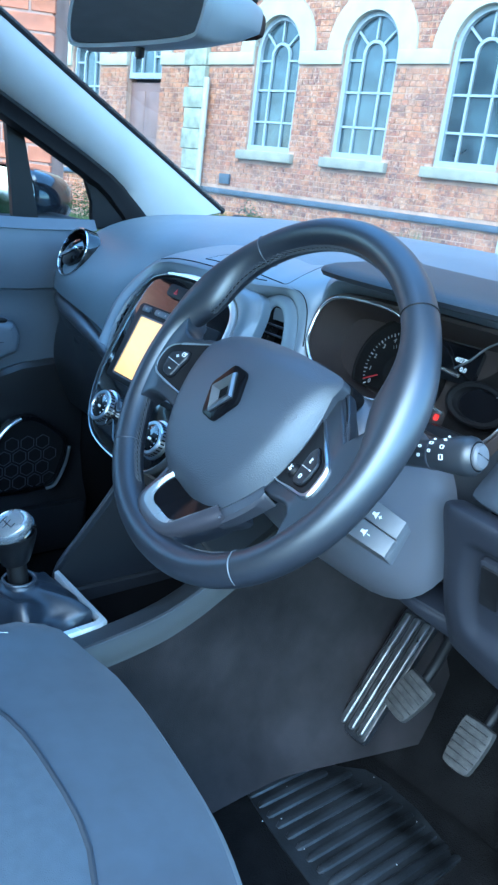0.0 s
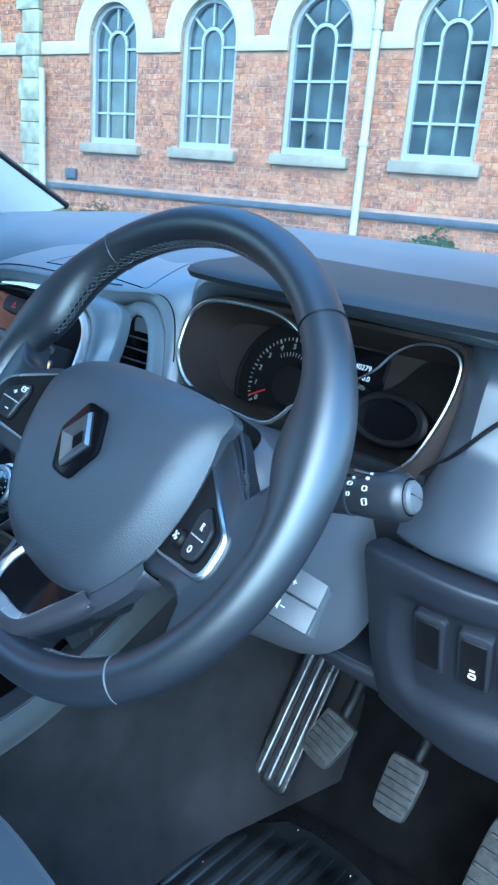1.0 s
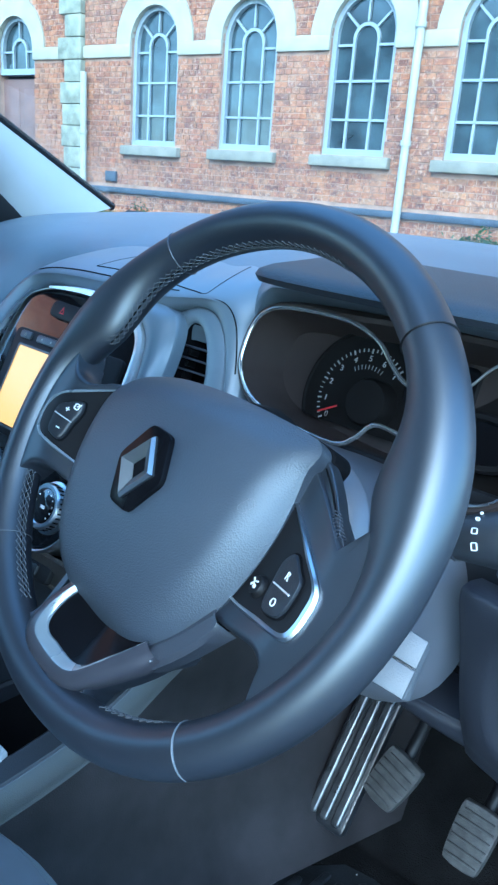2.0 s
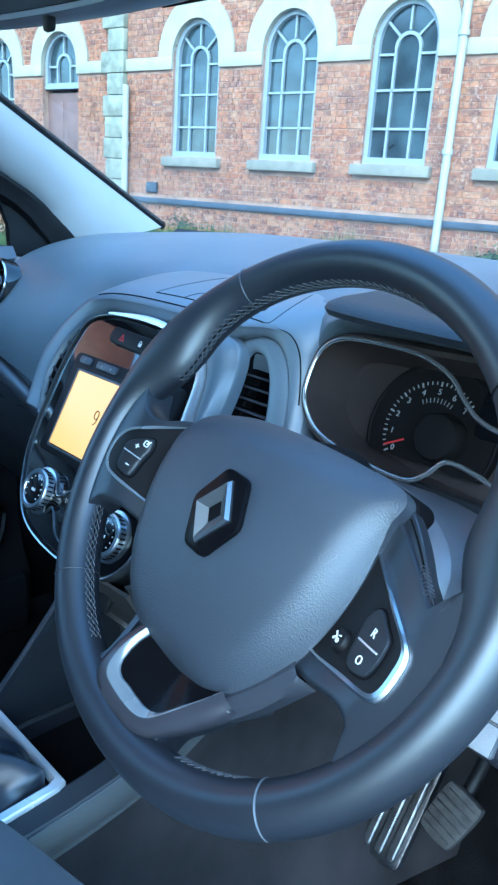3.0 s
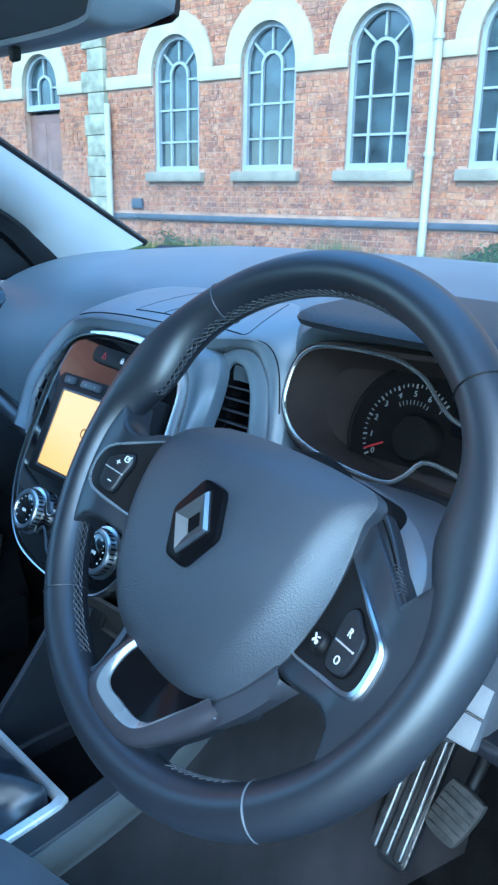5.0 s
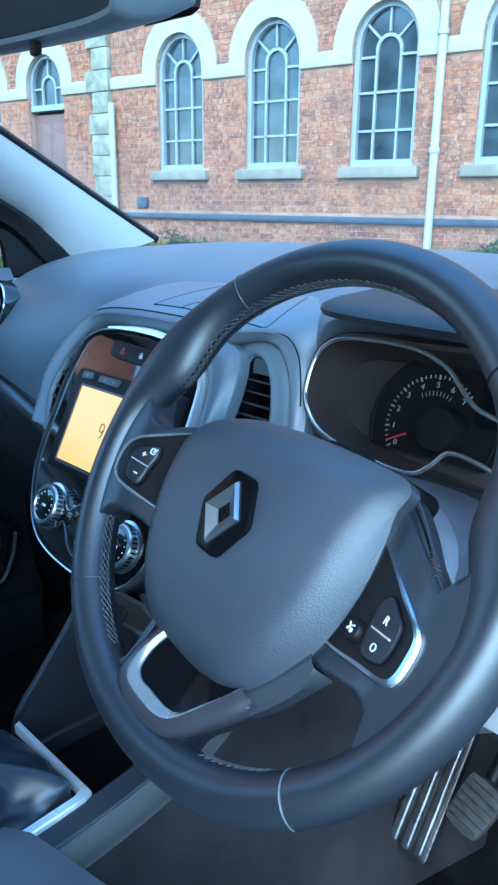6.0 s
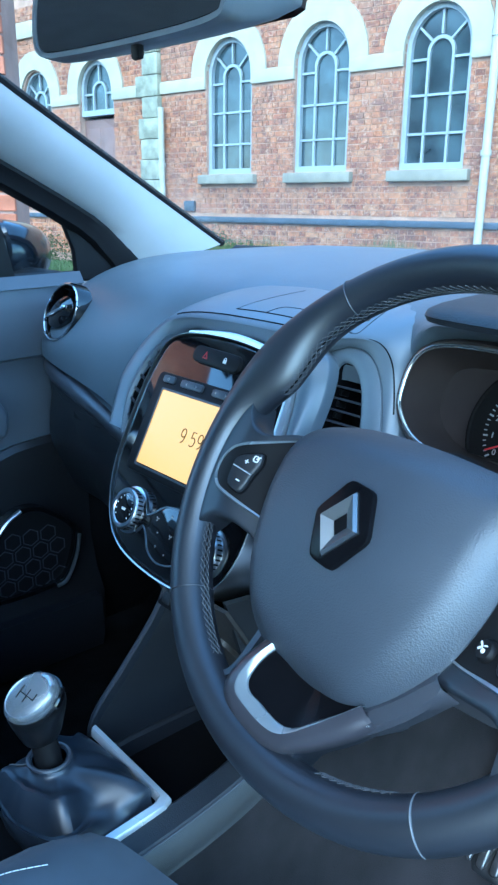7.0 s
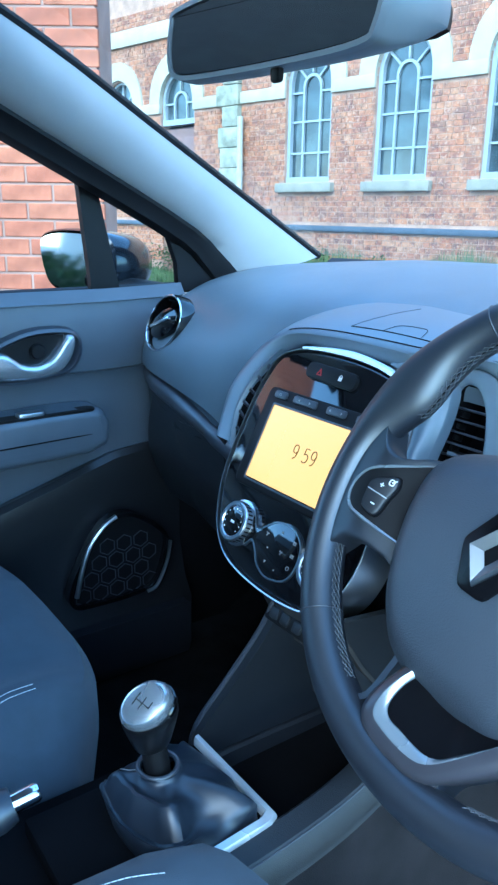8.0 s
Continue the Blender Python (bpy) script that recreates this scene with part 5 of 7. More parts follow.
part("cluster_face", prism(inset(wo, 0.008), -0.06, -0.052), BINNACLE, clus, "matt black instrument face", m=CLU)
ll = curve([(*q, 0.0) for q in clu([(0.400, 1.004), (0.372, 1.007), (0.352, 1.012), (0.337, 1.022), (0.318, 1.037), (0.285, 1.047), (0.231, 1.048), (0.2, 1.043), (0.185, 1.028), (0.182, 1.0), (0.19, 0.982), (0.211, 0.966), (0.25, 0.957), (0.306, 0.953), (0.325, 0.962), (0.339, 0.976), (0.365, 0.974), (0.385, 0.969), (0.40, 0.966)])], 66)
part("chrome_rim", tube(ll, 0.0020, 10), RIMCHROME, clus, "chrome rim of the rev counter", m=CLU)
rl = curve([(*q, 0.0) for q in clu([(0.392, 1.010), (0.405, 1.02), (0.418, 1.036), (0.435, 1.046), (0.46, 1.048), (0.474, 1.04), (0.476, 1.02), (0.471, 0.993), (0.459, 0.962), (0.44, 0.946), (0.415, 0.942)])], 50)
part("chrome_rim", tube(rl, 0.0012, 8), SATIN, clus, "thin satin rim of the fuel gauge", m=CLU)
part("fuel_pod_floor", prism([(p.x, p.y) for p in rl] + clu([(0.372, 0.947), (0.372, 1.004)]), -0.0515, -0.0485), DIALP, clus, "dark floor of the fuel gauge pod", m=CLU)
# rev counter
GM = CLU @ Matrix.Translation((0.2935, -0.0085, -0.043))
rev = part("rev_counter", loft([[(p[0], max(p[1], -0.026), h) for p in circle(r, 48)] for r, h in ((0.062, -0.006), (0.062, 0.0035), (0.0605, 0.004), (0.059, 0.0025), (0.018, 0.002), (0.002, 0.002))], True), DIALP, clus, "black rev counter dial", m=GM)
ticks = []
for i in range(29):
    a = radians(214 - i * 6)
    long = i % 4 == 0
    r0, r1 = (0.0410 if long else 0.0422), 0.0450
    w = 0.0007 if long else 0.0004
    ca, sa = math.cos(a), math.sin(a)
    ticks.append(prism([(r0 * ca - w * sa, r0 * sa + w * ca), (r0 * ca + w * sa, r0 * sa - w * ca), (r1 * ca + w * sa, r1 * sa - w * ca), (r1 * ca - w * sa, r1 * sa + w * ca)], 0.003, 0.0036))
for bm_ in ticks:
    part("tick_mark", bm_, PRINTG, rev, smooth=False, m=GM)
for n in range(8):
    a = radians(214 - n * 24)
    writing("dial_number", str(n), 0.0072, GM @ Matrix.Translation((0.0362 * math.cos(a), 0.0362 * math.sin(a), 0.0036)), PRINTG, rev)
a = radians(208)
part("needle", box((0.033, 0, 0.0055), (0.02, 0.0013, 0.001)), REDP, rev, "red needle at zero", smooth=False, m=GM @ Matrix.Rotation(a, 4, "Z"))
for q in (radians(66 + 7 * k) for k in range(9)):
    part("fine_tick", bar(0.027 * math.cos(q), 0.027 * math.sin(q), 0.031 * math.cos(q), 0.031 * math.sin(q), 0.0004, 0.003, 0.0034), PRINTG, rev, smooth=False, m=GM)
part("dial_boss", dome(circle(0.021, 32), [(1.0, 0.0), (0.97, 0.016), (0.88, 0.020), (0.5, 0.021)]), DIALP, rev, "dark dial boss", m=GM @ Matrix.Translation((0.015, -0.001, 0)))
DM2 = CLU @ Matrix.Translation((0.362, 0.02, -0.042))
dsp = part("trip_display", prism(rounded(0.06, 0.04, 0.006), -0.003, 0.003), GLOSS, clus, "black digital odometer display", m=DM2)
writing("odometer_digits", "40279", 0.0070, DM2 @ Matrix.Translation((0.008, 0.004, 0.0032)), DIGIT, dsp)
writing("trip_digits", "0.0", 0.0066, DM2 @ Matrix.Translation((0.014, -0.005, 0.0032)), DIGIT, dsp)
FM = CLU @ Matrix.Translation((0.410, -0.014, -0.045)) @ Matrix.Diagonal((0.94, 0.94, 1, 1))
fg = part("fuel_gauge", loft([[(p[0] * 1.2, p[1] * 0.72, h) for p in circle(r, 40)] for r, h in ((0.034, -0.006), (0.034, 0.01), (0.031, 0.012), (0.026, 0.011), (0.024, 0.004))], True), BLACK, clus, "dark oval gauge pod", m=FM)
part("gauge_face", prism([(p[0] * 1.2, p[1] * 0.72) for p in circle(0.025, 32)], 0.0, 0.004), GLOSS, fg, m=FM)

part("warning_lamp", prism(rounded(0.0045, 0.007, 0.002), 0.0, 0.003), WARN, clus, "lit red warning lamp", m=CLU @ Matrix.Translation((0.3755, -0.0406, -0.03)))

# hood over the cluster
hood_top = [(0.232, 0.17), (0.238, 0.150), (0.27, 0.140), (0.35, 0.136), (0.45, 0.142), (0.53, 0.155), (0.575, 0.18)]
hp = curve([(x, y, 0) for x, y in hood_top], 40)
rows = []
for i, p in enumerate(hp):
    u = i / 39
    zt = 1.088 - 0.007 * u ** 2
    rows.append([(p.x, p.y + 0.16, zt + 0.005), (p.x, p.y + 0.08, zt + 0.004), (p.x, p.y + 0.02, zt), (p.x, p.y + 0.004, zt - 0.003), (p.x, p.y, zt - 0.007), (p.x, p.y + 0.004, zt - 0.012), (p.x, p.y + 0.05, zt - 0.02), (p.x, p.y + 0.16, zt - 0.03)])
bm = loft(rows, False, False)
part("cluster_hood", bm, HOODP, dash, "grained hood over the instruments")
part("hood_end", prism([(0.0, 0.005), (0.08, 0.004), (0.14, 0.0), (0.16, -0.006), (0.155, -0.015), (0.1, -0.022), (0.0, -0.03)], -0.004, 0.002, 0.001), HOODP, dash, m=basis((0.234, 0.33, 1.088), (0, -1, 0), (0, 0, 1)))
# Two black boxes put in as the shade beneath the hood.
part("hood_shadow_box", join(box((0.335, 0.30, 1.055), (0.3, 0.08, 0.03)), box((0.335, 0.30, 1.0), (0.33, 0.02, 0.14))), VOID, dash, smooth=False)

# panel right of the cluster and knee panel
pr = [
    (0.468, [(0.24, 1.06), (0.235, 1.03), (0.23, 0.99), (0.2, 0.945), (0.168, 0.915), (0.17, 0.905)]),
    (0.482, [(0.222, 1.06), (0.212, 1.035), (0.2, 0.99), (0.178, 0.948), (0.158, 0.915), (0.165, 0.905)]),
    (0.505, [(0.215, 1.06), (0.195, 1.03), (0.185, 0.99), (0.168, 0.95), (0.152, 0.915), (0.16, 0.905)]),
    (0.56, [(0.23, 1.05), (0.21, 1.03), (0.2, 0.99), (0.175, 0.95), (0.155, 0.915), (0.16, 0.905)]),
    (0.61, [(0.26, 1.03), (0.25, 1.02), (0.24, 0.99), (0.21, 0.95), (0.19, 0.915), (0.19, 0.905)]),
]
part("outer_panel", thicken(loft([curve([(x, *q) for q in p], 16) for x, p in pr]), 0.005), OUTERP, dash, "blue-grey panel beside the instruments")
kn = [
    (0.455, [(0.175, 0.898), (0.152, 0.902), (0.145, 0.894), (0.160, 0.85), (0.178, 0.79), (0.2, 0.745), (0.22, 0.722), (0.3, 0.715)]),
    (0.475, [(0.17, 0.9), (0.145, 0.904), (0.138, 0.896), (0.155, 0.85), (0.172, 0.79), (0.192, 0.745), (0.215, 0.72), (0.3, 0.71)]),
    (0.54, [(0.17, 0.9), (0.145, 0.902), (0.138, 0.894), (0.155, 0.85), (0.172, 0.79), (0.19, 0.735), (0.215, 0.708), (0.3, 0.7)]),
    (0.62, [(0.2, 0.895), (0.175, 0.897), (0.168, 0.889), (0.185, 0.85), (0.2, 0.79), (0.215, 0.725), (0.24, 0.695), (0.3, 0.685)]),
]
ribs = [curve([(x, *q) for q in p], 110) for x, p in kn]
rows = [curve([r[k] for r in ribs], 110) for k in range(110)]
for r in rows:
    for q in r:                                    # shallow recess round the switches, its left wall slanting
        inx = min(1.0, max(0.0, (q.x - 0.474 - 2.2 * (q.z - 0.818) ** 2) / 0.022))
        inz = min(1.0, max(0.0, (q.z - 0.755) / 0.03)) * min(1.0, max(0.0, (0.877 - q.z) / 0.012))
        if q.y < 0.22:
            q.y += 0.009 * inx * inx * (3 - 2 * inx) * inz * inz * (3 - 2 * inz)
knee = part("knee_panel", thicken(loft(rows), 0.006), KNEEP, dash, "dark grey lower dash panel with switches")
for i, x in enumerate((0.513, 0.548, 0.583)):
    KM = basis((x, 0.1605 + 0.004 * i, 0.838 - 0.002 * i), (1, 0.06 + 0.12 * i, -0.05), (0, -0.27, 1))
    sw = part("dash_switch", prism(rounded(0.026, 0.054, 0.004), -0.012, 0.004, 0.0025), KNEEP, knee, "small rectangular dash switch", m=KM)
    part("switch_face", dome(rounded(0.019, 0.044, 0.002), [(1.0, 0.002), (1.0, 0.0045), (0.96, 0.0058), (0.5, 0.005)]), BLACK, sw, m=KM)
    if i:
        o = rounded(0.006, 0.005, 0.002, 3)
        part("switch_mark", join(ring(o, inset(o, 0.0009), 0.0048, 0.0062), box((0.0, 0.0055, 0.0056), (0.004, 0.0009, 0.001))), WHITEP, sw, smooth=False, m=KM @ Matrix.Translation((0, -0.011, 0)))
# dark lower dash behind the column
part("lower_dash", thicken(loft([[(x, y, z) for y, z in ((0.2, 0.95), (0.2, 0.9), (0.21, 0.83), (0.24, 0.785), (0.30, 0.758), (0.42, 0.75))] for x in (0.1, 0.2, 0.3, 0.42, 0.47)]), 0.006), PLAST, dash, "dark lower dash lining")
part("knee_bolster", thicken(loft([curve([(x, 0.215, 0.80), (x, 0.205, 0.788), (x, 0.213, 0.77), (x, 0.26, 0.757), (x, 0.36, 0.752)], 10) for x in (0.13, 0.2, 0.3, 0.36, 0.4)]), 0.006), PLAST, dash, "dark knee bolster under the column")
part("under_flap", thicken(loft([curve([(x, y0 + 0.14, 0.762), (x, y0 + 0.02, 0.758), (x, y0 + 0.003, 0.754), (x, y0, 0.749), (x, y0 + 0.006, 0.741 - 0.10 * (x - 0.37)), (x, y0 + 0.03, 0.734 - 0.14 * (x - 0.37))], 14) for x, y0 in ((0.372, 0.206), (0.38, 0.201), (0.40, 0.199), (0.42, 0.199), (0.44, 0.200), (0.457, 0.202))]), 0.003), KNEEP, dash, "dark flap under the column")
# Black sheet in place of the shade in the slot behind the flap.
part("slot_shade", thicken(loft([[(x, y, z) for y, z in ((0.25, 0.80), (0.26, 0.75), (0.30, 0.70))] for x in (0.36, 0.42, 0.47)]), 0.003), VOID, dash)

# ---- steering column ----
column = thing("steering_column", "grey steering column shroud with control stalks", "steering column", (0.33, 0.15, 0.85))
AX = Vector((0, 0.857, -0.515))
UPV = Vector((0, 0.515, 0.857))


def on_axis(d, u, v):
    return Vector((0.33, 0, 0.98)) + AX * d + Vector((u, 0, 0)) + UPV * v


rows = []
for d, w, t, b in ((0.051, 0.088, 0.045, 0.058), (0.055, 0.096, 0.053, 0.065), (0.064, 0.101, 0.057, 0.071), (0.10, 0.103, 0.058, 0.084), (0.17, 0.105, 0.070, 0.100), (0.27, 0.108, 0.085, 0.108)):
    rows.append([on_axis(d, w * math.copysign(abs(math.cos(a)) ** (0.87 if math.sin(a) > 0 else 0.65), math.cos(a)), (t if math.sin(a) > 0 else b) * math.copysign(abs(math.sin(a)) ** (0.87 if math.sin(a) > 0 else 0.65), math.sin(a))) for a in (2 * math.pi * i / 36 for i in range(36))])
part("shroud", loft(rows[2:], True, False, True), SHROUDP, column, "dark grey column shroud")
part("shroud_lip", loft(rows[:3], True), SHROUDP, column, "rounded front lip of the shroud")
part("shroud_mouth", prism([(0.086 * math.cos(2 * math.pi * k / 32), 0.044 * math.sin(2 * math.pi * k / 32)) for k in range(32)], -0.004, 0.0), VOID, column, m=basis(on_axis(0.056, 0, 0), (1, 0, 0), UPV))
part("shroud_collar", dome(circle(0.02, 28), [(1.0, -0.01), (1.0, 0.004), (0.85, 0.012), (0.5, 0.014)]), PLAST2, column, "dark grey stalk collar", m=basis(on_axis(0.085, 0.085, -0.005), (0, 0.3, 1), (-0.4, 1, 0.0)))
S0, S1 = Vector((0.412, 0.078, 0.945)), Vector((0.515, 0.087, 0.976))
sd = (S1 - S0).normalized()
sl_ = (S1 - S0).length
stalk = part("wiper_stalk", tube([S0 + sd * d for d in (0.024, 0.03, 0.034, 0.07, 0.09, 0.1, sl_ - 0.003, sl_)], [0.0085, 0.0098, 0.0108, 0.0128, 0.0160, 0.0166, 0.0155, 0.013], 24), STALKP, column, "black wiper stalk with printed symbols")
part("stalk_cap", dome(circle(0.0108, 28), [(1.0, 0.0), (1.0, 0.003), (0.85, 0.005), (0.3, 0.006)]), GREYLEV, stalk, "grey round stalk end button", m=basis(S1 - sd * 0.001, sd.orthogonal(), sd.cross(sd.orthogonal())))
part("cap_ring", tube([(0.0118 * math.cos(q), 0.0118 * math.sin(q), 0.0006) for q in (2 * math.pi * k / 28 for k in range(28))], 0.0008, 6, True), VOID, stalk, m=basis(S1 - sd * 0.001, sd.orthogonal(), sd.cross(sd.orthogonal())))
part("cap_slot", box((0, 0, 0.0054), (0.017, 0.0007, 0.0012)), BLACK, stalk, smooth=False, m=basis(S1 - sd * 0.001, Vector((0.2, 0.9, -0.45)) - sd * sd.dot(Vector((0.2, 0.9, -0.45))), sd.cross(Vector((0.2, 0.9, -0.45)))))
for d, a, w, h in ((0.083, -0.45, 0.006, 0.008), (0.083, 0.1, 0.006, 0.006), (0.083, 0.6, 0.004, 0.004), (0.083, 1.0, 0.003, 0.004), (0.070, -0.1, 0.004, 0.005), (0.070, 0.45, 0.006, 0.005), (0.070, 0.9, 0.003, 0.004), (0.060, -0.4, 0.004, 0.005), (0.060, 0.2, 0.005, 0.004), (0.052, 0.6, 0.004, 0.004)):
    r = 0.0132 + 0.155 * (d - 0.07) if d > 0.07 else 0.0112 + 0.0555 * (d - 0.034)
    nrm = (Vector((0.3, -0.8, 0.55)) - sd * sd.dot(Vector((0.3, -0.8, 0.55)))).normalized()
    side = sd.cross(nrm)
    nn = nrm * math.cos(a) + side * -math.sin(a)
    tt = sd.cross(nn)
    mm = basis(S0 + sd * d + nn * (r + 0.0004), sd, tt)
    w, h = w * 0.58, h * 0.58
    o = rounded(w, h, 0.0007, 2)
    part("stalk_symbol", ring(o, inset(o, 0.0004), -0.0006, 0.0005), WHITEP, stalk, smooth=False, m=mm)
part("stalk_socket", tube([S0 + sd * d + Vector((0, 0.004, -0.012)) for d in (-0.02, 0.006, 0.016, 0.021)], [0.019, 0.019, 0.016, 0.009], 24), SHROUDP, column, "rounded socket of the stalk")
part("socket_gap", tube([S0 + sd * d + Vector((0, 0.005, -0.013)) for d in (-0.006, 0.000)], [0.0205, 0.0205], 24), VOID, column)
part("stalk_ring", tube([S0 + sd * 0.066, S0 + sd * 0.0675], 0.0134, 24), PLAST2, stalk)
# audio remote
LM = basis((0.466, 0.045, 0.898), (0.0305, 0.0055, -0.0065), (0.0, 0.0225, 0.0285))
rem = part("audio_remote", prism([(-0.05, -0.021), (0.017, -0.0175), (0.018, -0.016), (0.0155, 0.016), (0.014, 0.0175), (-0.05, 0.021)], -0.024, -0.004, 0.003, 2), GREYLEV, column, "grey audio remote with two volume keys", m=LM)
for y0, y1, ym in ((0.0006, 0.0175, 0.0083), (-0.0175, -0.0006, -0.0095)):
    key = part("volume_key", prism([(-0.05, y0 - 0.0025 if y0 < -0.01 else y0), (0.0165 - 0.02 * y0, y0), (0.0165 - 0.02 * y1, y1), (-0.05, y1 + (0.0025 if y1 > 0.01 else 0))], -0.006, 0.0015, 0.0012, 2), GREYLEV, rem, m=LM)
    part("volume_mark", join(prism([(-0.013, ym - 0.0014), (-0.0105, ym - 0.0014), (-0.008, ym - 0.0034), (-0.008, ym + 0.0034), (-0.0105, ym + 0.0014), (-0.013, ym + 0.0014)], 0.0012, 0.0019), box((-0.0052, ym, 0.0016), (0.0032, 0.0008, 0.0006)), *([box((-0.0052, ym, 0.0016), (0.0008, 0.0032, 0.0006))] if ym > 0 else [])), WHITEP, key, smooth=False, m=LM)

# ---- steering wheel ----
wheel = thing("steering_wheel", "black leather steering wheel with diamond badge and control buttons", "steering wheel", (0.3243, 0.0082, 0.9792))
WM = basis((0.3243, 0.0082, 0.9792), (0.997, 0, 0.0775), (-0.0662, 0.5211, 0.8509)) @ Matrix.Rotation(radians(-12.5), 4, "Z")
RIM, TR, FLAT = 0.1683, 0.0148, 0.019


def rim_point(a, b, lift=0.0):
    """A point on the rim: a round the wheel, b round the tube (180 degrees faces the hub)."""
    d = math.degrees(a) % 360
    t = TR + 0.0022 * (math.exp(-((d - 22) / 15) ** 2) + math.exp(-((d - 158) / 15) ** 2)) + lift
    grip = 0.0135 * (math.exp(-((d - 19) / 12.5) ** 2) + math.exp(-((d - 161) / 12.5) ** 2))
    r = RIM * (1 - FLAT * max(0, -math.sin(a)) ** 6) + t * math.cos(b) - grip * max(0.0, -math.cos(b)) ** 1.5
    return Vector((r * math.cos(a), r * math.sin(a), t * 1.12 * math.sin(b)))


part("rim", loft([[rim_point(2 * math.pi * i / 144, 2 * math.pi * j / 28) for j in range(28)] for i in range(144)], True, True), LEATHER, wheel, "smooth black leather rim", m=WM)
for deg_, mat_s, wide_s in ((133.6, PLAST2, 0.0005), (226.4, PLAST2, 0.0004), (49.1, BLACK, 0.0006)):
    part("leather_seam", tube([rim_point(radians(deg_), 2 * math.pi * j / 28, 0.0003) for j in range(28)], wide_s, 6, True), mat_s, wheel, m=WM)
part("leather_seam", tube([rim_point(radians(-45.6) + 0.012 * math.sin(math.pi * j / 17), radians(12 + 9.6 * j), 0.0003) for j in range(18)], [0.0002 + 0.0005 * math.sin(math.pi * (j + 0.5) / 18) for j in range(18)], 6), SEAM, wheel, "pale worn leather seam", m=WM)
# baseball stitching on the inside of the rim: crossed threads over a dark lacing groove
for a0, a1 in ((78, 164), (204, 246), (290, 309)):
    cells = int((a1 - a0) / 2.1)
    st = []
    for i in range(cells):
        s0, s1 = radians(a0 + (a1 - a0) * i / cells), radians(a0 + (a1 - a0) * (i + 1) / cells)
        for b0, b1 in ((162, 176), (176, 190)):
            for q0, q1 in ((s0, s1), (s1, s0)):
                st.append(tube([rim_point(q0, radians(b0), 0.0003), rim_point((q0 + q1) / 2, radians((b0 + b1) / 2), 0.0006), rim_point(q1, radians(b1), 0.0003)], 0.00033, 4))
    part("stitching", join(*st), THREAD2, wheel, "crossed stitching inside the rim", smooth=False, m=WM)
    part("lacing_groove", tube([rim_point(radians(a0 + (a1 - a0) * k / 30), radians(176), -0.0004) for k in range(31)], 0.0008, 6), VOID, wheel, m=WM)

# airbag cover: flat grained face, a facet falling to the edge, a lap at its two upper corners
hub = [(-0.0697, 0.0371), (-0.0480, 0.0440), (-0.0219, 0.0486), (0.003, 0.0515), (0.03, 0.0534), (0.055, 0.0542), (0.073, 0.054), (0.0845, 0.0528), (0.0895, 0.0480), (0.0885, 0.0410), (0.0866, 0.0340), (0.0872, 0.0187), (0.0886, -0.002), (0.0880, -0.0208), (0.0850, -0.041), (0.0797, -0.059), (0.072, -0.077), (0.0634, -0.0908), (0.054, -0.1010), (0.0438, -0.1075), (0.033, -0.1102), (0.02, -0.1108),
       (0.0, -0.1120), (-0.0142, -0.1122), (-0.03, -0.1120), (-0.044, -0.1085), (-0.056, -0.1030), (-0.0667, -0.0940), (-0.0770, -0.0820), (-0.0856, -0.0676), (-0.0940, -0.0480), (-0.1000, -0.0292), (-0.1035, -0.010), (-0.1040, 0.005), (-0.1010, 0.0155), (-0.0930, 0.0250), (-0.082, 0.0320)]
ho = [(p.x, p.y) for p in curve([(*q, 0) for q in hub], 148, True)]
HUBC = (-0.008, -0.024)


def cover_height(x, y):
    """Gently domed face that rolls over to the edge."""
    r2 = ((x + 0.006) / 0.098) ** 2 + ((y + 0.030) / 0.085) ** 2
    h = 0.0212 - 0.0108 * r2 - 0.0020 * max(0.0, (x - y - 0.055) / 0.06) ** 1.5
    d = min(math.hypot(x - a, y - b) for a, b in ho)
    tip = math.exp(-((x - 0.086) ** 2 + (y - 0.047) ** 2) / 0.022 ** 2)
    k = max(0.0, 1 - d / (0.022 - 0.010 * tip))
    foot = -0.004 + 0.006 * tip
    return h - (h - foot) * (0.35 * k ** 3 + 0.65 * k ** 1.7)


rows = [[(x, y, h) for x, y in shrink(ho, f, HUBC)] for f, h in ((0.97, -0.034), (0.985, -0.014), (0.996, -0.0065))]
for f in (1.0, 0.995, 0.988, 0.978, 0.965, 0.95, 0.93, 0.905, 0.875, 0.84, 0.8, 0.75, 0.7, 0.64, 0.57, 0.5, 0.42, 0.33, 0.23, 0.12, 0.02):
    rows.append([(x, y, cover_height(x, y)) for x, y in shrink(ho, f, HUBC)])
hc = part("airbag_cover", loft(rows, True), HUBP, wheel, "grained dark airbag cover", m=WM)
part("cover_gap", loft([[(p[0], p[1], h) for p in q] for q, h in ((shrink(ho, 1.004, HUBC), -0.012), (shrink(ho, 0.97, HUBC), -0.008), (shrink(ho, 0.95, HUBC), -0.03), (shrink(ho, 1.0, HUBC), -0.03))], True, True), VOID, wheel, m=WM)
# embossed airbag mark and scuffs on the cover
eo = rounded(0.006, 0.011, 0.0028, 4)
EX, EY = 0.0715, 0.0020
part("embossed_mark", ring(eo, inset(eo, 0.0006), -0.0003, 0.0004), HUBP, hc, smooth=False, m=WM @ basis((EX, EY, cover_height(EX, EY)), (0.004, 0, cover_height(EX + 0.002, EY) - cover_height(EX - 0.002, EY)), (0, 0.004, cover_height(EX, EY + 0.002) - cover_height(EX, EY - 0.002))) @ Matrix.Rotation(radians(-24), 4, "Z"))

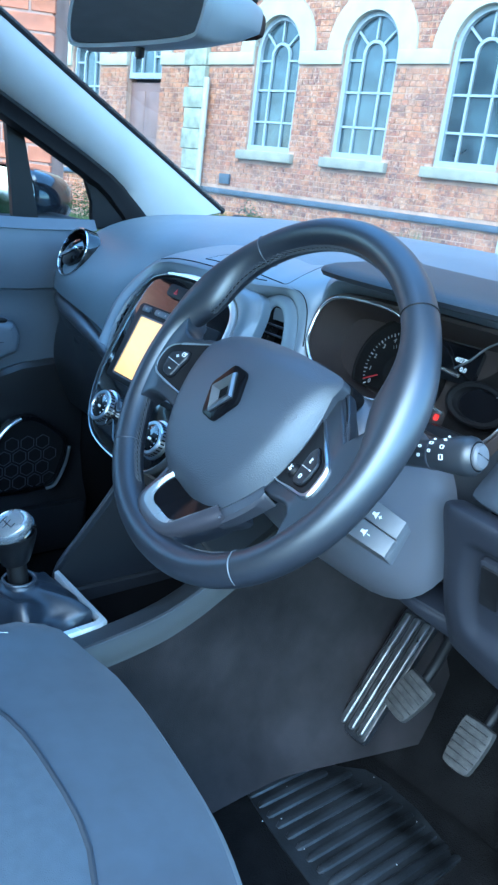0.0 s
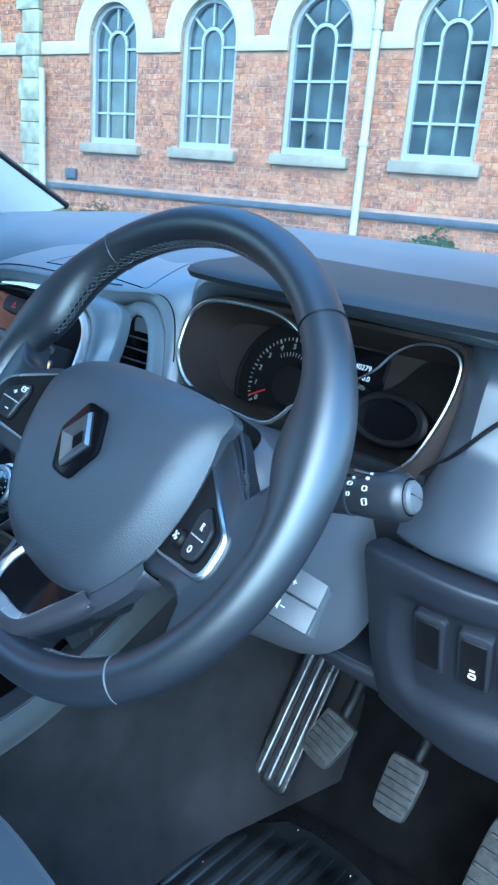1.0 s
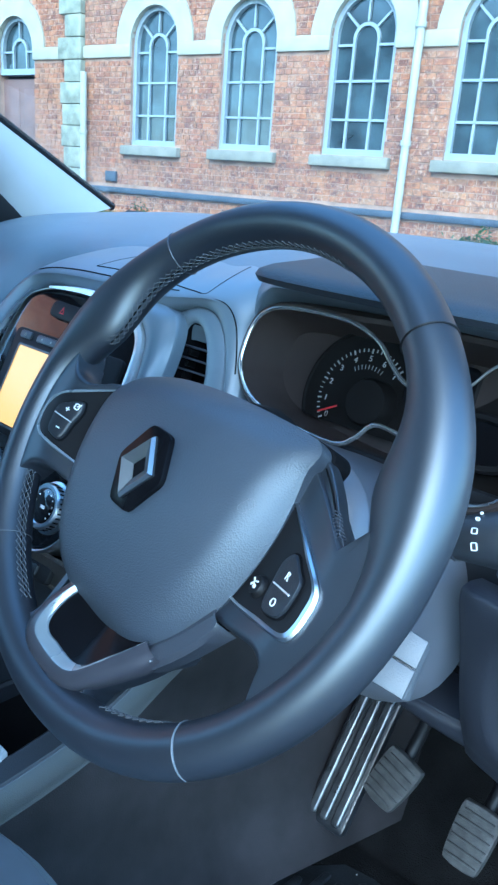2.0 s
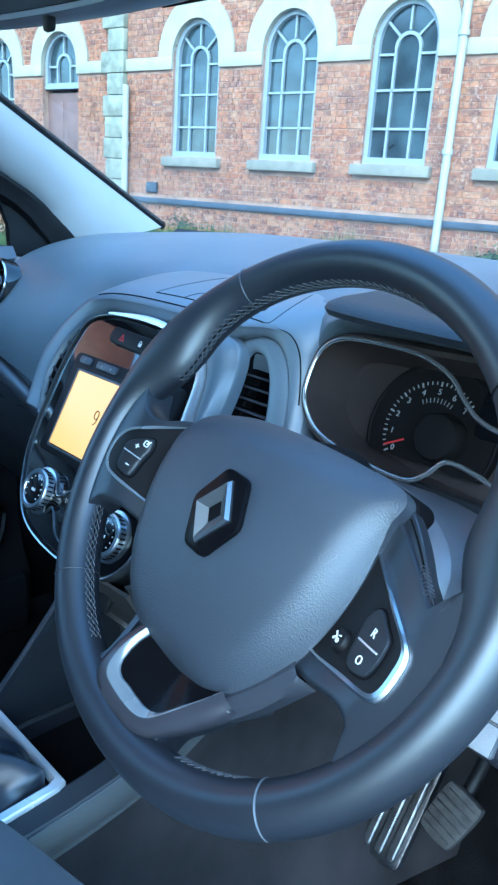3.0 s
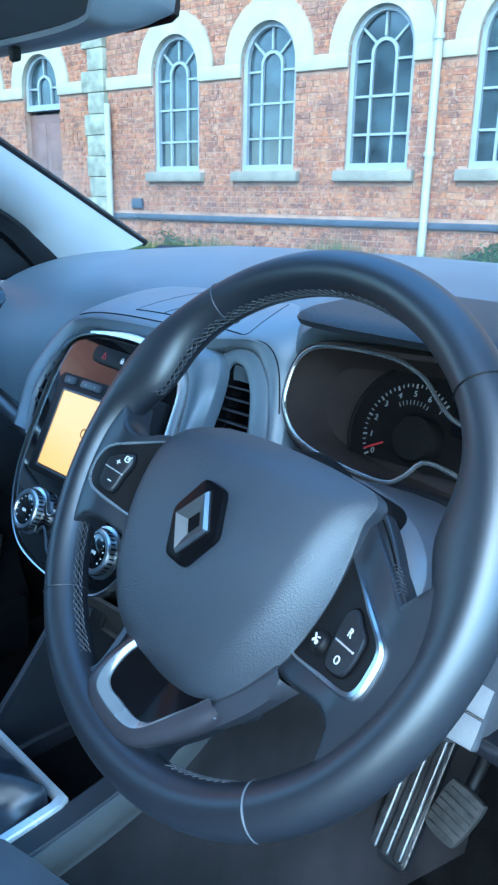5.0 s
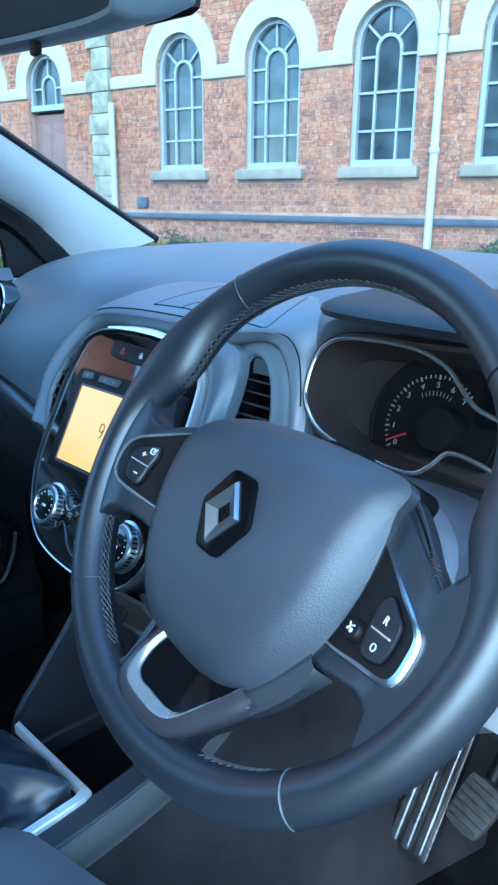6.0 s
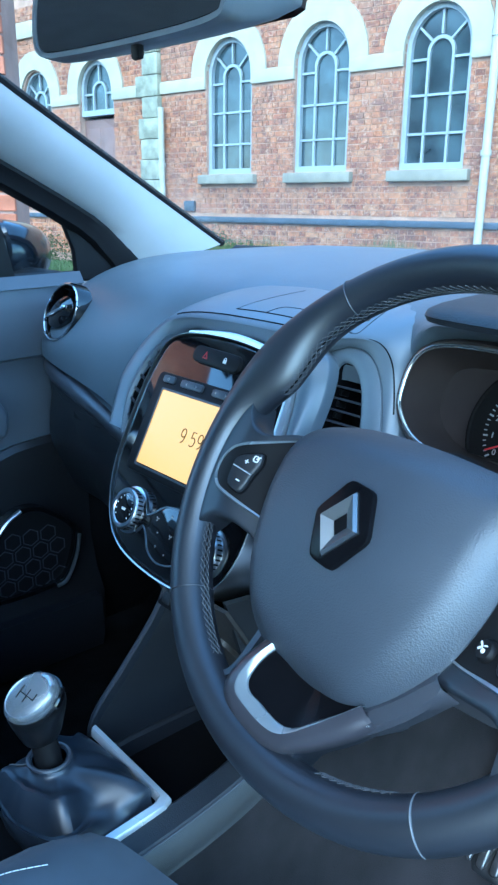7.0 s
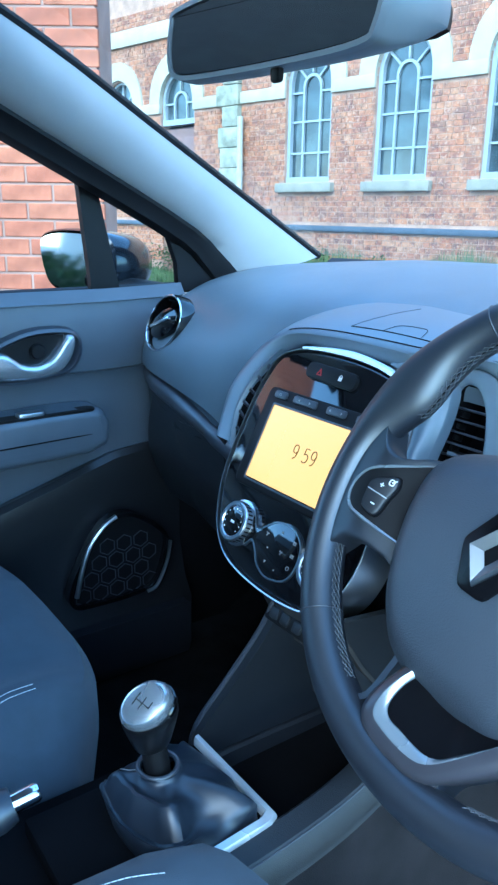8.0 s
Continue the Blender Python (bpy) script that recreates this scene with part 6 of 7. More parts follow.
# badge: gloss black hexagon with a chrome diamond
hexo = [(0.0100, 0.0270), (0.0235, 0.0), (0.0100, -0.0270), (-0.0100, -0.0270), (-0.0235, 0.0), (-0.0100, 0.0270)]
hx = []
for i in range(6):
    a, b, c = Vector(hexo[i - 1]), Vector(hexo[i]), Vector(hexo[(i + 1) % 6])
    hx += [tuple(b + (a - b).normalized() * 0.004), tuple(b + (a - b).normalized() * 0.001 + (c - b).normalized() * 0.001), tuple(b + (c - b).normalized() * 0.004)]
BG = WM @ Matrix.Translation((-0.0062, -0.0160, 0.0202))
badge = part("badge_plate", prism(hx, 0.0, 0.0042, 0.0014), INSERT, wheel, "gloss black hexagonal badge plate", m=BG)
d_out = [(0.0008, 0.0215), (0.0158, 0.0012), (0.0008, -0.0218), (-0.0152, -0.0012)]
DC = (0.0005, 0.0)
d_mid, d_in = shrink(d_out, 0.9, DC), shrink(d_out, 0.37, DC)
part("diamond_badge", loft([[(p[0], p[1], h) for p in o] for o, h in ((d_out, 0.003), (d_out, 0.0060), (d_mid, 0.0088), (d_in, 0.0048), (d_in, 0.0042))], True), BADGE, badge, "polished chrome diamond emblem", smooth=False, m=BG)
part("badge_core", prism(shrink(d_out, 0.36, DC), 0.003, 0.0046), VOID, badge, smooth=False, m=BG)


def dish(x, y):
    """Height of the spokes' faces: low beside the hub, level with the rim at its foot."""
    k = max(0.0, min(1.0, (math.hypot(x, y) - 0.086) / 0.056))
    return -0.008 + 0.018 * k * k * (3 - 2 * k)


def to_rim(bm):
    for v in bm.verts:
        v.co.z += dish(v.co.x, v.co.y)
    return bm


FACE = 0.0


def button_spoke(body, loop, rocker, loop_c, loop_mat, loop_w):
    """A side spoke: leather body, black panel, bright loop round it and a rocker."""
    bo = [(p.x, p.y) for p in curve([(*q, 0) for q in body], 72, True)]
    sp = part("side_spoke", to_rim(dome(bo, [(0.9, -0.026), (0.97, -0.021), (1.0, -0.014), (1.0, -0.0095), (0.992, -0.0060), (0.98, -0.0034), (0.96, -0.0015), (0.93, -0.0004), (0.88, 0.0), (0.82, 0.0), (0.76, 0.0), (0.7, 0.0), (0.64, 0.0), (0.58, 0.0), (0.5, 0.0), (0.4, 0.0), (0.3, 0.0)])), LEATHER, wheel, "leather side spoke", m=WM)
    edge = curve([(*q, 0.0) for q in loop], 56)
    po = [(p.x, p.y) for p in edge]
    part("button_panel", to_rim(dome(po, [(1.0, FACE - 0.006), (1.0, FACE + 0.0012), (0.985, FACE + 0.002), (0.92, 0.0022), (0.84, 0.0022), (0.74, 0.0022), (0.62, 0.0022), (0.5, 0.0022), (0.38, 0.0022), (0.26, 0.0022), (0.12, 0.0022)], loop_c)), BLACK, sp, "satin black button panel", m=WM)
    ctr = Vector((*loop_c, 0))
    wide = [0.0004 + loop_w * math.sin(math.pi * min(1, max(0, (i - 5) / 46))) ** 1.2 for i in range(56)]
    inn = [p + (ctr - p).normalized() * (w + 0.0008) for p, w in zip(edge, wide)]
    out = [p - (ctr - p).normalized() * 0.0009 for p in edge]
    part("chrome_loop", to_rim(loft([[p + Vector((0, 0, FACE + h)) for p in q] for q, h in ((out, -0.003), (out, 0.0020), ([a * 0.6 + b * 0.4 for a, b in zip(out, inn)], 0.0034), (inn, 0.0028), (inn, 0.0))])), loop_mat, sp, "satin chrome loop round the buttons", m=WM)
    ro_ = [(p.x, p.y) for p in curve([(*q, 0) for q in rocker], 48, True)]
    part("button_gap", to_rim(dome(inset(ro_, -0.0011), [(1.0, 0.0), (1.0, 0.0030), (0.6, 0.0030)])), VOID, sp, m=WM)
    b = part("rocker_button", to_rim(dome(ro_, [(1.0, 0.0), (1.0, 0.0044), (0.95, 0.0054), (0.8, 0.0057), (0.6, 0.0058), (0.3, 0.0058)])), PLAST, sp, "black two-way rocker button", m=WM)
    return sp, b


def face_frame(x, y, lift):
    """A frame lying on the spoke's face at x, y."""
    e = 0.002
    gx, gy = (dish(x + e, y) - dish(x - e, y)) / (2 * e), (dish(x, y + e) - dish(x, y - e)) / (2 * e)
    return WM @ basis((x, y, dish(x, y) + lift), (1, 0, gx), (0, 1, gy))


# left spoke
sp, b = button_spoke(
    [(-0.075, 0.024), (-0.0900, 0.0220), (-0.1061, 0.0177), (-0.1170, 0.0108), (-0.1262, 0.0073), (-0.1350, 0.0080), (-0.1415, 0.0112), (-0.1480, 0.0190), (-0.1550, 0.0300), (-0.162, 0.018), (-0.163, -0.03), (-0.160, -0.062), (-0.1520, -0.0880), (-0.1450, -0.0880), (-0.1385, -0.0785), (-0.1318, -0.0680), (-0.1200, -0.0626), (-0.1080, -0.0612), (-0.0951, -0.0619), (-0.07, -0.06)],
    [(-0.088, 0.0200), (-0.1033, 0.0112), (-0.1215, 0.0001), (-0.1364, -0.0093), (-0.1439, -0.0173), (-0.1469, -0.0281), (-0.1443, -0.0382), (-0.1368, -0.0444), (-0.1243, -0.0461), (-0.11, -0.0467), (-0.0972, -0.0469), (-0.085, -0.047)],
    [(-0.1312, -0.0204), (-0.1288, -0.016), (-0.1174, -0.0083), (-0.1145, -0.0097), (-0.1129, -0.0158), (-0.1141, -0.0261), (-0.1142, -0.0365), (-0.117, -0.0403), (-0.1247, -0.0392), (-0.1281, -0.0363), (-0.1305, -0.0265)],
    (-0.116, -0.020), UCHROME, 0.0008)
part("rocker_split", box((0, 0, 0), (0.0165, 0.0008, 0.0008)), SILVER, b, smooth=False, m=face_frame(-0.1216, -0.0246, 0.0057))
part("plus_mark", join(box((0, 0, 0), (0.0034, 0.0008, 0.0005)), box((0, 0, 0), (0.0008, 0.0034, 0.0005))), WHITEP, b, smooth=False, m=face_frame(-0.1217, -0.0179, 0.0060))
part("minus_mark", box((0, 0, 0), (0.0032, 0.0009, 0.0005)), WHITEP, b, smooth=False, m=face_frame(-0.1199, -0.0328, 0.0060))
o = rounded(0.0044, 0.0048, 0.0015, 3)
part("cruise_mark", join(ring(o, inset(o, 0.0008), 0, 0.0005), bar(0.0, -0.0002, 0.0028, 0.0028, 0.0008, 0.0, 0.0006)), WHITEP, b, smooth=False, m=face_frame(-0.1168, -0.0130, 0.0058))
# right spoke
sp, b = button_spoke(
    [(0.055, 0.045), (0.0700, 0.0485), (0.0832, 0.0423), (0.1016, 0.0319), (0.1214, 0.0215), (0.1350, 0.0130), (0.1398, 0.0118), (0.1440, 0.0145), (0.1472, 0.0238), (0.1520, 0.0380), (0.160, 0.040), (0.1650, 0.0), (0.160, -0.045), (0.150, -0.0820), (0.1385, -0.0840), (0.1362, -0.0716), (0.1317, -0.0616), (0.1210, -0.0566), (0.1036, -0.0589), (0.0803, -0.0627), (0.06, -0.06)],
    [(0.074, 0.0265), (0.0854, 0.0186), (0.097, 0.0112), (0.1148, 0.0027), (0.1311, -0.0051), (0.1390, -0.0106), (0.1418, -0.0162), (0.1422, -0.0237), (0.1416, -0.0325), (0.1395, -0.0386), (0.1355, -0.0412), (0.129, -0.0422), (0.1152, -0.0434), (0.0928, -0.0460), (0.0834, -0.0460), (0.073, -0.0460)],
    [(0.1058, -0.0109), (0.1100, -0.0046), (0.115, -0.0043), (0.1227, -0.0086), (0.1286, -0.0120), (0.1304, -0.0168), (0.1306, -0.0262), (0.1285, -0.0335), (0.1228, -0.0360), (0.1158, -0.0365), (0.1111, -0.0339), (0.1081, -0.0244)],
    (0.111, -0.017), SATIN, 0.0024)
part("rocker_split", box((0, 0, 0), (0.0190, 0.0010, 0.0008)), SILVER, b, smooth=False, m=face_frame(0.1193, -0.0215, 0.0057) @ Matrix.Rotation(radians(3), 4, "Z"))
writing("resume_letter", "R", 0.0068, face_frame(0.1186, -0.0148, 0.0059), WHITEP, b)
writing("cancel_letter", "O", 0.0064, face_frame(0.1203, -0.0296, 0.0059), WHITEP, b)
VM = face_frame(0.0990, -0.0305, 0.0018)
k = part("small_button", dome(circle(0.0058, 28), [(1.16, -0.002), (1.16, 0.0012), (1.0, 0.003), (0.9, 0.0040), (0.5, 0.0042)]), BLACK, sp, m=VM)
part("voice_mark", join(bar(-0.0024, -0.0016, -0.0002, 0.0006, 0.0011, 0.0, 0.0006), bar(-0.0002, 0.0006, -0.0026, 0.0026, 0.0009, 0.0, 0.0006), prism(circle(0.0013, 12, 0.0016, -0.0010), 0.0, 0.0006), bar(0.0010, 0.0016, 0.0028, 0.0022, 0.0008, 0.0, 0.0006)), WHITEP, k, smooth=False, m=VM @ Matrix.Translation((-0.0005, 0, 0.0043)))
# stitched leather wrap behind the right spoke's upper edge
wrap = [(p.x, p.y) for p in curve([(0.080, 0.050), (0.0905, 0.0462), (0.0996, 0.0408), (0.1105, 0.0335), (0.1200, 0.0260), (0.1300, 0.0180), (0.1365, 0.0122), (0.1320, 0.0105), (0.1180, 0.0180), (0.0990, 0.0320), (0.082, 0.040)], 44, True)]
wr = part("spoke_wrap", to_rim(dome(wrap, [(0.9, -0.014), (0.98, -0.0115), (1.0, -0.009), (1.0, -0.0072), (0.985, -0.0052), (0.95, -0.0038), (0.8, -0.0030)])), LEATHER, wheel, "stitched leather wrap of the spoke", m=WM)
seam_w = [Vector((p.x, p.y, dish(p.x, p.y) - 0.0026)) for p in curve([(0.0905, 0.0425), (0.1050, 0.0338), (0.1195, 0.0240), (0.1325, 0.0142)], 24)]
part("wrap_seam", tube(seam_w[:16], 0.0006, 6), VOID, wr, m=WM)
part("stitching", join(*[tube([seam_w[i] + Vector((-0.0014, -0.0012, 0.0010)), seam_w[i] + Vector((0.0002, 0.0006, 0.0016)), seam_w[min(i + 1, 23)] + Vector((0.0016, 0.0018, -0.0016))], 0.0003, 5) for i in range(14, 22)]), PLAST2, wr, "dark lacing at the spoke's end", smooth=False, m=WM)

# lower spoke: dark silver U, bright chrome inside it, gloss black insert
def ucurve(pts, n=64):
    return curve(pts, n)


u_out = ucurve([(-0.0200, -0.0960, 0.000), (-0.0248, -0.1107, 0.006), (-0.0279, -0.1238, 0.0095), (-0.0280, -0.1365, 0.0115), (-0.0250, -0.1428, 0.012), (-0.0172, -0.1455, 0.012), (0.0002, -0.1462, 0.012), (0.0146, -0.1446, 0.012), (0.0235, -0.1405, 0.0115), (0.031, -0.133, 0.011), (0.0408, -0.1194, 0.009), (0.0496, -0.1055, 0.006), (0.0560, -0.0950, 0.003)])
u_in = ucurve([(-0.0165, -0.0980, -0.002), (-0.0212, -0.1130, 0.0045), (-0.0220, -0.1240, 0.008), (-0.0200, -0.1325, 0.010), (-0.0140, -0.1368, 0.010), (-0.0040, -0.1372, 0.009), (0.0060, -0.1376, 0.009), (0.0150, -0.1372, 0.009), (0.0220, -0.1352, 0.009), (0.0290, -0.1300, 0.0085), (0.0378, -0.1185, 0.007), (0.0462, -0.1075, 0.004), (0.0520, -0.0980, 0.001)])
u_far = ucurve([(-0.0300, -0.0980, -0.004), (-0.0345, -0.1150, 0.001), (-0.0372, -0.1278, 0.005), (-0.0374, -0.1420, 0.008), (-0.0335, -0.1500, 0.0085), (-0.0233, -0.1548, 0.009), (-0.0068, -0.1563, 0.009), (0.0131, -0.1557, 0.0085), (0.0247, -0.1513, 0.008), (0.0332, -0.1440, 0.0075), (0.0462, -0.1300, 0.006), (0.0594, -0.1134, 0.003), (0.0670, -0.1000, 0.000)])
u_out = [a * 0.78 + b * 0.22 for a, b in zip(u_out, u_in)]
bs = curve([(-0.050, -0.080), (-0.048, -0.110), (-0.048, -0.138), (-0.058, -0.152), (-0.03, -0.166), (0, -0.169), (0.022, -0.166), (0.032, -0.160), (0.0340, -0.1440), (0.046, -0.129), (0.057, -0.112), (0.064, -0.090)], 60, True)
lsp = part("lower_spoke", loft([[(p.x * f, p.y, h + 0.004 * max(-2.0, min(1.0, (-p.y - 0.135) / 0.02))) for p in bs] for f, h in ((0.94, -0.026), (1.0, -0.014), (1.0, -0.004), (0.96, 0.0005), (0.85, 0.001))], True), LEATHER, wheel, "leather-covered lower spoke", m=WM)
part("silver_u_trim", loft([[p + Vector((0, 0, -0.010)) for p in u_far], [p + Vector((0, 0, -0.001)) for p in u_far], [a * 0.82 + b * 0.18 + Vector((0, 0, 0.0022)) for a, b in zip(u_far, u_out)], [a * 0.45 + b * 0.55 + Vector((0, 0, 0.003)) for a, b in zip(u_far, u_out)], [p + Vector((0, 0, 0.0012)) for p in u_out]]), UDARK, lsp, "dark silver U-shaped trim", m=WM)
part("chrome_edge", loft([[p + Vector((0, 0, -0.002)) for p in u_out], [p + Vector((0, 0, 0.0016)) for p in u_out], [a * 0.75 + b * 0.25 + Vector((0, 0, 0.0018)) for a, b in zip(u_out, u_in)], u_in, [p + Vector((0, 0, -0.005)) for p in u_in]]), UCHROME, lsp, "bright silver inner edge", m=WM)
li = [p + Vector((0, 0, -0.0015)) for p in u_in]
part("gloss_insert", loft([li, [p * 0.6 + Vector((0.012, -0.10, -0.006)) * 0.4 for p in li], [p * 0.2 + Vector((0.012, -0.095, -0.010)) * 0.8 for p in li]]), INSERT, lsp, "gloss black insert of the lower spoke", m=WM)
# dark strip and small bright tab under the cover
strip = curve([(0.050, -0.1070, 0), (0.0585, -0.0985, 0), (0.0703, -0.0825, 0), (0.0808, -0.0655, 0), (0.0850, -0.0590, 0)], 18)
part("cover_strip", loft([[p + Vector((-0.006, 0.004, -0.004)) for p in strip], [p + Vector((-0.001, 0.001, 0.0)) for p in strip], [p + Vector((0.006, -0.0035, -0.0006)) * (1 - 0.6 * (i / 17) ** 5) for i, p in enumerate(strip)], [p + Vector((0.0085, -0.0050, -0.004)) * (1 - 0.6 * (i / 17) ** 5) for i, p in enumerate(strip)], [p + Vector((0.008, -0.005, -0.016)) for p in strip]]), PLAST2, wheel, "dark trim strip under the cover", m=WM)
part("strip_tab", prism([(0.0525, -0.1065), (0.0600, -0.0990), (0.0650, -0.1020), (0.0590, -0.1085)], -0.002, 0.0028, 0.0008), BRIGHT, wheel, "small bright tab", m=WM)
part("hub_back", dome(circle(0.07, 36), [(1.0, 0.0), (0.95, 0.012), (0.6, 0.014)]), BLACK, wheel, m=WM @ Matrix.Translation((0, -0.01, -0.05)))

# ---- centre console ----
console = thing("centre_console", "dark grey centre console with gear surround and open tray", "console", (0, 0, 0.33))
cs = curve([(0.128, -0.5, 0.60), (0.124, -0.2, 0.594), (0.122, -0.06, 0.592), (0.120, 0.05, 0.602), (0.118, 0.12, 0.622), (0.116, 0.2, 0.66), (0.118, 0.34, 0.72), (0.12, 0.6, 0.76)], 30)
rows = []
for p in cs:
    x, y, z = p
    rows.append([(x - 0.034, y, z - 0.03), (x - 0.032, y, z), (x - 0.028, y, z + 0.003), (x - 0.004, y, z + 0.002), (x + 0.002, y, z - 0.004), (x + 0.006, y, z - 0.028), (x + 0.008, y, z - 0.033)])
part("side_panel", thicken(loft(rows), 0.003), STRIPP, console, "dark console side panel")
part("panel_seam", tube([(p.x - 0.001, p.y, p.z - 0.0) for p in cs], 0.0009, 6), THREAD2, console)
part("tunnel_lining", thicken(loft([[(p.x + 0.004 + 0.0 * k, p.y, p.z - 0.03) if k == 0 else (p.x + (0.012, 0.022, 0.05, 0.1)[k - 1] + 0.06 * max(0, p.y - 0.25) * k, p.y, (p.z - 0.03) + ((0.335 if k == 4 else 0.40) - (p.z - 0.03)) * (0.3, 0.7, 1.0, 1.0)[k - 1]) for k in range(5)] for p in cs]), 0.004), FELT, console, "dark felt tunnel lining")
rows = []
for p in cs:
    x, y, z = 2 * 0.02 - p.x, p.y, min(p.z, 0.6) - 0.035
    rows.append([(x + 0.034, y, z - 0.03), (x + 0.032, y, z), (x + 0.028, y, z + 0.003), (x + 0.004, y, z + 0.002), (x - 0.002, y, z - 0.004), (x - 0.006, y, z - 0.028), (x - 0.014, y + 0.02, 0.33)])
part("side_panel", thicken(loft(rows), 0.003), PLAST, console, "dark console side panel")
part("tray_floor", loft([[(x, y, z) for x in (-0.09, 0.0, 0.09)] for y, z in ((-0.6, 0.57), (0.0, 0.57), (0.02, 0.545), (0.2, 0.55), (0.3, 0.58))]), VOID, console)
part("front_panel", thicken(loft([[(-0.05, 0.075, 0.785), (0.0, 0.07, 0.784), (0.09, 0.075, 0.785)], [(-0.052, 0.10, 0.74), (0.0, 0.095, 0.735), (0.1, 0.10, 0.74)], [(-0.055, 0.15, 0.68), (0.0, 0.145, 0.675), (0.105, 0.15, 0.68)], [(-0.058, 0.17, 0.60), (0.0, 0.17, 0.6), (0.105, 0.17, 0.60)]]), 0.004), SIDEP, console, "dark panel under the console face")
edge_l = curve([(-0.012, 0.085, 0.79), (-0.023, 0.068, 0.735), (-0.045, 0.036, 0.665), (-0.066, 0.006, 0.600), (-0.069, 0.0, 0.55)], 16)
part("cheek", thicken(loft([[p, p + Vector((0.002, 0.012, 0)), p + Vector((0.004, 0.08, 0.0)), p + Vector((0.006, 0.2, 0.0))] for p in edge_l]), 0.010), PLAST, console, "dark side cheek of the tray")
part("cheek_edge", tube([p + Vector((-0.004, 0.002, 0)) for p in edge_l], 0.004, 8), PLAST2, console)
part("cheek", thicken(loft([[(0.088, 0.075, 0.79), (0.1, 0.14, 0.79), (0.1, 0.26, 0.78)], [(0.095, 0.10, 0.70), (0.1, 0.14, 0.70), (0.1, 0.26, 0.70)], [(0.1, 0.14, 0.62), (0.105, 0.16, 0.62), (0.105, 0.26, 0.62)]]), 0.008), PLAST, console, "dark side cheek of the tray")
FPM = basis((0.012, 0.126, 0.694), (1, 0.02, 0), (0, -0.62, 0.78))
rec_o = [(p.x * 0.72 - 0.014, p.y) for p in curve([(-0.052, -0.045), (-0.048, 0.010), (-0.036, 0.026), (0.02, 0.028), (0.052, 0.024), (0.062, 0.008), (0.066, -0.045)], 40, False)]
part("tray_recess", loft([[(x, y, h) for x, y in q] for q, h in ((rec_o, 0.0), (shrink(rec_o, 0.985, (-0.01, -0.045)), 0.005), (shrink(rec_o, 0.93, (-0.01, -0.045)), 0.0055), (shrink(rec_o, 0.88, (-0.01, -0.045)), 0.0008), (shrink(rec_o, 0.4, (-0.01, -0.045)), 0.0006))]), SIDEP, console, "rounded recess of the tray", m=FPM)
sk = part("socket_panel", prism(rounded(0.078, 0.020, 0.005), 0, 0.006, 0.0015), BLACK, console, "black socket strip", m=basis((0.012, 0.080, 0.752), (1, 0.03, 0), (0, 0.45, 0.85)))
for x in (-0.024, -0.006, 0.014):
    part("strip_switch", prism(rounded(0.013, 0.012, 0.002), 0.005, 0.0085, 0.001), PLAST, sk, m=basis((0.012 + x, 0.080, 0.752), (1, 0.03, 0), (0, 0.45, 0.85)))
# gear surround
gs = [(-0.056, 0.004), (0.088, 0.006), (0.094, -0.004), (0.100, -0.17), (0.09, -0.19), (-0.074, -0.178), (-0.078, -0.16), (-0.062, -0.008)]
GMx = Matrix.Translation((0, 0, 0.598)) @ Matrix.Rotation(radians(2), 4, "X")
gsi = [(-0.052, -0.005), (0.078, -0.003), (0.083, -0.012), (0.089, -0.165), (0.080, -0.180), (-0.068, -0.172), (-0.074, -0.16), (-0.057, -0.02)]
keep = [0, 1, 2, 3, 4]
oo, ii = [gs[k] for k in keep], [gsi[k] for k in keep]
def straight(pts, n):
    seg = [(Vector((*pts[i], 0)), Vector((*pts[i + 1], 0))) for i in range(len(pts) - 1)]
    return [a.lerp(b, k / n) for a, b in seg for k in range(n)] + [seg[-1][1]]


oo3, ii3 = straight(oo, 8), straight(ii, 8)
gtr = part("gear_surround", loft([[p + Vector((0, 0, h)) for p in q] for q, h in ((oo3, -0.02), (oo3, 0.002), ([a * 0.85 + b * 0.15 for a, b in zip(oo3, ii3)], 0.005), ([a * 0.2 + b * 0.8 for a, b in zip(oo3, ii3)], 0.006), (ii3, 0.003), (ii3, -0.02))]), SILVER, console, "satin silver gear lever surround", m=GMx)
part("gear_base", box((0.01, -0.1, 0.583), (0.13, 0.2, 0.02), 0.004), VOID, console, "dark base plate of the gear lever")
gear = thing("gear_lever", "chrome-topped gear lever with black leather gaiter", "gear lever", (0, -0.08, 0.6))
rows = []
LEV = ((0.98, 0.590, 0), (0.97, 0.597, 0), (0.95, 0.602, 0.3), (0.9, 0.608, 0.8), (0.82, 0.613, 1.0), (0.70, 0.618, 1.0), (0.56, 0.622, 0.8), (0.42, 0.626, 0.5), (0.32, 0.629, 0.2), (0.265, 0.632, 0), (0.25, 0.636, 0), (0.21, 0.638, 0))
gbase = [(-0.047, -0.008), (0.070, -0.007), (0.081, -0.018), (0.088, -0.1), (0.075, -0.125), (0.012, -0.132), (-0.022, -0.12), (-0.036, -0.085), (-0.046, -0.02)]
gso = [(q.x, q.y) for q in curve([(*q, 0) for q in gbase], 72, True)]
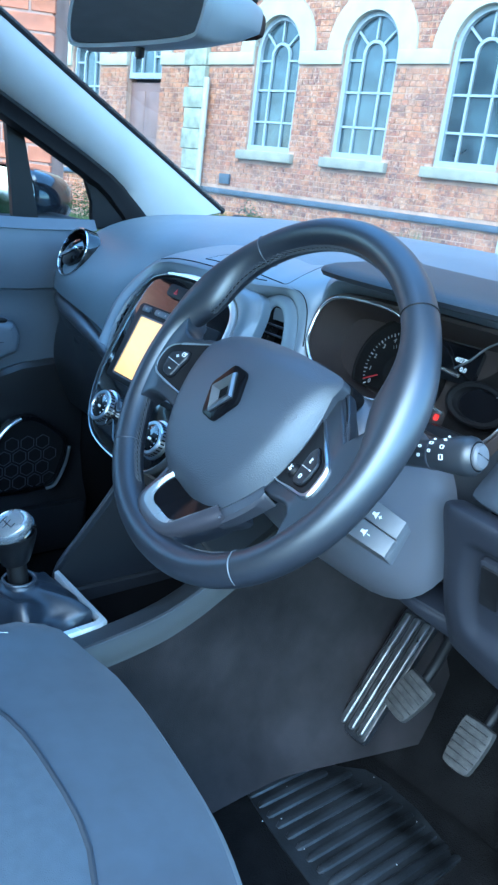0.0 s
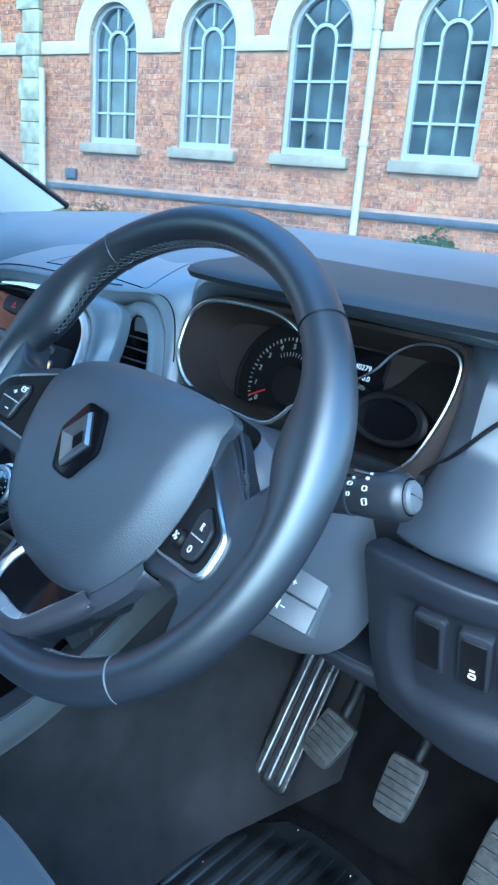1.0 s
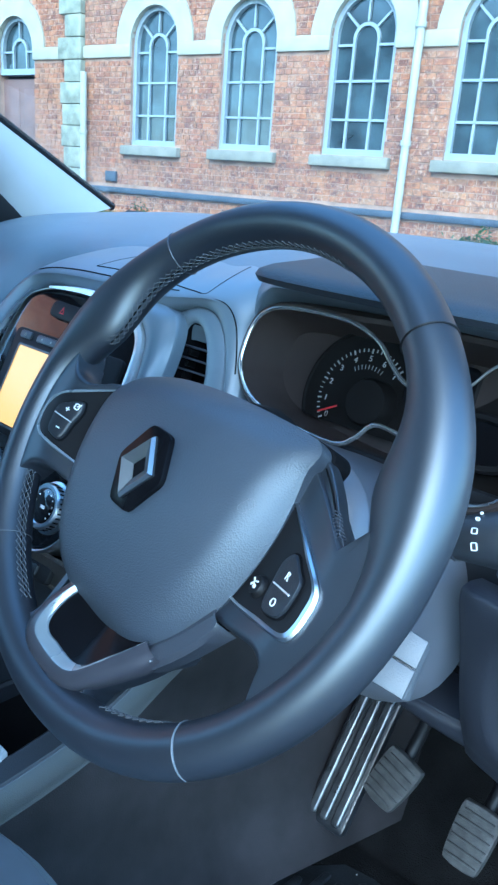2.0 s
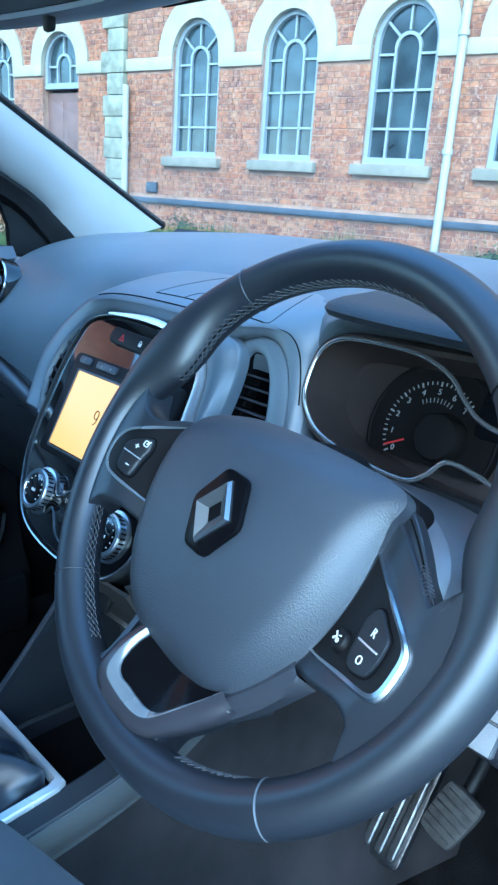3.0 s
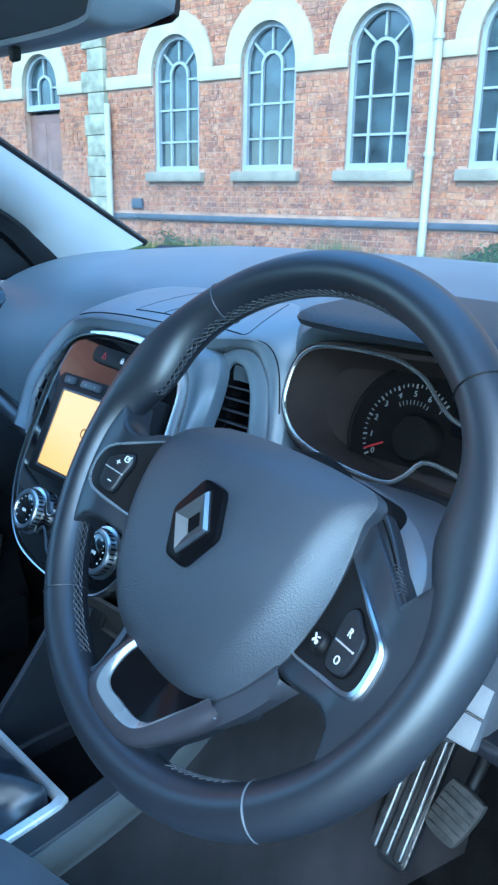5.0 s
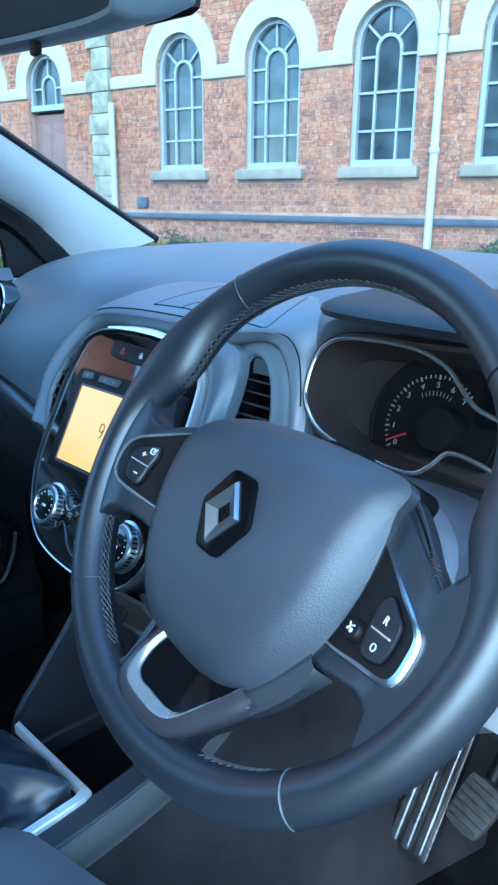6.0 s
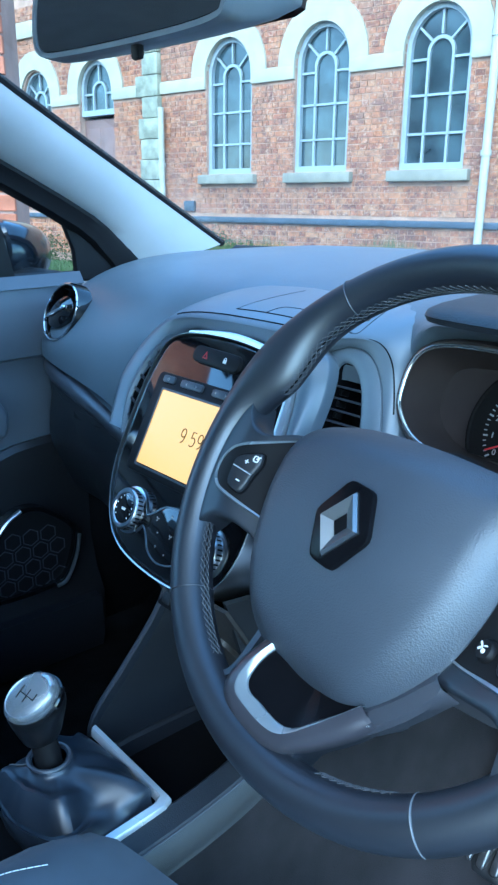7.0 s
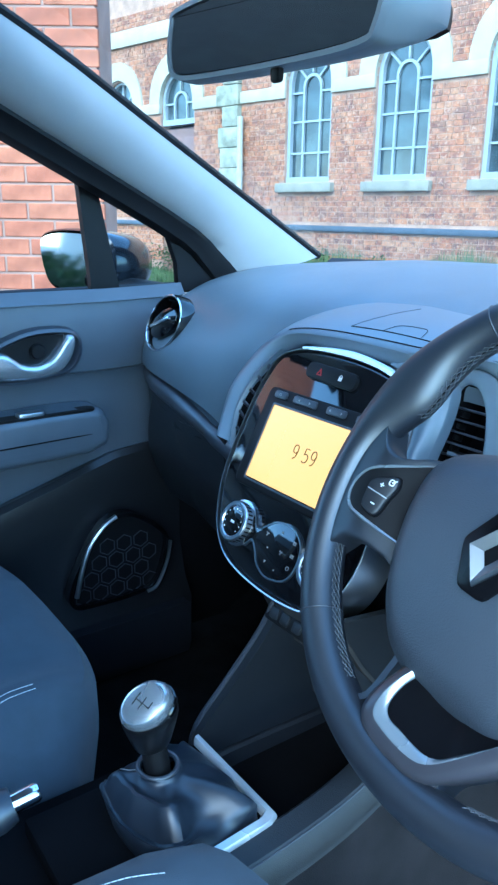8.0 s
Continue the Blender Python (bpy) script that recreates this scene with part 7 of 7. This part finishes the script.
for kk, (f, h, fold) in enumerate(curve(LEV, 34)):
    k = kk / 3
    row = []
    mix = min(1, k / 8)
    for i, p in enumerate(gso):
        c = (0.012, -0.066)
        ang = math.atan2(p[1] - c[1], p[0] - c[0])
        sq = math.hypot(p[0] - c[0], p[1] - c[1])
        rad = sq * (1 - mix) + 0.08 * mix
        # creases running from the neck to the corners, sagging panels between them
        crease = sum(amp * math.exp(-(((math.degrees(ang) - at + 180) % 360 - 180) / wd) ** 2) for at, amp, wd in ((38, 0.013, 12), (8, -0.006, 16), (-22, 0.010, 12), (-120, 0.012, 12), (165, 0.010, 16), (115, -0.006, 24)))
        ripple = 0.0006 * math.sin(ang * 9 + k * 1.1) + 0.005 * noise.noise(Vector((math.cos(ang) * 3.1, math.sin(ang) * 3.1, k * 0.35)))
        rr = rad * f + fold * (crease + ripple)
        slide = (k / 11) ** 1.2
        # two lapping folds on the near side
        lap = math.exp(-((((math.degrees(ang) + 70 + 180) % 360) - 180) / 75) ** 4)
        wave_ = 0.009 * math.exp(-((f - 0.55) / 0.1) ** 2) - 0.009 * math.exp(-((f - 0.75) / 0.07) ** 2) + 0.006 * math.exp(-((f - 0.91) / 0.05) ** 2)
        h2 = h + lap * wave_ * (0.75 + 0.5 * math.cos(ang * 1.0 + 0.6))
        row.append((c[0] - 0.012 * slide + rr * math.cos(ang), c[1] - 0.012 * slide + rr * math.sin(ang), h2 + fold * (0.6 * crease)))
    rows.append(row)
part("gaiter", loft(rows, True), GAITER, gear, "folded black leather gaiter")
seam_i = 50
part("gaiter_seam", tube([Vector(r[seam_i]) + Vector((-0.0006, -0.0004, 0.0008)) for r in rows[6:-5]], 0.0007, 6), THREAD2, gear, "stitched gaiter seam")
G0, G1 = Vector((0.0, -0.078, 0.628)), Vector((-0.008, -0.087, 0.715))
gd = (G1 - G0).normalized()
part("gaiter_collar", tube([(0.0205 * math.cos(q), -0.078 + 0.0205 * math.sin(q), 0.6385) for q in (2 * math.pi * i / 28 for i in range(28))], 0.0022, 8, True), PLAST2, gear, "leather collar ring")
part("lever_neck", tube([G0 + gd * k for k in (0.0, 0.02, 0.045)], [0.0135, 0.013, 0.0125], 24), BLACK, gear, "dark lever neck")
GK = basis(G0 + gd * 0.038, (0.93, 0.25, -0.2), (-0.2, 0.93, 0.22))
ko = [(0.0285 * math.cos(q) * 0.34 - 0.0215 * math.sin(q) * 0.94, 0.0285 * math.cos(q) * 0.94 + 0.0215 * math.sin(q) * 0.34) for q in (2 * math.pi * i / 48 for i in range(48))]
knob = part("knob_body", dome(ko, [(0.58, 0.0), (0.64, -0.001), (0.7, 0.004), (0.8, 0.016), (0.92, 0.031), (0.99, 0.042), (0.99, 0.047), (0.94, 0.050)]), KNOBP, gear, "dark grip of the gear knob", m=GK)
KC = GK @ Matrix.Translation((0, 0, 0.0535)) @ Matrix.Rotation(radians(28), 4, "X") @ Matrix.Rotation(radians(4), 4, "Y")
part("knob_gap", dome(ko, [(0.96, -0.008), (0.98, 0.0), (0.9, 0.002)]), GLOSS, knob, m=KC)
part("knob_cap", dome(ko, [(0.90, 0.001), (0.95, 0.003), (0.97, 0.007), (0.95, 0.0115), (0.87, 0.0160), (0.79, 0.0178), (0.77, 0.0175), (0.6, 0.0185), (0.3, 0.0192)]), BRIGHT, knob, "polished chrome knob cap", m=KC)
part("shift_pattern", join(*[box((x, y, 0.0190), (w, h, 0.001)) for x, y, w, h in ((0, 0, 0.017, 0.0009), (-0.008, 0, 0.0009, 0.013), (0, 0, 0.0009, 0.013), (0.008, 0.003, 0.0009, 0.007))]), BLACK, knob, smooth=False, m=KC)
# handbrake
hb = thing("handbrake", "dark handbrake lever with chrome button", "handbrake", (-0.01, -0.4, 0.6))
part("grip", tube(curve([(-0.02, -0.55, 0.615), (-0.01, -0.4, 0.635), (0.003, -0.27, 0.662), (0.008, -0.225, 0.672)], 14), [0.02] * 4 + [0.019] * 8 + [0.017, 0.015], 18), LEATHER, hb, "leather handbrake grip")
part("release_button", tube([(0.008, -0.226, 0.672), (0.011, -0.205, 0.677), (0.0115, -0.202, 0.6778)], [0.009, 0.009, 0.007], 16), CHROME, hb, "chrome release button")
part("grip_seam", tube(curve([(0.0, -0.5, 0.632), (0.012, -0.36, 0.652), (0.02, -0.25, 0.676)], 10), 0.0012, 6), THREAD2, hb)

# ---- seats ----
def seat(cx, name, label, mirrored):
    st = thing("front_seat", label, "car seat", (cx, -0.3, 0.35), "front seats")
    w = 0.272
    ys = [0.0, 0.012, 0.02, 0.02, 0.005, -0.03, -0.09, -0.2, -0.32, -0.45, -0.52]
    zs_ = [-0.16, -0.12, -0.07, -0.035, -0.012, 0.0, 0.004, -0.004, -0.018, -0.03, -0.035]
    rows = []
    for y, z in zip(ys, zs_):
        row = []
        for i in range(25):
            u = -1 + 2 * i / 24
            ed = abs(u) ** 5
            curve_front = -0.08 * abs(u) ** 3.5 - (0 if mirrored else 0.028 * max(0.0, u + 0.45) ** 1.2)
            bol = 0.026 * math.exp(-((abs(u) - 0.82) / 0.16) ** 2) if z > -0.06 else 0
            row.append((cx + w * u * (1 + 0.02 * (z < -0.05)), -0.055 + y + curve_front * max(0.0, 1 + y / 0.35) , 0.638 + z + bol - 0.035 * ed))
        sidel = [(cx - w - 0.012, row[0][1] - 0.005, row[0][2] - 0.04), (cx - w - 0.006, row[0][1] - 0.005, 0.45)]
        sider = [(cx + w + 0.012, row[-1][1] - 0.005, row[-1][2] - 0.04), (cx + w + 0.006, row[-1][1] - 0.005, 0.45)]
        rows.append(list(reversed(sidel)) + row + sider)
    cushion = part("cushion", loft(rows), FABRIC, st, "dark blue-grey fabric seat cushion")
    # insert panel with seam, its front edge bowed
    def top_z(u, y):
        k = [(0.02, -0.035), (0.005, -0.012), (-0.03, 0.0), (-0.09, 0.004), (-0.2, -0.004), (-0.32, -0.018), (-0.45, -0.03), (-0.52, -0.035)]
        z = k[-1][1]
        for (y0, z0), (y1, z1) in zip(k, k[1:]):
            if y1 <= y <= y0:
                z = z0 + (z1 - z0) * (y - y0) / (y1 - y0)
                break
        return 0.638 + z + 0.026 * math.exp(-((abs(u) - 0.82) / 0.16) ** 2) - 0.035 * abs(u) ** 5

    def on_seat(u, y, lift):
        return Vector((cx + w * u, -0.055 + y - 0.08 * abs(u) ** 3.5 * max(0.0, 1 + y / 0.35), top_z(u, y) + lift))

    us = [-0.66 + 1.32 * i / 12 for i in range(13)]
    rows = [[on_seat(u, -0.125 - 0.05 * abs(u / 0.66) ** 3 - d, 0.003 if d else 0.0005) for u in us] for d in (0.0, 0.004, 0.06, 0.14, 0.22, 0.30)]
    part("seat_insert", loft(rows), FABRIC2, cushion, "ribbed fabric centre panel")
    outline = [r[0] for r in reversed(rows)] + rows[0][1:-1] + [r[-1] for r in rows]
    part("insert_piping", tube(outline, 0.003, 8), PIPING, cushion, "dark piped seam")
    def on_seat_at(x, y, lift):
        u = (x - cx) / w
        v = y + 0.055
        for _ in range(12):
            v = y + 0.055 + 0.08 * abs(u) ** 3.5 * max(0.0, 1 + v / 0.35)
        return on_seat(u, v, lift)

    side = 1 if mirrored else -1
    for off in ((0.0, 0.009) if mirrored else (0.0,)):
        st_ = []
        for i in range(18):
            q = []
            for t in (i / 18, i / 18 + 0.048):
                x = cx + side * (0.236 - 0.03 * t - off + 0.012 * t * t * (1 if mirrored else -0.2))
                q.append(on_seat_at(x, -0.235 + 0.093 * t, 0.0012))
            st_.append(tube(q, 0.0004, 5))
        part("seam_stitch", join(*st_), THREAD, cushion, "pale dashed stitching")
    bo = [(p.x, p.y) for p in curve([(-0.24, 0, 0), (-0.25, 0.25, 0), (-0.22, 0.5, 0), (-0.12, 0.6, 0), (0.12, 0.6, 0), (0.22, 0.5, 0), (0.25, 0.25, 0), (0.24, 0, 0)], 40, True)]
    part("backrest", dome(bo, [(0.96, -0.06), (1.0, -0.03), (1.0, 0.03), (0.95, 0.06), (0.7, 0.05)]), FABRIC, st, "dark fabric backrest", m=basis((cx, -0.68, 0.62), (1, 0, 0), (0, -0.35, 1)))
    part("seat_base", box((cx, -0.32, 0.42), (0.42, 0.42, 0.16), 0.02), BLACK, st)
    part("seat_rail", box((cx - 0.18, -0.3, 0.325), (0.04, 0.6, 0.03), 0.004), BLACK, st)
    part("seat_rail", box((cx + 0.18, -0.3, 0.325), (0.04, 0.6, 0.03), 0.004), BLACK, st)


seat(0.335, "driver", "dark blue-grey fabric driver's seat with pale stitching", False)
seat(-0.385, "passenger", "dark fabric passenger seat with pale stitching beside the handbrake", True)

# ---- footwell ----
RIBM = material("worn_footrest_rib", (0.10, 0.10, 0.105), 0.2, 0.6, spec=1.0, var=0.4, scale=60)

def pedal(x, y, z, w, h, name, label, lean, arm_to, turn):
    pd = thing(name, label, "pedal", (x, y, z), "foot pedals")
    m = basis((x, y, z), (1, 0.05, 0.02), (0, lean, 1)) @ Matrix.Rotation(radians(turn), 4, "Z")
    w, h = w * 0.88, h * 0.92
    o = [(p.x, p.y) for p in curve([(-w / 2, h * 0.4, 0), (-w * 0.3, h / 2, 0), (w * 0.3, h / 2, 0), (w / 2, h * 0.4, 0), (w * 0.46, -h * 0.35, 0), (w * 0.3, -h / 2, 0), (-w * 0.3, -h / 2, 0), (-w * 0.46, -h * 0.35, 0)], 40, True)]
    pad = part("pedal_pad", dome(o, [(0.95, -0.008), (1.0, -0.004), (1.0, 0.003), (0.96, 0.006), (0.8, 0.007)]), PEDAL, pd, "worn dusty ribbed rubber pad", m=m)
    for i in range(6):
        yy = -h * 0.36 + i * h * 0.145
        ww = w * (0.76 if i in (0, 5) else 0.9)
        part("pad_rib", box((0, yy, 0.0080), (ww, h * 0.034, 0.004), 0.0008, 1), PEDAL, pad, m=m)
    part("pedal_arm", tube(curve([Vector((x, y + 0.01, z)), Vector((x + 0.006, y + 0.05, z + 0.06)), Vector(arm_to)], 8), 0.008, 10), BLACK, pd)


pedal(0.304, 0.386, 0.486, 0.057, 0.072, "clutch_pedal", "worn ribbed rubber clutch pedal", 0.55, (0.345, 0.46, 0.77), -16)
pedal(0.410, 0.388, 0.478, 0.054, 0.078, "brake_pedal", "worn ribbed rubber brake pedal", 0.55, (0.445, 0.45, 0.77), -3)
pedal(0.53, 0.40, 0.42, 0.05, 0.15, "accelerator_pedal", "long ribbed accelerator pedal", 0.45, (0.545, 0.5, 0.77), -6)
foot = thing("footrest", "slanted footrest with three worn shiny ribs", "footrest", (0.24, 0.4, 0.35))
FP = [Vector((0.2247, 0.369, 0.373)), Vector((0.217, 0.500, 0.536))]
fd = (FP[1] - FP[0]).normalized()
fu = Vector((0.93, 0.0, 0.0))
fu = (fu - fd * fu.dot(fd)).normalized()
FMx = basis((FP[0] + FP[1]) / 2, fu, fd)
fl_ = (FP[1] - FP[0]).length
part("footrest_pad", prism(rounded(0.062, fl_ + 0.01, 0.008), -0.012, 0.0, 0.003), RUBBER, foot, "black rubber footrest pad", m=FMx)
for i in range(3):
    part("metal_rib", prism(rounded(0.0135, fl_ - 0.004, 0.006, 4), -0.002, 0.007, 0.004, 3), RIBM, foot, "worn bright-edged rib", m=FMx @ Matrix.Translation((-0.0185 + i * 0.0185, 0, 0)))
# mat
mat_ = thing("floor_mat", "black ribbed rubber heel mat, scuffed and dusty", "floor mat", (0.36, 0.25, 0.32))
mo_ = [(p.x, p.y) for p in curve([(0.03, 0.10), (0.09, 0.33), (0.2, 0.36), (0.24, 0.405), (0.32, 0.42), (0.5, 0.43), (0.6, 0.4), (0.61, 0.1), (0.6, -0.2), (0.06, -0.2)], 50, True) for p in [p.to_3d()]]
part("mat_base", prism(mo_, 0.316, 0.322, 0.002), CARPET, mat_, "dark mat")
pad_o = [(0.204, 0.188), (0.2, 0.33), (0.235, 0.345), (0.262, 0.378), (0.30, 0.388), (0.36, 0.388), (0.42, 0.375), (0.452, 0.36), (0.462, 0.17), (0.40, 0.165), (0.3, 0.172)]
part("heel_pad", prism(pad_o, 0.320, 0.325, 0.002), HEEL, mat_, "shiny black rubber heel pad")
for i in range(12):
    x0 = 0.214 + i * 0.021
    y1 = 0.318 if i < 2 else (0.35 if i < 4 else 0.372)
    part("pad_ridge", tube([(x0, 0.186, 0.325), (x0, 0.192, 0.327), (x0 + 0.001, 0.26, 0.328), (x0 + 0.002, y1 - 0.006, 0.327), (x0 + 0.002, y1, 0.325)], [0.003, 0.006, 0.0062, 0.006, 0.003], 8, flat=0.7), HEEL, mat_)


crumb_rng = random.Random(9)
tagged(part("crumbs", join(*[box((crumb_rng.uniform(0.2, 0.5), crumb_rng.uniform(0.17, 0.42), 0.3295), (crumb_rng.uniform(0.0008, 0.002), crumb_rng.uniform(0.0008, 0.0016), 0.0012)) for k in range(13)]), WHITEP, smooth=False), "pale crumbs and grit scattered on the mat", "crumbs", kind="stuff")

# ---- brick pier beside the car and its bricks ----
PIER = basis((-2.57, 1.07, 0), (0.588, 0.809, 0), (0, 0, 1))      # x along the face, y up, z towards the car
pier = thing("brick_pier", "new red brick wall end with pale mortar beside the car", "wall", (-3.2, 0.2, 0))
pier_core = part("pier_core", box((-2.0, 1.6, -0.168), (3.98, 3.2, 0.33)), MORTAR2, pier, "pale grey mortar", False, PIER)


def brick_mesh(w, h, d, name, mat, parent_m):
    bm = box((0, 0, 0), (w, h, d), 0.003, 1)
    me = bpy.data.meshes.new(name)
    bm.to_mesh(me)
    bm.free()
    me.materials.append(mat)
    return me


FULL = brick_mesh(0.215, 0.065, 0.03, "brick", BRICKP, None)
HEAD = brick_mesh(0.1025, 0.065, 0.03, "brick", BRICKP, None)
rb = random.Random(7)
for row in range(8, 40):
    z = 0.0375 + row * 0.075
    x = 0.0
    first = row % 2
    k = 0
    while x > -1.6:
        me = HEAD if (first and k == 0) else FULL
        w = 0.1025 if me is HEAD else 0.215
        ob = new("brick", me)
        ob.matrix_world = PIER @ pose(x - w / 2, z, -0.012 + rb.uniform(-0.002, 0.002), rb.uniform(-0.3, 0.3), 0, rb.uniform(-0.3, 0.3))
        ob.parent = pier_core
        x -= w + 0.01
        k += 1

verts, faces = [], []
for row in range(0, 43):
    z = 0.0375 + row * 0.075
    x = 0.0
    k = 0
    while x > -3.9:
        w = 0.1025 if (row % 2 and k == 0) else 0.215
        if row < 8 or row >= 40 or x <= -1.6:
            b = len(verts)
            x0, x1, z0, z1 = x - w, x, z - 0.0325, z + 0.0325
            verts += [(x0, z0, -0.02), (x1, z0, -0.02), (x1, z1, -0.02), (x0, z1, -0.02), (x0 + 0.003, z0 + 0.003, 0.003), (x1 - 0.003, z0 + 0.003, 0.003), (x1 - 0.003, z1 - 0.003, 0.003), (x0 + 0.003, z1 - 0.003, 0.003)]
            faces += [(b + 4, b + 5, b + 6, b + 7), (b, b + 1, b + 5, b + 4), (b + 1, b + 2, b + 6, b + 5), (b + 2, b + 3, b + 7, b + 6), (b + 3, b, b + 4, b + 7)]
        x -= w + 0.01
        k += 1
me = bpy.data.meshes.new("bricks")
me.from_pydata([PIER @ Vector(v) for v in verts], [], faces)
me.materials.append(varied("red_pier_brick_course", [(0.27, 0.08, 0.045), (0.33, 0.11, 0.062), (0.3, 0.088, 0.05)], 0.8, "island", 12, 0.3, 90))
ob = new("bricks", me)
ob.parent = pier_core
tagged(ob, "red bricks of the wall end", kind="stuff")

# ---- bricks of the hall ----
def blocked(z0, z1):
    """Stretches along the wall that a course from z0 to z1 leaves to openings and stone."""
    out = [(-4.53, -4.1)]
    for c in WINS + [-7.34, -5.69]:
        door_here = c == -5.69
        if z1 > (0 if door_here else SILL - 0.01) and z0 < SPRING:
            out.append((c - HALF, c + HALF))
        if z1 > SPRING - 0.02:
            e = (HALF + 0.265) ** 2 - (max(0, z0 - SPRING) / 1.1) ** 2
            if e > 0:
                out.append((c - math.sqrt(e), c + math.sqrt(e)))
        if not door_here and z1 > SILL - 0.14 and z0 < SILL - 0.01:
            out.append((c - 0.55, c + 0.55))
    if (z1 > 2.825 and z0 < 2.98) or (z1 > 0.93 and z0 < 1.0):
        out.append((-20, 20))
    if z1 > 3.995 and z0 < 4.245:
        out.append((-20, -4.5))
    return out


def cut(x0, x1, gaps):
    spans = [(x0, x1)]
    for a, b in gaps:
        spans = [q for p, r in spans for q in ((p, min(r, a)), (max(p, b), r)) if q[1] - q[0] > 0.025]
    return spans


near, far = [], []
rb = random.Random(11)
for row in range(4, 60):
    z = 0.0375 + row * 0.075
    gaps = blocked(z - 0.03, z + 0.03)
    x = -9.0 + (0.11 if row % 2 else 0.0)
    k = row
    while x < 5.6:
        w = (0.1025 if k % 2 == 0 or rb.random() < 0.3 else 0.215) + rb.uniform(-0.012, 0.012)
        for a, b in cut(x, x + w, gaps):
            lift = rb.uniform(-0.004, 0.004)
            (near if (-0.4 < a < 2.0 and 1.0 < z < 3.0) else far).append(((a + b) / 2, z + rb.uniform(-0.003, 0.003), round((b - a) / 0.005) * 0.005, lift))
        x += w + 0.008
        k += 1
for x, z, w, d in near[300:]:
    far.append((x, z, w, d))

verts, faces = [], []
for x, z, w, d in far:
    b = len(verts)
    a0, a1, z0, z1, f = x - w / 2, x + w / 2, z - 0.034, z + 0.034, d * 0.6 - 0.003
    verts += [(a0, z0, -0.02), (a1, z0, -0.02), (a1, z1, -0.02), (a0, z1, -0.02), (a0 + 0.003, z0 + 0.003, f), (a1 - 0.003, z0 + 0.003, f), (a1 - 0.003, z1 - 0.003, f), (a0 + 0.003, z1 - 0.003, f)]
    faces += [(b + 4, b + 5, b + 6, b + 7), (b, b + 1, b + 5, b + 4), (b + 1, b + 2, b + 6, b + 5), (b + 2, b + 3, b + 7, b + 6), (b + 3, b, b + 4, b + 7)]
me = bpy.data.meshes.new("bricks")
me.from_pydata([WALL @ Vector(v) for v in verts], [], faces)
me.materials.append(BRICK)
ob = new("bricks", me)
ob.parent = hall_wall
tagged(ob, "weathered mottled red and orange bricks", kind="stuff")
BRICK_OB = mottled_brick("old_red_brick_single", "object")
meshes = {}
for x, z, w, d in near[:300]:
    if w not in meshes:
        meshes[w] = brick_mesh(w, 0.066, 0.03, "brick", BRICK_OB, None)
    ob = new("brick", meshes[w])
    ob.matrix_world = WALL @ Matrix.Translation((x, z, d * 0.6 - 0.018))
    ob.parent = hall_wall
